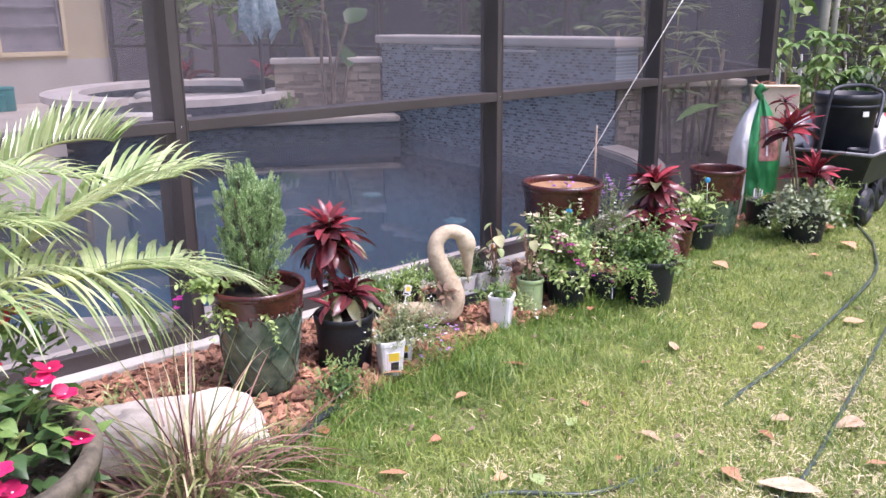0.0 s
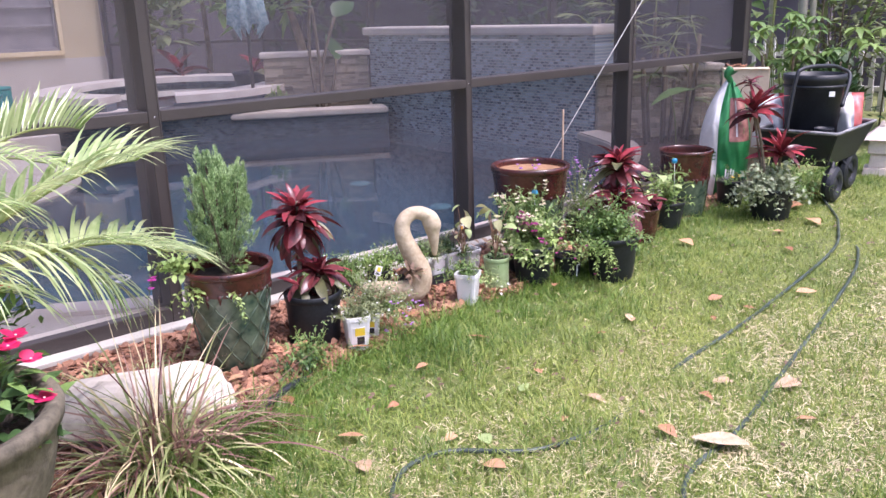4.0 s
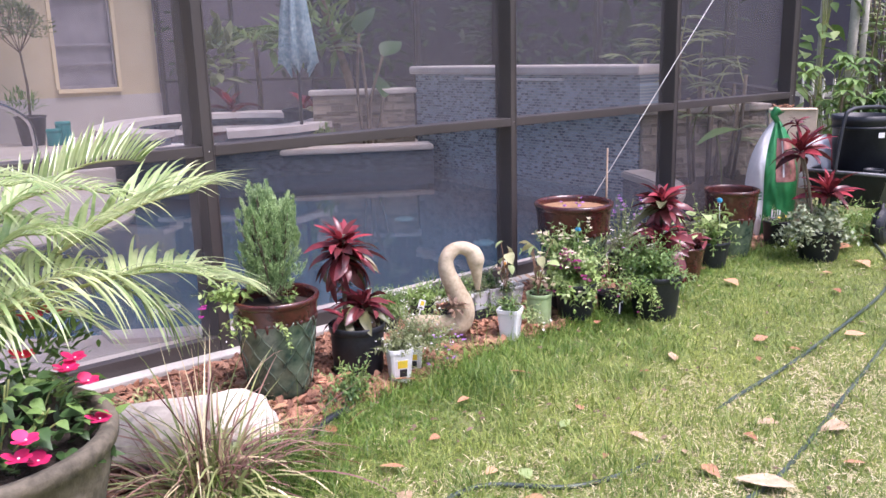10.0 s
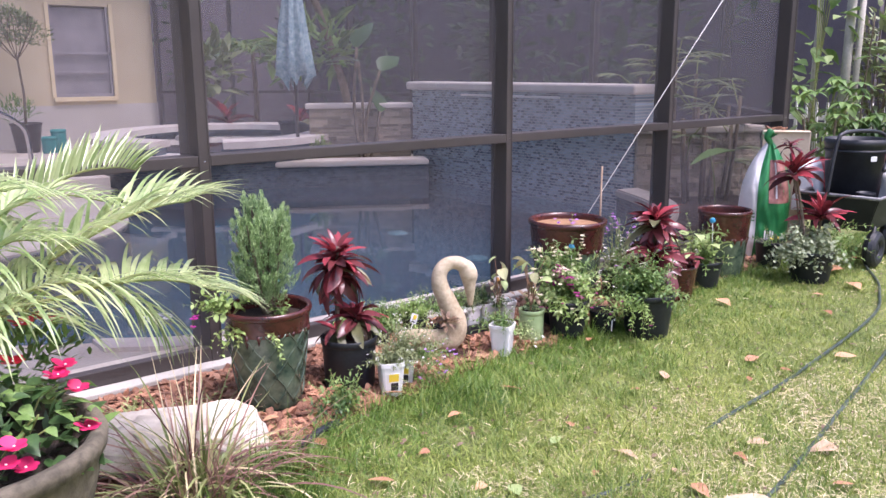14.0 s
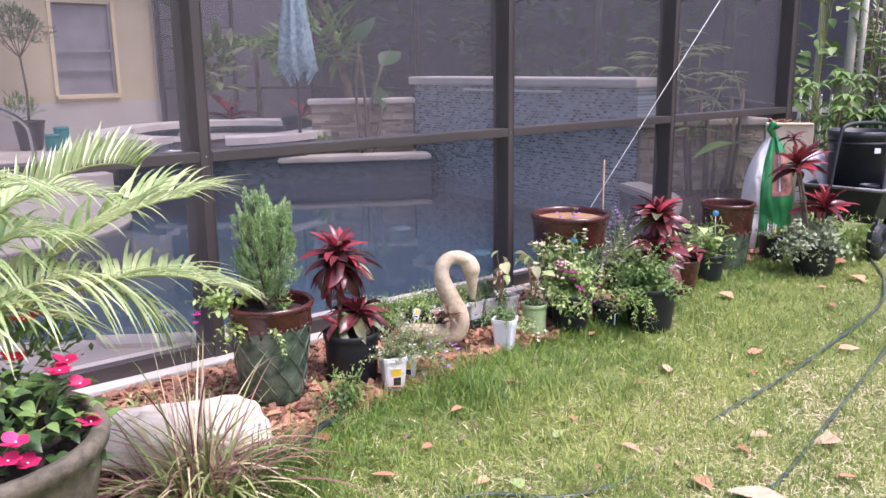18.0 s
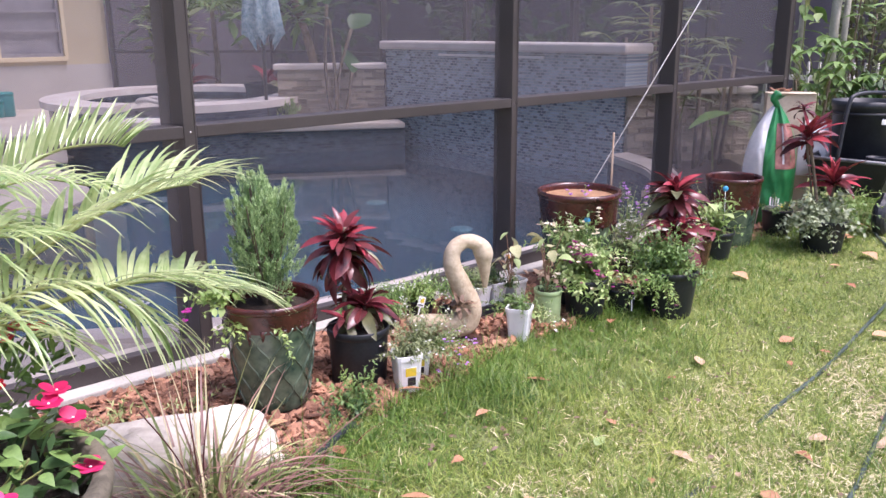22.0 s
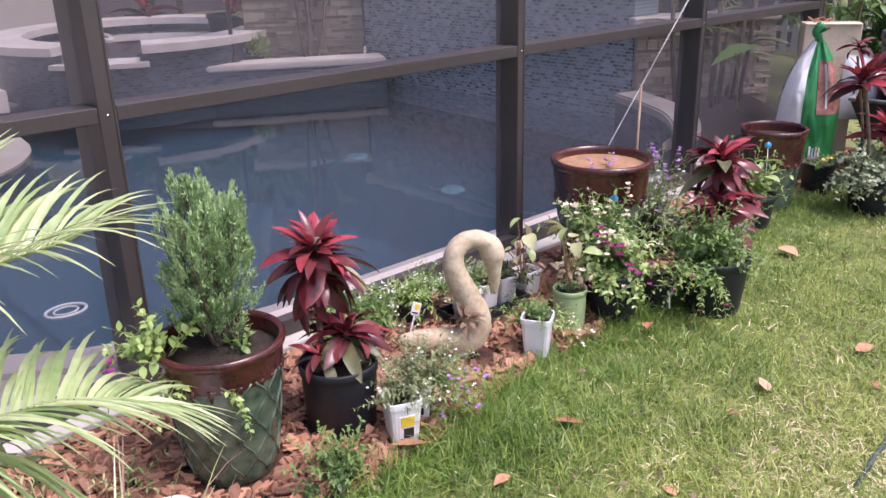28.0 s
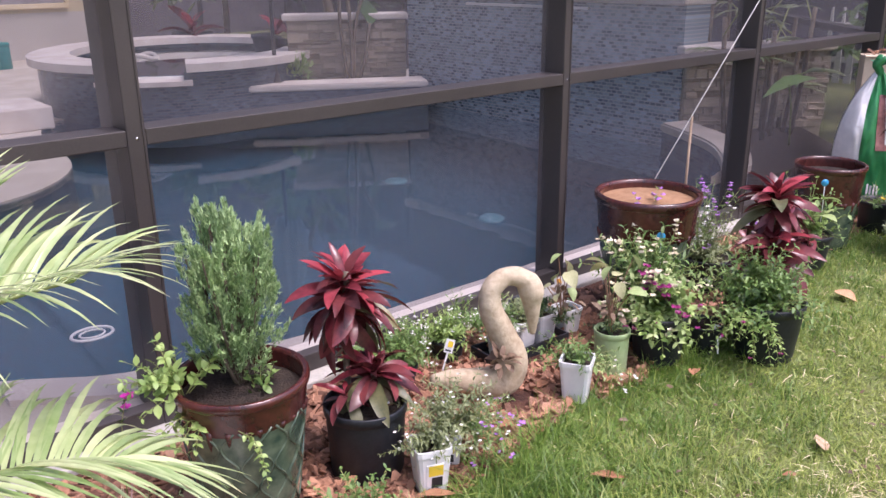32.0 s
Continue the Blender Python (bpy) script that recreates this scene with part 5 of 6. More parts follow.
printed(0.15, 0.95, 0.50, 0.86, "picture", mat("bag_picture", (0.09, 0.025, 0.025), (0.42, 0.20, 0.17), 0.35, 16, 50, 0.2), 0.004, "faded red flower picture")
printed(0.42, 0.49, 0.54, 0.84, "flash", M_BAGWHITE, 0.006, "white printed streak")
for v in (0.34, 0.37, 0.40):
    printed(-0.88, -0.36, v, v + 0.011, "stripe", M_BAGGREEN)
for k in range(4):
    printed(0.05 + 0.10 * k, 0.11 + 0.10 * k, 0.20, 0.20 + 0.07 - 0.01 * (k % 2), "bar", M_BAGWHITE)
printed(-0.55, -0.38, 0.66, 0.80, "white_label", M_WHITEPLASTIC)
crate = thing("cardboard_box", (4.12, -0.24, 0.0), "tall tan carton standing behind the soil bag", "box", turn=-58)
tan = mat("tan_card", (0.52, 0.42, 0.30), (0.66, 0.56, 0.42), 0.9, 5, 60, 0.1)
part("carton", box(-0.15, -0.09, 0.0, 0.15, 0.09, 0.82, 0.004), tan, crate)
part("flap", box(-0.148, -0.088, 0.822, 0.148, -0.004, 0.827, 0.001), tan, crate, m=pose(0, 0, 0, 1.5, 0, 0))
part("tape", box(-0.15, -0.012, 0.828, 0.15, 0.012, 0.829), M_WOOD, crate)
ds = part("bark_flakes", None or mesh_from(*scatter(14, (0.10, 0.05), 0.02)), M_CHIPS, None, "dry bark flakes lying on the carton", pose(4.09, -0.20, 0.838), "stuff")
ds["category"] = "bark"

# garden cart with bucket, pots and bags
wb = thing("garden_cart", (4.2, -0.74, 0.0), "black poly garden cart loaded with a bucket, pot and bags", "garden cart", turn=6)
def tray(l0, w0, l1, w1, z0, z1, th=0.012):
    verts = []
    for l, w, z in ((l0, w0, z0), (l1, w1, z1), (l1 - th, w1 - th, z1), (l0 - th, w0 - th, z0 + th)):
        verts += [(-l, -w, z), (l * 0.9, -w, z), (l * 0.9, w, z), (-l, w, z)]
    faces = [(0, 3, 2, 1), (12, 13, 14, 15)]
    for r in range(3):
        for k in range(4):
            faces.append((4 * r + k, 4 * r + (k + 1) % 4, 4 * r + 4 + (k + 1) % 4, 4 * r + 4 + k))
    bm = bmesh.new()
    bm.from_mesh(mesh_from(verts, faces))
    bmesh.ops.bevel(bm, geom=bm.edges[:], offset=0.006, segments=2, affect="EDGES")
    return bm
part("tray", tray(0.30, 0.17, 0.40, 0.25, 0.24, 0.46), M_BLACKPLASTIC, wb)
part("rim", tube([(-0.40, -0.25, 0.465), (0.36, -0.25, 0.465), (0.36, 0.25, 0.465), (-0.40, 0.25, 0.465), (-0.40, -0.25, 0.465)], 0.011, 8), mat("worn_rim", (0.10, 0.10, 0.11), (0.30, 0.30, 0.31), 0.4, 12, 60, 0.1), wb, "worn grey rim")
for y in (-0.19, 0.19):
    part("leg", tube([(-0.24, y, 0.27), (-0.27, y, 0.12), (-0.28, y, 0.01)], 0.014, 7), M_BLACKPLASTIC, wb)
    part("axle_strut", tube([(0.12, y * 0.6, 0.25), (0.16, y * 0.8, 0.18), (0.18, y, 0.135)], 0.012, 7), M_BLACKPLASTIC, wb)
def wheel(parent, x, y, r):
    bm = bmesh.new()
    for k in range(28):
        a = 2 * math.pi * k / 28
        for j in range(10):
            b = 2 * math.pi * j / 10
            rr = r - 0.04 + 0.04 * math.cos(b)
            bm.verts.new((x + rr * math.cos(a), y + 0.04 * math.sin(b), r + rr * math.sin(a)))
    bm.verts.ensure_lookup_table()
    for k in range(28):
        for j in range(10):
            bm.faces.new([bm.verts[k * 10 + j], bm.verts[k * 10 + (j + 1) % 10], bm.verts[((k + 1) % 28) * 10 + (j + 1) % 10], bm.verts[((k + 1) % 28) * 10 + j]])
    bmesh.ops.recalc_face_normals(bm, faces=bm.faces[:])
    w_ = part("tyre", bm, M_BLACKPLASTIC, parent)
    part("hub", lathe([(0.0, -0.03), (r - 0.075, -0.02), (r - 0.075, 0.02), (0.0, 0.03)], 20), M_BLACKPLASTIC, w_, m=pose(x, y, r, 90, 0, 0))
wheel(wb, -0.22, -0.19, 0.12)
wheel(wb, 0.26, -0.13, 0.135)
part("axle", tube([(-0.22, -0.17, 0.12), (0.02, -0.15, 0.128), (0.26, -0.12, 0.135)], 0.008, 7), M_BLACKPLASTIC, wb)
bu = thing("bucket", (4.13, -0.72, 0.255), "large black bucket with a bent tube handle", "bucket", turn=15)
part("body", lathe([(0.14, 0), (0.145, 0.005), (0.185, 0.50), (0.192, 0.505), (0.192, 0.545), (0.18, 0.545), (0.175, 0.45)], 36), M_BLACKPLASTIC, bu)
part("lip_ring", lathe([(0.184, 0.46), (0.191, 0.465), (0.191, 0.475), (0.185, 0.48)], 36), M_BLACKPLASTIC, bu)
part("label_sticker", box(-0.02, -0.002, -0.016, 0.02, 0.002, 0.016, 0.001), M_WHITEPLASTIC, bu, "small white sticker", pose(-0.15, -0.135, 0.43, 0, 0, -48))
part("bail", tube(spline([(-0.40, 0.07, 0.22), (-0.345, 0.05, 0.52), (-0.29, 0.02, 0.595), (-0.10, -0.10, 0.60), (0.12, -0.14, 0.565), (0.13, -0.19, 0.52), (-0.16, -0.20, 0.36)], 8), 0.0125, 8), M_BLACKPLASTIC, bu)
nursery_pot((3.93, -0.90, 0.285), 0.058, 0.20, M_BLACKPLASTIC, "small black pot standing in the cart")
for x, y, a, w_, lab in ((4.13, -0.47, -40, 0.30, "white and red bag slumped behind the bucket"), (4.42, -0.82, -50, 0.22, "white and pink bag lying in the cart")):
    b2 = thing("garden_bag", (x, y, 0.30), lab, "bag", turn=a)
    v_, f_ = pillow(w_, 0.2, 0.36, 9.0 + x)
    half = [f for f in f_ if sum(v_[i][0] for i in f) / 4 < 0.02]
    rest = [f for f in f_ if sum(v_[i][0] for i in f) / 4 >= 0.02]
    part("film", mesh_from(v_, half, True), M_BAGWHITE, b2)
    part("printed_film", mesh_from(v_, rest, True), M_BAGPINK, b2, "faded red print")

# ---- foreground: palm, urn, boulder, fountain grass ----
palm = thing("palm", (-1.50, -0.93, 0.0), "young feather palm with arching glossy fronds", "palm")
part("trunk", tube([(0, 0, 0), (0.01, 0, 0.25), (0.02, 0.0, 0.45)], [0.07, 0.055, 0.04], 12), M_BARK, palm)
def frond(pts, ln=0.24, wl=0.0125, n=26, hang=0.65, up=0.55, first=0.28):
    """Arching rib with two rows of folded leaflets."""
    pts = [np.array(p) - (-1.50, -0.93, 0) for p in [(-1.48, -0.93, 0.42), *pts]]
    c = spline(pts, 14)
    s = np.linspace(0, 1, len(c))
    fr = part("frond", tube(c, np.interp(s, [0, 1], [0.007, 0.0015]), 6), M_STEM, palm)
    tang = np.gradient(c, axis=0)
    tang /= np.linalg.norm(tang, axis=1)[:, None]
    for sd in (-1, 1):
        f = np.linspace(first, 1.0, n)
        base = np.stack([np.interp(f, s, c[:, k]) for k in range(3)], 1)
        tg = np.stack([np.interp(f, s, tang[:, k]) for k in range(3)], 1)
        side = np.cross(tg, (0, 0, 1.0)) * sd
        side /= np.linalg.norm(side, axis=1)[:, None]
        way = side * np.interp(f, [0, 0.8, 1], [1, 0.95, 0.4])[:, None] + tg * np.interp(f, [0.3, 0.75, 1], [0.30, 0.60, 1.2])[:, None] + np.array([0, 0, 1.0]) * up + rng.normal(0, 0.06, (n, 3))
        length = ln * np.interp(f, [0.2, 0.45, 0.8, 1], [0.8, 1.1, 1.05, 0.75]) * rng.uniform(0.82, 1.12, n)
        wid = wl * rng.uniform(0.75, 1.1, n)
        drp = hang * rng.uniform(0.6, 1.4, n)
        for k in range(n):
            part("leaflet", blades(base[k], way[k], length[k], wid[k], drp[k], 7, (0.45, 0.9, 1.0, 0.9, 0.7, 0.4, 0.04), 0.16, np.full(1, 0.2 * sd + rng.normal(0, 0.12))), M_PALMLEAF, fr)
frond([(-1.08, -0.68, 0.8), (-0.868, -0.7, 0.873), (-0.753, -0.72, 0.924), (-0.661, -0.74, 0.965), (-0.565, -0.76, 0.973), (-0.518, -0.78, 0.963)], 0.135, up=1.4, hang=0.15, n=32)
frond([(-1.1, -0.95, 0.62), (-0.864, -0.95, 0.74), (-0.732, -0.96, 0.808), (-0.618, -0.98, 0.862), (-0.528, -1.0, 0.886), (-0.452, -1.0, 0.889)], 0.25, up=0.65, hang=0.5, n=40, first=0.36)
frond([(-1.2, -1.05, 0.6), (-1.068, -1.08, 0.656), (-0.966, -1.1, 0.704), (-0.877, -1.1, 0.733), (-0.79, -1.1, 0.729), (-0.705, -1.1, 0.685), (-0.626, -1.09, 0.605)], 0.30, hang=0.95, up=0.5, n=36)
frond([(-1.05, -1.05, 0.64), (-0.802, -1.15, 0.718), (-0.7, -1.15, 0.725), (-0.605, -1.15, 0.716), (-0.524, -1.15, 0.694), (-0.461, -1.15, 0.662)], 0.22, up=0.5, hang=0.45, first=0.40, n=36)
frond([(-1.25, -0.85, 0.72), (-1.011, -0.86, 0.819), (-0.932, -0.88, 0.867), (-0.871, -0.88, 0.905), (-0.766, -0.9, 0.927), (-0.659, -0.92, 0.901)], 0.20, up=0.5, hang=0.6, n=32)
frond([(-1.25, -1.1, 0.62), (-1.083, -1.05, 0.742), (-0.985, -1.05, 0.807), (-0.919, -1.05, 0.844), (-0.842, -1.05, 0.834)], 0.22, n=28, up=0.5, hang=0.7)
frond([(-1.25, -0.95, 0.58), (-1.046, -0.95, 0.646), (-0.94, -0.95, 0.725), (-0.857, -0.95, 0.748), (-0.788, -0.95, 0.714)], 0.22, n=28, up=0.3, hang=0.8)
frond([(-1.25, -1.1, 0.5), (-1.103, -1.15, 0.626), (-1.02, -1.15, 0.674), (-0.937, -1.15, 0.695), (-0.865, -1.15, 0.649)], 0.24, n=26)
frond([(-1.25, -0.8, 0.66), (-1.029, -0.8, 0.759), (-0.942, -0.8, 0.83), (-0.858, -0.8, 0.838), (-0.786, -0.8, 0.807)], 0.20, n=26, up=0.4, hang=0.7)
frond([(-1.3, -1.15, 0.66), (-1.102, -1.1, 0.89), (-1.038, -1.1, 0.958), (-0.978, -1.1, 0.981), (-0.928, -1.1, 0.973)], 0.20, n=24, up=0.6, hang=0.7)

urn = thing("urn", (-1.13, -1.31, 0.02), "weathered stone-look bowl planter with pink vinca", "planter")
part("bowl", lathe([(0.13, 0), (0.15, 0.02), (0.14, 0.05), (0.20, 0.14), (0.26, 0.26), (0.285, 0.36), (0.29, 0.41), (0.305, 0.415), (0.31, 0.44), (0.30, 0.455), (0.275, 0.45), (0.26, 0.38)], 48, 0.006), M_URN, urn)
part("soil", lathe([(0, 0.41), (0.27, 0.40)], 24), M_SOIL, urn)
vi = thing("vinca", (-1.10, -1.30, 0.41), "vinca with glossy dark leaves and hot pink flowers", "bedding plant")
twigs(vi, (0.02, 0.0, 0.07), (0.24, 0.20, 0.12), 16, 0.0022)
for i in range(240):
    d = ways(1, -0.2, 1.0)[0]
    q = rng.uniform(0.55, 1.0)
    p = (0.04 + d[0] * 0.24 * q, d[1] * 0.22 * q, 0.05 + d[2] * 0.13 * q)
    leaf_at("leaf", OVALS["dark" if i % 2 else "green"], p, math.degrees(math.atan2(d[1], d[0])) + rng.uniform(-40, 40), rng.uniform(-25, 45), rng.uniform(0.030, 0.054), M_LEAFDARK, vi, rng.uniform(-30, 30))
foliage(vi, (0.03, 0.0, 0.02), (0.25, 0.22, 0.10), 260, 0.05, M_LEAFDARK, 0.5, 0.3)
foliage(vi, (0.16, 0.22, 0.14), (0.16, 0.14, 0.14), 220, 0.045, M_LEAF, 0.4, 0.4)
for m_, pts in ((M_PINK, [(0.20, 0.05, 0.14), (0.235, 0.02, 0.11), (0.19, 0.0, 0.16), (0.22, -0.10, 0.06), (0.05, -0.20, 0.10), (0.03, -0.21, 0.07), (0.07, -0.18, 0.04), (0.215, 0.03, 0.17)]), (M_REDPETAL, [(0.16, 0.16, 0.25), (0.22, 0.30, 0.22), (0.28, 0.36, 0.19), (0.12, 0.10, 0.18), (0.05, 0.14, 0.26)])):
    for p in pts:
        fl = part("flower", blades(np.repeat([p], 5, axis=0), [(math.cos(a) * 0.9 + 0.25, math.sin(a) * 0.9 - 0.45, 0.35) for a in np.arange(5) * 1.2566 + p[0] * 40], 0.031, 0.032, 0.15, 5, (0.25, 0.75, 1.0, 1.0, 0.8, 0.3), 0.03, np.zeros(5)), m_, vi)
        part("flower_eye", lathe([(0.003, 0.0), (0.0025, 0.002), (0.0, 0.003)], 8), M_WHITEPETAL, fl, m=Matrix.Translation((p[0] + 0.003, p[1] - 0.006, p[2] + 0.004)))

def boulder():
    bm = bmesh.new()
    bmesh.ops.create_icosphere(bm, subdivisions=5, radius=1.0)
    for v in bm.verts:
        p = v.co.copy()
        for k in range(3):
            p[k] = math.copysign(abs(p[k]) ** 0.5, p[k])
        n = noise.noise(p * 1.3) * 0.20 + abs(noise.noise(p * 2.9)) * -0.14 + noise.noise(p * 7) * 0.05 + noise.noise(p * 19) * 0.02
        p *= 1 + n
        v.co = Vector(((p.x - 0.36 * p.z) * 0.27, p.y * 0.155, max(-0.35, p.z) * 0.125 * (1.0 + 0.22 * p.x)))
    for f in bm.faces:
        f.smooth = True
    return bm
bo = part("boulder", boulder(), M_ROCK, None, "flat pale limestone boulder lying on the mulch", pose(-0.39, -0.785, 0.035, 5, 5, -17))
bo["category"] = "rock"

fg = thing("fountain_grass", (-0.52, -1.06, 0.0), "purple and straw fountain grass clump", "ornamental grass")
for n, m, l0, l1, wd_, nm in ((210, M_FOUNTAIN, 0.22, 0.46, 0.0095, "green_blades"), (190, M_PURPLEGRASS, 0.22, 0.48, 0.008, "purple_blades"), (60, M_THATCH, 0.20, 0.46, 0.008, "dry_blades")):
    b0 = rng.normal(0, 0.055, (n, 3)) * (1, 1, 0)
    part(nm, blades(b0, ways(n, 0.5, 0.99) + b0 * 4 + np.array([0.12, 0, 0]), rng.uniform(l0, l1 * 1.12, n), wd_ * rng.uniform(0.6, 1.3, n), rng.uniform(0.2, 1.5, n), 8, (0.8, 1.0, 0.9, 0.7, 0.4, 0.04), 0.1), m, fg, kind="stuff")
n = 260
b0 = rng.normal(0, 0.07, (n, 3)) * (1, 1, 0) + (0.26, 0.06, 0)
part("red_blades", blades(b0, ways(n, 0.15, 0.7), rng.uniform(0.08, 0.24, n), 0.004, 0.5, 5, (0.8, 1.0, 0.5, 0.05)), M_MAROON, fg, kind="stuff")
for k in range(4):
    a = rng.uniform(-0.9, 0.9)
    stem(fg, [(0, 0, 0), (0.05 * a, 0.02, 0.2), (0.16 * a, 0.05, 0.36)], 0.0018, M_MAROON)

ed = part("lawn_edging", tube(spline([(-0.85, -1.20, 0.02), (-0.5, -1.10, 0.025), (-0.2, -0.99, 0.022), (0.0, -0.90, 0.03), (0.12, -0.84, 0.01)], 8), 0.014, 8), M_BLACKPLASTIC, None, "black plastic lawn edging strip along the mulch")
ed["category"] = "edging"

# ---- lawn things ----
h1 = part("garden_hose", tube(spline([(-0.40, -2.05, 0.012), (-0.20, -1.72, 0.014), (-0.06, -1.585, 0.018), (0.05, -1.568, 0.02), (0.14, -1.605, 0.02), (0.285, -1.745, 0.018), (0.44, -1.79, 0.014), (0.60, -1.795, 0.006), (0.85, -1.745, -0.008), (1.02, -1.72, -0.004), (1.17, -1.70, 0.010), (1.62, -1.665, 0.014), (2.08, -1.60, 0.014), (2.66, -1.51, 0.016), (3.04, -1.42, 0.016), (3.35, -1.29, 0.016), (3.60, -1.17, 0.014), (3.86, -1.0, 0.014), (3.95, -0.93, 0.03)], 10), 0.0080, 8), M_HOSE, None, "dark green rubber hose snaking over the lawn")
h1["category"] = "hose"
h2 = part("garden_hose", tube(spline([(0.15, -2.45, 0.012), (0.36, -2.22, 0.012), (0.545, -2.125, 0.012), (0.80, -2.105, 0.014), (1.13, -2.037, 0.014), (1.56, -1.94, 0.014), (1.91, -1.862, 0.016), (2.40, -1.745, 0.016), (2.72, -1.655, 0.014), (3.0, -1.545, 0.008), (3.15, -1.47, -0.012)], 10), 0.0080, 8), M_HOSE, None, "green rubber hose lying straight across the lawn")
h2["category"] = "hose"

LAWN_LEAVES = [(1.36, -1.32, 'p', 0.057), (2.5, -0.86, 'o', 0.085), (0.68, -1.68, 'p', 0.063), (1.2, -2.06, 'p', 0.074), (0.71, -2.11, 'p', 0.122), (0.66, -1.97, 'o', 0.059), (1.08, -1.9, 'p', 0.055), (0.95, -1.92, 'o', 0.044), (2.15, -1.68, 'o', 0.073), (3.37, -1.14, 'o', 0.111), (0.45, -1.08, 'o', 0.043), (-0.11, -1.48, 'p', 0.055), (-0.04, -1.32, 'o', 0.063), (0.58, -1.46, 'g', 0.044), (0.17, -1.54, 'o', 0.039), (0.71, -1.84, 'p', 0.022), (1.81, -1.44, 'o', 0.054), (0.5, -1.7, 'o', 0.027), (0.15, -1.74, 'o', 0.061), (0.24, -1.61, 'g', 0.052), (1.02, -2.22, 'o', 0.057), (-0.05, -0.96, 'o', 0.064), (1.59, -1.56, 'o', 0.03), (4.07, -0.83, 'o', 0.07)]
BROWN_LEAVES = [(0.78, -1.03, 'b', 0.074), (0.71, -1.4, 'b', 0.036), (2.74, -1.3, 'b', 0.059), (3.66, -0.88, 'b', 0.096), (0.37, -0.81, 'q', 0.075), (1.0, -0.58, 'q', 0.045), (1.2, -0.7, 'q', 0.055), (0.17, -0.4, 'q', 0.05), (0.24, -0.62, 'q', 0.045), (0.74, -0.68, 'q', 0.05), (-0.1, -0.72, 'q', 0.045), (1.45, -0.85, 'q', 0.05), (2.55, -0.62, 'q', 0.06), (3.03, -1.1, 'b', 0.05), (1.15, -1.34, 'b', 0.03), (0.18, -1.25, 'b', 0.034), (1.8, -1.6, 'b', 0.034)]
DRY = []
for k in range(4):
    me = blades([(-0.5, 0, 0)], [(1, 0, 0.14)], 1.0, 0.58, 0.10 + 0.07 * k, 8, ((0.05, 0.6, 0.95, 1.0, 0.8, 0.45, 0.02), (0.08, 0.85, 1.1, 0.95, 0.65, 0.3, 0.02))[k % 2], 0.06 + 0.04 * k, np.full(1, 0.12 * (k - 1.5)))
    DRY.append(me)
for i, (x, y, k, s) in enumerate(LAWN_LEAVES + BROWN_LEAVES):
    lab = {"p": "pale cream fallen leaf on the grass", "o": "orange-brown dry leaf on the grass", "b": "small brown dry leaf on the grass", "g": "pale green fallen leaf on the grass", "q": "tan dry leaf lying on the bark mulch"}[k]
    me = DRY[i % 4].copy()
    me.materials.append({"p": M_FALLENPALE, "g": M_LEAFPALE}.get(k, M_FALLEN))
    ob = part("fallen_leaf", me, M_FALLEN, None, lab, Matrix.Translation((x, y, 0.042 if k == "q" else 0.026)) @ Euler((rng.uniform(-0.12, 0.12), rng.uniform(-0.12, 0.12), rng.uniform(0, 6.28))).to_matrix().to_4x4() @ Matrix.Diagonal((s * 1.35, s * 1.35, s * 1.35, 1)))
    tagged(ob, "", "leaf", "fallen leaves")

# ---- guy cable ----
rp = part("guy_cable", tube([(1.99, -0.02, 0.045), (3.17, -0.012, 1.24), (4.5, -0.012, 2.58)], 0.0026, 6), M_ROPE, None, "taut white brace cable on the screen wall")
rp["category"] = "cable"

# ---- yard behind the screens ----
def umbrella():
    u = thing("patio_umbrella", (3.11, 4.80, 0.24), "closed patio umbrella in pale blue print fabric", "umbrella")
    part("pole", tube([(0, 0, 0), (0, 0, 1.2), (0, 0, 2.25)], 0.019, 10), M_BRONZE, u)
    verts, faces = [], []
    n = 48
    for z, r in ((0.90, 0.19), (0.95, 0.225), (1.15, 0.20), (1.45, 0.16), (1.75, 0.11), (2.0, 0.07), (2.2, 0.03)):
        for k in range(n):
            a = 2 * math.pi * k / n
            f = 0.78 + 0.22 * math.cos(8 * a) + 0.05 * math.sin(3 * a + z * 5)
            zz = z + (0.07 * math.cos(8 * a) + 0.04 * math.sin(3 * a) if z < 0.93 else 0)
            verts.append((r * f * math.cos(a), r * f * math.sin(a), zz))
    for i in range(6):
        for k in range(n):
            faces.append((i * n + k, i * n + (k + 1) % n, (i + 1) * n + (k + 1) % n, (i + 1) * n + k))
    part("canopy", mesh_from(verts, faces, True), M_FABRIC, u)
    part("base", lathe([(0.16, -0.01), (0.17, 0.03), (0.05, 0.06), (0.025, 0.14)], 24), M_BRONZE, u)
umbrella()


def yard_pot(loc, r, h, label, m=M_BLACKPLASTIC):
    t = thing("planter_pot", loc, label, "plant pot")
    part("body", lathe([(r * 0.7, 0), (r * 0.75, 0.01), (r, h * 0.93), (r * 1.06, h * 0.94), (r * 1.06, h), (r * 0.95, h), (r * 0.93, h * 0.8)], 28), m, t)
    part("soil", lathe([(0, h * 0.9), (r * 0.95, h * 0.88)], 18), M_SOIL, t)
    return t


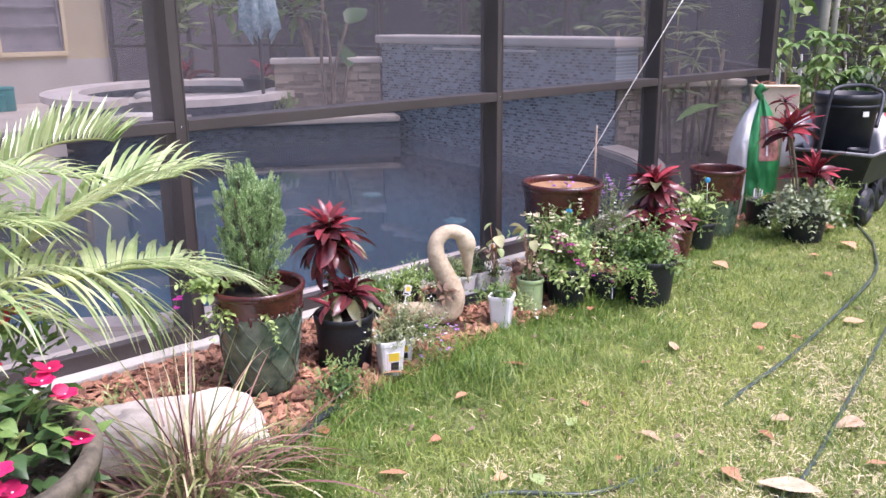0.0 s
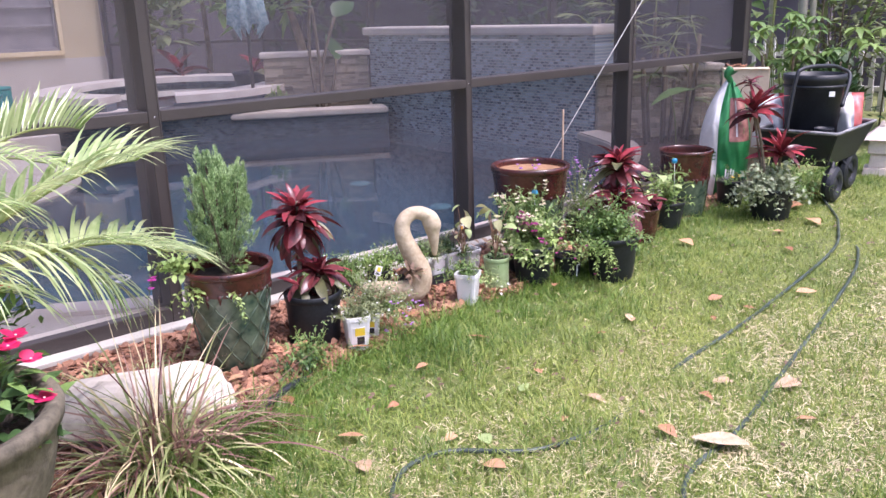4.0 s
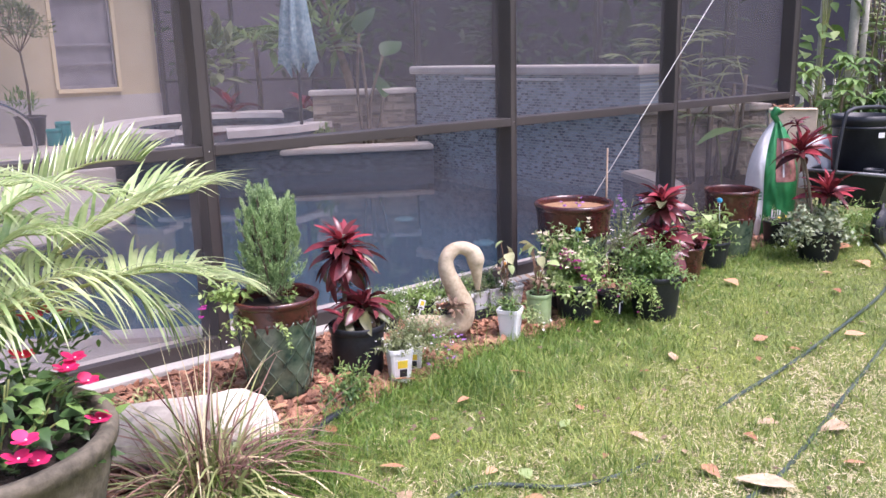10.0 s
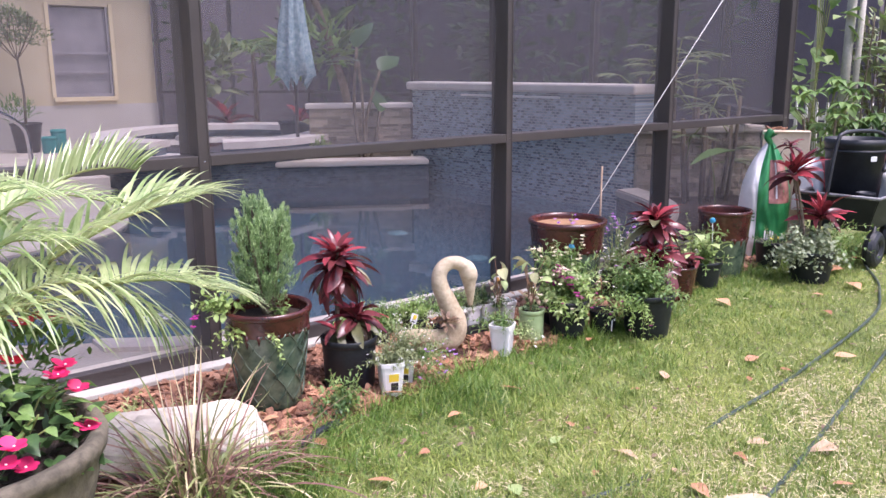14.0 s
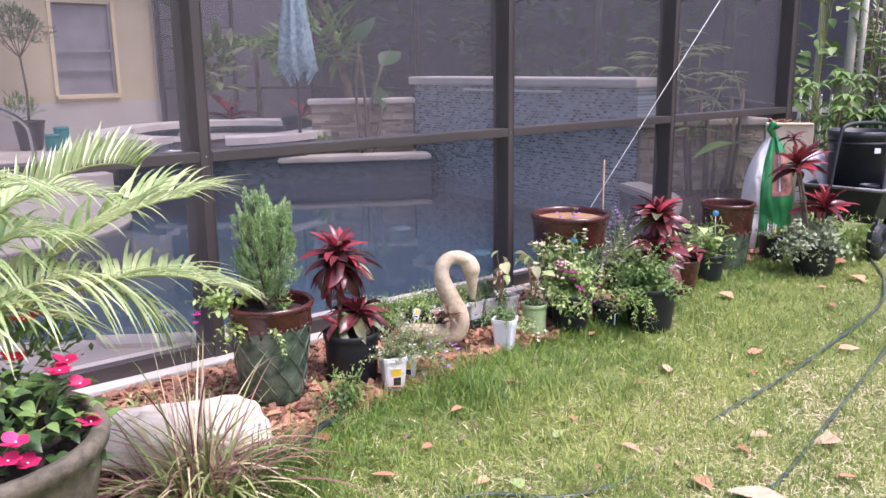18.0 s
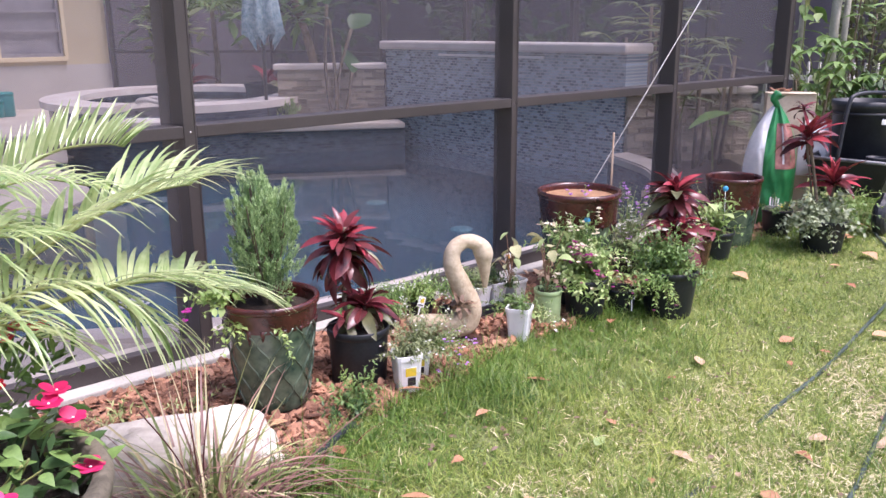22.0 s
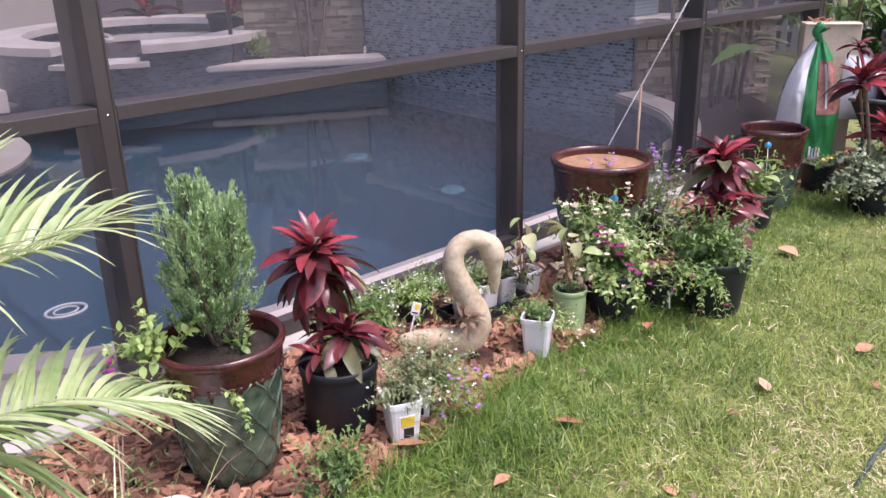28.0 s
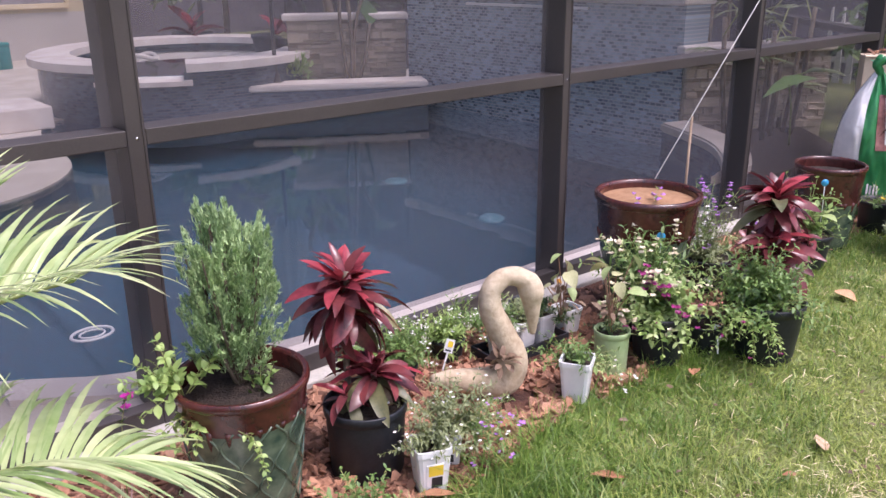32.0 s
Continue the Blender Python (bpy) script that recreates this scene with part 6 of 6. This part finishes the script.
# potted standard tree by the house
yard_pot((1.72, 10.75, 0.03), 0.22, 0.45, "dark pot with a clipped standard tree", M_BRONZE)
tr = thing("standard_tree", (1.72, 10.75, 0.42), "small standard tree with a round airy crown", "tree")
part("trunk", tube([(0, 0, 0), (0.02, 0, 0.5), (-0.02, 0, 1.05)], [0.022, 0.018, 0.014], 8), M_BARK, tr)
twigs(tr, (0, 0, 1.45), (0.42, 0.42, 0.38), 14, 0.006, M_BARK, (-0.02, 0, 1.0))
foliage(tr, (0, 0, 1.45), (0.46, 0.46, 0.42), 1100, 0.075, M_LEAFGREY, 0.5, 0.2, name="crown")
foliage(tr, (-0.1, 0, 0.22), (0.3, 0.3, 0.25), 120, 0.14, M_LEAF, 0.2, 0.6)
for x, y, h in ((1.95, 10.42, 0.24), (2.10, 10.46, 0.34)):
    c = thing("canister", (x, y, 0.03), "turquoise plastic canister on the deck", "canister", "canisters")
    part("body", lathe([(0.10, 0), (0.11, 0.01), (0.11, h - 0.02), (0.10, h)], 24), M_TURQ, c)
    part("lid", lathe([(0.115, h - 0.04), (0.115, h + 0.0), (0.10, h + 0.012), (0.0, h + 0.014)], 24), M_TURQ, c)
hr = thing("handrail", (0, 0, 0), "bent stainless pool handrail set in the deck", "handrail")
for dx in (0.0, -0.5):
    part("rail", tube(spline([(1.17 + dx, 8.14, 0.02), (1.15 + dx, 8.13, 0.45), (1.06 + dx, 8.1, 0.62), (0.80 + dx, 8.0, 0.78), (0.45 + dx, 7.9, 0.86)], 8), 0.03, 10), M_STEEL, hr)
tl = thing("pool_toy", (2.08, 5.30, 0.54), "grey rubber ring lying on the spa coping", "pool toy")
part("ring", tube([(0.11 * math.cos(a), 0.09 * math.sin(a), 0.025 + 0.02 * math.sin(2 * a)) for a in np.linspace(0, 6.28, 20)], 0.022, 8), M_GREYBAND, tl)
st_ = setting("deck_step", box(0.55, 5.3, 0.03, 1.25, 6.0, 0.22, 0.012), M_COPING, "low beige step beside the spa", "step")

# potted bromeliads and shrubs behind the spa
def brom(loc, r, n, label, red=0.5):
    t = thing("bromeliad", loc, label, "bromeliad", "bromeliads")
    rosette(t, (0, 0, 0.1), r, n, red, -5, 75)
    return t
yard_pot((3.72, 7.9, 0.03), 0.24, 0.52, "tall dark planter behind the spa")
brom((3.72, 7.9, 0.55), 0.5, 18, "pink-red bromeliad with pale leaves behind the spa")
fo = thing("leafy_shrub", (3.75, 8.3, 0.5), "large-leaved shrub against the back screen", "shrub")
foliage(fo, (0, 0, 0.75), (0.35, 0.3, 0.55), 110, 0.26, M_LEAFGREY, 0.4, 0.2, 3)
yard_pot((3.68, 5.75, 0.03), 0.25, 0.62, "dark round planter behind the umbrella")
brom((3.68, 5.75, 0.62), 0.36, 18, "red bromeliad in a dark planter", 0.7)


def banana(loc, stems, label):
    t = thing("bird_of_paradise", loc, label, "tropical plant")
    for (dx, dy, h, lean, az) in stems:
        top = (dx + lean * math.cos(az), dy + lean * math.sin(az), h)
        stem(t, [(dx * 0.3, dy * 0.3, 0), (dx * 0.7, dy * 0.7, h * 0.5), top], 0.017, M_BARK)
        leaf_at("leaf", OVALS["dark"], top, math.degrees(az), rng.uniform(5, 55), rng.uniform(0.38, 0.52), M_LEAF, t, rng.uniform(-30, 30))
    return t
banana((3.80, 4.55, 0.24), [(0.0, 0.0, 1.1, 0.05, 2.0), (0.1, 0.05, 1.0, 0.2, 0.2), (-0.1, 0.1, 1.25, 0.15, 0.4), (0.2, -0.05, 0.55, 0.05, 1.2)], "broad-leaved tropical plant in the planter")
ug = thing("small_shrub", (3.35, 4.85, 0.24), "small yellow-green shrub in the planter", "shrub")
foliage(ug, (0, 0, 0.12), (0.16, 0.12, 0.14), 160, 0.08, M_LEAFPALE, 0.35, 0.5)
tk = thing("leaning_tree", (5.25, 7.2, 0.0), "slender leaning tree behind the planter", "tree")
part("trunk", tube(spline([(0.1, 0, 0), (0.0, 0, 0.9), (-0.35, 0, 1.9), (-0.6, 0, 2.6)], 6), [0.06] * 8 + [0.05] * 8 + [0.04] * 3, 10), M_BARK, tk)
foliage(tk, (-0.3, 0.2, 1.5), (0.8, 0.5, 0.5), 160, 0.35, M_LEAF, 0.3, 0.1, 3, name="crown")


def feather_palm(loc, h, n, ln, label, m=M_LEAF):
    t = thing("yard_palm", loc, label, "palm", "yard palms")
    part("trunk", tube([(0, 0, 0), (0.03, 0, h * 0.5), (0, 0, h)], [0.05, 0.04, 0.03], 9), M_BARK, t)
    for k in range(n):
        a = k * 2.4 + rng.uniform(-0.2, 0.2)
        c = np.array([(f * ln * math.cos(a), f * ln * math.sin(a), h + ln * (0.75 * f - 0.85 * f * f)) for f in np.linspace(0, 1, 9)])
        stem(t, c[::2], 0.008, M_STEM)
        for sd in (-1, 1):
            side = np.array([-math.sin(a), math.cos(a), 0.1]) * sd
            b = np.repeat(c[1:], 4, axis=0) + rng.normal(0, 0.02, (32, 3))
            part("leaflets", blades(b, side + np.array([math.cos(a), math.sin(a), 0]) * 0.6 + rng.normal(0, 0.1, b.shape), ln * 0.35, 0.03, 0.5, 3, (0.6, 1, 0.7, 0.05)), m, t, kind="stuff")
    return t
feather_palm((4.5, 8.6, 0.03), 1.5, 7, 0.9, "feather palm at the back of the deck")


def fan_palm(loc, canes, label, leaves=4):
    t = thing("lady_palm", loc, label, "palm", "yard palms")
    for dx, dy, h in canes:
        part("cane", tube([(dx, dy, 0), (dx * 1.2, dy * 1.2, h * 0.5), (dx * 1.3, dy * 1.3, h)], 0.016, 7), M_BARK, t)
        for k in range(leaves):
            a = rng.uniform(0, 6.28)
            hub = np.array([dx * 1.3 + 0.2 * math.cos(a), dy * 1.3 + 0.2 * math.sin(a), h + rng.uniform(-0.15, 0.15)])
            stem(t, [(dx * 1.3, dy * 1.3, h - 0.12), hub], 0.005, M_STEM)
            fan = rng.uniform(-1.3, 1.3, 13)
            way = np.stack([np.cos(a + fan), np.sin(a + fan), 0.25 * np.cos(fan)], 1)
            part("fan_leaf", blades(np.repeat(hub[None], 13, axis=0), way, 0.27, 0.024, 0.35, 4, (0.5, 1, 0.8, 0.05)), M_LEAFGREY, t)
    return t
fan_palm((5.05, 1.15, 0.15), [(0, 0, 1.05), (0.12, 0.05, 0.8), (-0.1, 0.1, 1.2)], "lady palm on thin canes in the corner planter")
fan_palm((5.6, 1.9, 0.15), [(0, 0, 1.3), (0.15, 0.05, 1.1), (-0.15, 0.1, 1.0)], "lady palm behind the mosaic wall")
fan_palm((4.72, 0.82, 0.15), [(0.12 * math.cos(k * 2.4) * (1 + 0.25 * k), 0.05 * math.sin(k * 2.4) * (1 + 0.2 * k), 0.42 + 0.045 * k) for k in range(11)], "dense clump of lady palm canes before the stone wall", 1)
el = thing("elephant_ear", (4.05, 0.30, 0.265), "single elephant ear leaf by the pool edge", "tropical plant")
stem(el, [(0.1, 0.0, -0.03), (0.03, -0.02, 0.2), (-0.05, -0.03, 0.36)], 0.006)
leaf_at("leaf", OVALS["green"], (0.15, -0.1, 0.38), 150, -5, 0.36, M_LEAF, el)

# ---- garden beyond the enclosure ----
hedge = thing("hedge", (0, 0, 0), "dark dense hedge and trees behind the yard", "hedge", kind="stuff")
for cx, cy, rx, ry, rz, n in ((7.6, 5.5, 1.0, 3.2, 2.4, 900), (7.3, 10.5, 1.6, 1.6, 2.6, 700), (3.5, 13.4, 2.6, 0.7, 2.8, 600)):
    foliage(hedge, (cx, cy, rz * 0.8), (rx, ry, rz), n, 0.28, M_LEAFDARK, 0.4, 0.1, 3)
for k, (x, y, zc) in enumerate(((7.0, 1.10, 2.4), (7.0, 0.78, 2.6), (7.05, 0.70, 2.5), (8.0, 0.2, 2.2))):
    pl = part("garden_pole", tube([(x, y, 0), (x, y, zc * 0.5), (x + 0.02, y, zc)], 0.03 if k != 1 else 0.045, 10), M_BAMBOO, None, "pale upright pole holding climbing vines")
    tagged(pl, "", "pole", "garden poles")
vn = thing("climbing_vine", (7.0, 0.95, 0.0), "leafy vine climbing the garden poles", "vine")
for i in range(90):
    zc = rng.uniform(0.3, 2.3)
    p = (rng.normal(0, 0.22), rng.normal(0.1, 0.22), zc)
    leaf_at("leaf", OVALS["green" if i % 3 else "lime"], p, rng.uniform(140, 320), rng.uniform(-50, 20), rng.uniform(0.13, 0.24), M_LEAF, vn, rng.uniform(-30, 30))
for k in range(6):
    stem(vn, [(0.1 * k - 0.3, 0.1, 0), (0.1 * k - 0.25, 0.05 * k, 1.0), (0.08 * k - 0.2, 0.1, 2.2)], 0.006)
for x, y, c, n, m, lab in ((6.3, 0.15, (0.40, 0.45, 0.40), 420, M_LEAFDARK, "dark leafy undergrowth beside the enclosure corner"), (6.8, -0.7, (0.55, 0.5, 0.42), 520, M_LEAF, "leafy undergrowth in the garden"), (5.9, -1.25, (0.5, 0.45, 0.42), 520, M_LEAFFRESH, "low green shrub by the garden cart"), (7.6, -1.5, (0.7, 0.6, 0.8), 620, M_LEAFDARK, "dark shrub deep in the garden")):
    b = thing("garden_shrub", (x, y, 0.0), lab, "shrub", "garden shrubs")
    twigs(b, (0, 0, c[2]), c, 10, 0.008, M_BARK, (0, 0, 0))
    foliage(b, (0, 0, c[2] * 1.0), c, n, 0.11, m, 0.42, 0.3, 3)
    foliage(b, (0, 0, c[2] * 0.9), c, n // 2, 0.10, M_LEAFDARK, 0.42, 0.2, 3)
for x, y, c, n, m, lab in ((7.7, -0.55, (0.5, 0.9, 0.75), 900, M_LEAF, "tall leafy shrub before the picket fence"), (7.5, -1.9, (0.5, 0.8, 0.95), 900, M_LEAFFRESH, "tall bright green shrub before the picket fence"), (7.9, 0.75, (0.4, 0.6, 0.9), 600, M_LEAFGREY, "tall silvery shrub behind the garden poles")):
    b = thing("tall_shrub", (x, y, 0.0), lab, "shrub", "garden shrubs")
    twigs(b, (0, 0, c[2] * 1.2), c, 14, 0.008, M_BARK, (0, 0, 0))
    foliage(b, (0, 0, c[2] * 1.25), c, n, 0.13, m, 0.42, 0.2, 3, 0.4, shell=0.2)
sk = thing("garden_canes", (7.2, 0.0, 0.0), "tall thin garden canes with sparse leaves", "plants", kind="stuff")
for k in range(8):
    x, y = rng.uniform(-0.6, 0.8), rng.uniform(-1.2, 0.6)
    stem(sk, [(x, y, 0), (x + rng.normal(0, 0.04), y, 0.9), (x + rng.normal(0, 0.1), y + rng.normal(0, 0.1), rng.uniform(1.4, 2.3))], 0.008, M_BARK)
foliage(sk, (0, -0.3, 1.4), (0.9, 1.0, 0.8), 200, 0.14, M_LEAF, 0.25, 0.1, 3)


def star_shrub(loc, spread, low, high, whorls, size, m, label):
    """Shrub of long-stalked leaves, each a drooping star of leaflets."""
    t = thing("star_leaf_shrub", loc, label, "shrub", "garden shrubs")
    for k in range(5):
        a = k * 1.3
        stem(t, [(0, 0, 0), (0.3 * spread * math.cos(a), 0.3 * spread * math.sin(a), low * 0.6), (0.55 * spread * math.cos(a), 0.55 * spread * math.sin(a), (low + high) / 2)], 0.012, M_BARK)
    for k in range(whorls):
        a, q = rng.uniform(0, 6.283), math.sqrt(rng.random())
        hub = np.array([spread * q * math.cos(a), spread * q * math.sin(a), rng.uniform(low, high)])
        foot = np.array([hub[0] * 0.4, hub[1] * 0.4, hub[2] - 0.22])
        lf = part("leaf_stalk", tube([foot, (foot + hub) / 2 + (0, 0, 0.03), hub], 0.004, 5), M_STEM, t)
        az = np.arange(7) * 0.8976 + rng.uniform(0, 1)
        way = np.stack([np.cos(az), np.sin(az), rng.uniform(-0.25, 0.25, 7)], 1)
        part("star_leaf", blades(np.repeat(hub[None], 7, axis=0), way, size * rng.uniform(0.75, 1.1, 7), size * 0.34, 0.55, 5, (0.25, 0.8, 1.0, 0.8, 0.45, 0.04), 0.1, np.zeros(7)), m, lf)
    return t
star_shrub((6.0, 0.42, 0.0), 0.42, 0.45, 1.15, 34, 0.16, M_LEAF, "star-leaved green shrub beside the enclosure corner")
star_shrub((6.9, -0.35, 0.0), 0.55, 0.6, 1.35, 34, 0.19, M_LEAFFRESH, "light green star-leaved shrub behind the cart")
star_shrub((6.7, -1.35, 0.0), 0.5, 0.5, 1.1, 26, 0.18, M_LEAFFRESH, "pale green star-leaved shrub deeper in the garden")

pk = thing("picket_fence", (8.6, 0, 0), "low white picket fence behind the shrubs", "fence")
for z in (0.25, 0.62):
    part("rail", box(0.02, -5.0, z, 0.05, 2.4, z + 0.06, 0.004), M_WHITE, pk)
picket = box(-0.012, -0.04, 0.03, 0.012, 0.04, 0.84, 0.003)
for v in picket.verts:
    if v.co.z > 0.8:
        v.co.y *= 0.25
    elif v.co.z > 0.5:
        v.co.z = 0.76
picket_mesh = bpy.data.meshes.new("picket")
picket.to_mesh(picket_mesh)
picket.free()
for k in range(56):
    part("picket", picket_mesh, M_WHITE, pk, m=pose(0, -4.9 + 0.13 * k, 0))
wf = thing("plank_fence", (10.8, 0, 0), "weathered grey-brown plank fence at the end of the garden", "fence")
for k in range(46):
    part("plank", box(0, -6.0 + 0.15 * k, 0.0, 0.025, -5.858 + 0.15 * k, 2.05 + 0.02 * math.sin(k * 1.7), 0.004), M_WOOD, wf)

lan = thing("stone_lantern", (5.12, -0.80, 0.0), "small cream cast-stone garden lantern", "garden ornament", turn=20)
for nm, (w0, w1, z0, z1) in (("base", (0.13, 0.12, 0.0, 0.07)), ("pedestal", (0.085, 0.075, 0.07, 0.19)), ("lamp_box", (0.10, 0.095, 0.19, 0.31)), ("cap", (0.15, 0.03, 0.31, 0.42)), ("finial", (0.03, 0.012, 0.42, 0.47))):
    bm = box(-1, -1, z0, 1, 1, z1)
    for v in bm.verts:
        w = w0 if v.co.z < (z0 + z1) / 2 else w1
        v.co.x *= w * 0.8
        v.co.y *= w * 0.8
        v.co.z *= 0.85
    bmesh.ops.bevel(bm, geom=bm.edges[:], offset=0.006, segments=2, affect="EDGES")
    part(nm, bm, M_COPING, lan)

# white ring at the water surface, standing in for a submerged fitting near the curb
hp = thing("pool_fitting", (0.06, 0.83, WATER - 0.003), "thin white ring at the water surface for a submerged pool fitting", "hoop")
part("ring", tube([(0.075 * math.cos(a), 0.06 * math.sin(a), 0.004) for a in np.linspace(0, 6.283, 28)], 0.006, 6), M_WHITEPLASTIC, hp)
part("inner_ring", tube([(0.045 * math.cos(a), 0.036 * math.sin(a), 0.004) for a in np.linspace(0, 6.283, 24)], 0.004, 6), M_WHITEPLASTIC, hp)

# pool floor drains
for x, y in ((3.35, 3.30), (3.36, 2.13)):
    dr = thing("pool_drain", (x, y, -1.6), "round pale pool floor drain", "drain", "pool drains")
    part("cover", lathe([(0.0, 0.02), (0.085, 0.018), (0.095, 0.0)], 24), M_LIGHT, dr)

# ---- lawn blades and mulch ----
def grass():
    n = 240000
    u = rng.random(n) ** 1.25
    x = -1.0 + 7.2 * u
    low = -3.3 + 0.25 * np.clip(x + 1, 0, 3)
    top = np.interp(x, bed_edge[:, 0], bed_edge[:, 1]) - 0.005
    y = low + (top - low) * (1 - rng.random(n) ** 1.1)
    ln = rng.uniform(0.024, 0.062, n)
    patch = np.array([noise.noise(Vector((a * 1.7, b * 1.7, 0.3))) for a, b in zip(x, y)])
    tuft = np.array([noise.noise(Vector((a * 7, b * 7, 1.3))) for a, b in zip(x, y)])
    ln *= 1 + 0.6 * patch + np.interp(x, [0.8, 2.0], [0.7, 0.4]) * tuft
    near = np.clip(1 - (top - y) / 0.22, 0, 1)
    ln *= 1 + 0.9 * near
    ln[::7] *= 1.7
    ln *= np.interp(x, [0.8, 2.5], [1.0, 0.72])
    # share of darker blades: pots' shade by the bed, broken up by tufts
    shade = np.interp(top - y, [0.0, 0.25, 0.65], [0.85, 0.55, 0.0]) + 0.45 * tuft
    lush_shaded = rng.random(n) < shade
    way, wid, drp = ways(n, 0.25, 1.0), rng.uniform(0.0016, 0.0036, n), rng.uniform(0.1, 0.8, n)
    foot = np.stack([x, y, np.zeros(n)], 1)
    for name, sel, m_, label in (("lawn_grass", ~lush_shaded, M_GRASS, "short green lawn grass with straw patches"), ("bed_edge_grass", lush_shaded, M_SHADEDLUSHGRASS, "longer green grass along the mulch bed, coloured darker for shade")):
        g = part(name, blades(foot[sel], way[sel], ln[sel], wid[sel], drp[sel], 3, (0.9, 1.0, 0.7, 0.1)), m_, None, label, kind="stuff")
        g["category"] = "grass"
    m = 56000
    # Straw patches, plus sunlit front and shaded far lawn put into the straw cover.
    straw_and_light = 0.50 + 0.9 * patch - 0.10 * (x - 1.0) - 1.1 * (y + 1.7) - 1.2 * near - 0.5 * shade
    pick = np.nonzero(rng.random(n) < np.clip(straw_and_light, 0.03, 0.95) * 0.5)[0]
    pick = rng.permutation(pick)[:m]
    m = len(pick)
    x2, y2 = x[pick] + 0.004, y[pick]
    dry = blades(np.stack([x2, y2, np.full(m, 0.006)], 1), ways(m, 0.05, 0.6), rng.uniform(0.02, 0.06, m), rng.uniform(0.0018, 0.0034, m), 0.4, 3, (0.8, 1.0, 0.7, 0.1))
    th = part("dry_thatch", dry, M_THATCH, None, "straw-coloured dry grass, laid thicker where the lawn is lit", kind="stuff")
    th["category"] = "grass"
grass()


def litter():
    """Small brown bits strewn in the grass."""
    pts = [(rng.uniform(-0.3, 4.2), 0) for _ in range(420)]
    base = np.array([(x, edge_y(x) - rng.uniform(0.05, 1.9) ** 1.1, 0.02) for x, _ in pts])
    me = blades(base, ways(420, -0.1, 0.25), rng.uniform(0.010, 0.032, 420), rng.uniform(0.006, 0.016, 420), 0.3, 3, (0.3, 1.0, 0.9, 0.1))
    l = part("leaf_litter", me, M_DEADLEAF, None, "brown leaf crumbs strewn in the grass", kind="stuff")
    l["category"] = "leaf litter"
litter()


FEET = [(0.012, -0.52, 0.135), (0.345, -0.55, 0.115), (0.405, -0.75, 0.06), (0.52, -0.68, 0.05), (1.058, -0.68, 0.06), (1.29, -0.625, 0.065), (0.90, -0.55, 0.085), (1.17, -0.32, 0.12)]


def chips():
    kinds = []
    for k in range(5):
        bm = box(-0.5, -0.5, -0.5, 0.5, 0.5, 0.5)
        bmesh.ops.bevel(bm, geom=bm.edges[:], offset=0.12, segments=1, affect="EDGES")
        for v in bm.verts:
            v.co = Vector((v.co.x * (1 + 0.3 * v.co.y), v.co.y + 0.25 * noise.noise(v.co * 3 + Vector((k, 0, 0))), v.co.z + 0.3 * v.co.x * noise.noise(Vector((k, 2, 1)))))
        me = bpy.data.meshes.new("chip")
        bm.to_mesh(me)
        bm.free()
        kinds.append(me)
    bed = bpy.data.objects["mulch_bed"]
    def spot(x0, x1):
        while True:
            x = rng.uniform(x0, x1)
            y = rng.uniform(edge_y(x) - 0.02, -0.10)
            if all((x - a) ** 2 + (y - b) ** 2 > r * r for a, b, r in FEET):
                return x, y
    def mat4():
        return Euler((rng.normal(0, 0.46), rng.normal(0, 0.46), rng.uniform(0, 6.28))).to_matrix().to_4x4() @ Matrix.Diagonal((rng.uniform(0.022, 0.070), rng.uniform(0.014, 0.034), rng.uniform(0.004, 0.009), 1))
    for k in range(300):
        x, y = spot(-0.4, 1.3)
        part("bark_chip", kinds[k % 5], M_CHIP, bed, m=Matrix.Translation((x, y, rng.uniform(0.017, 0.027))) @ mat4())
    verts, faces = [], []
    cache = [(np.array([v.co[:] for v in me.vertices]), [tuple(p.vertices) for p in me.polygons]) for me in kinds]
    off = 0
    for k in range(8000):
        x, y = spot(-1.3, 4.5) if k % 2 else spot(-0.8, 1.6)
        m = np.array(Matrix.Translation((x, y, rng.uniform(0.010, 0.021))) @ mat4())
        vs, fs = cache[k % 5]
        verts.append(vs @ m[:3, :3].T + m[:3, 3])
        faces += [tuple(i + off for i in f) for f in fs]
        off += len(vs)
    part("bark_mulch", mesh_from(np.concatenate(verts), faces), M_CHIPS, bed, "loose red-brown bark chips", kind="stuff")
chips()
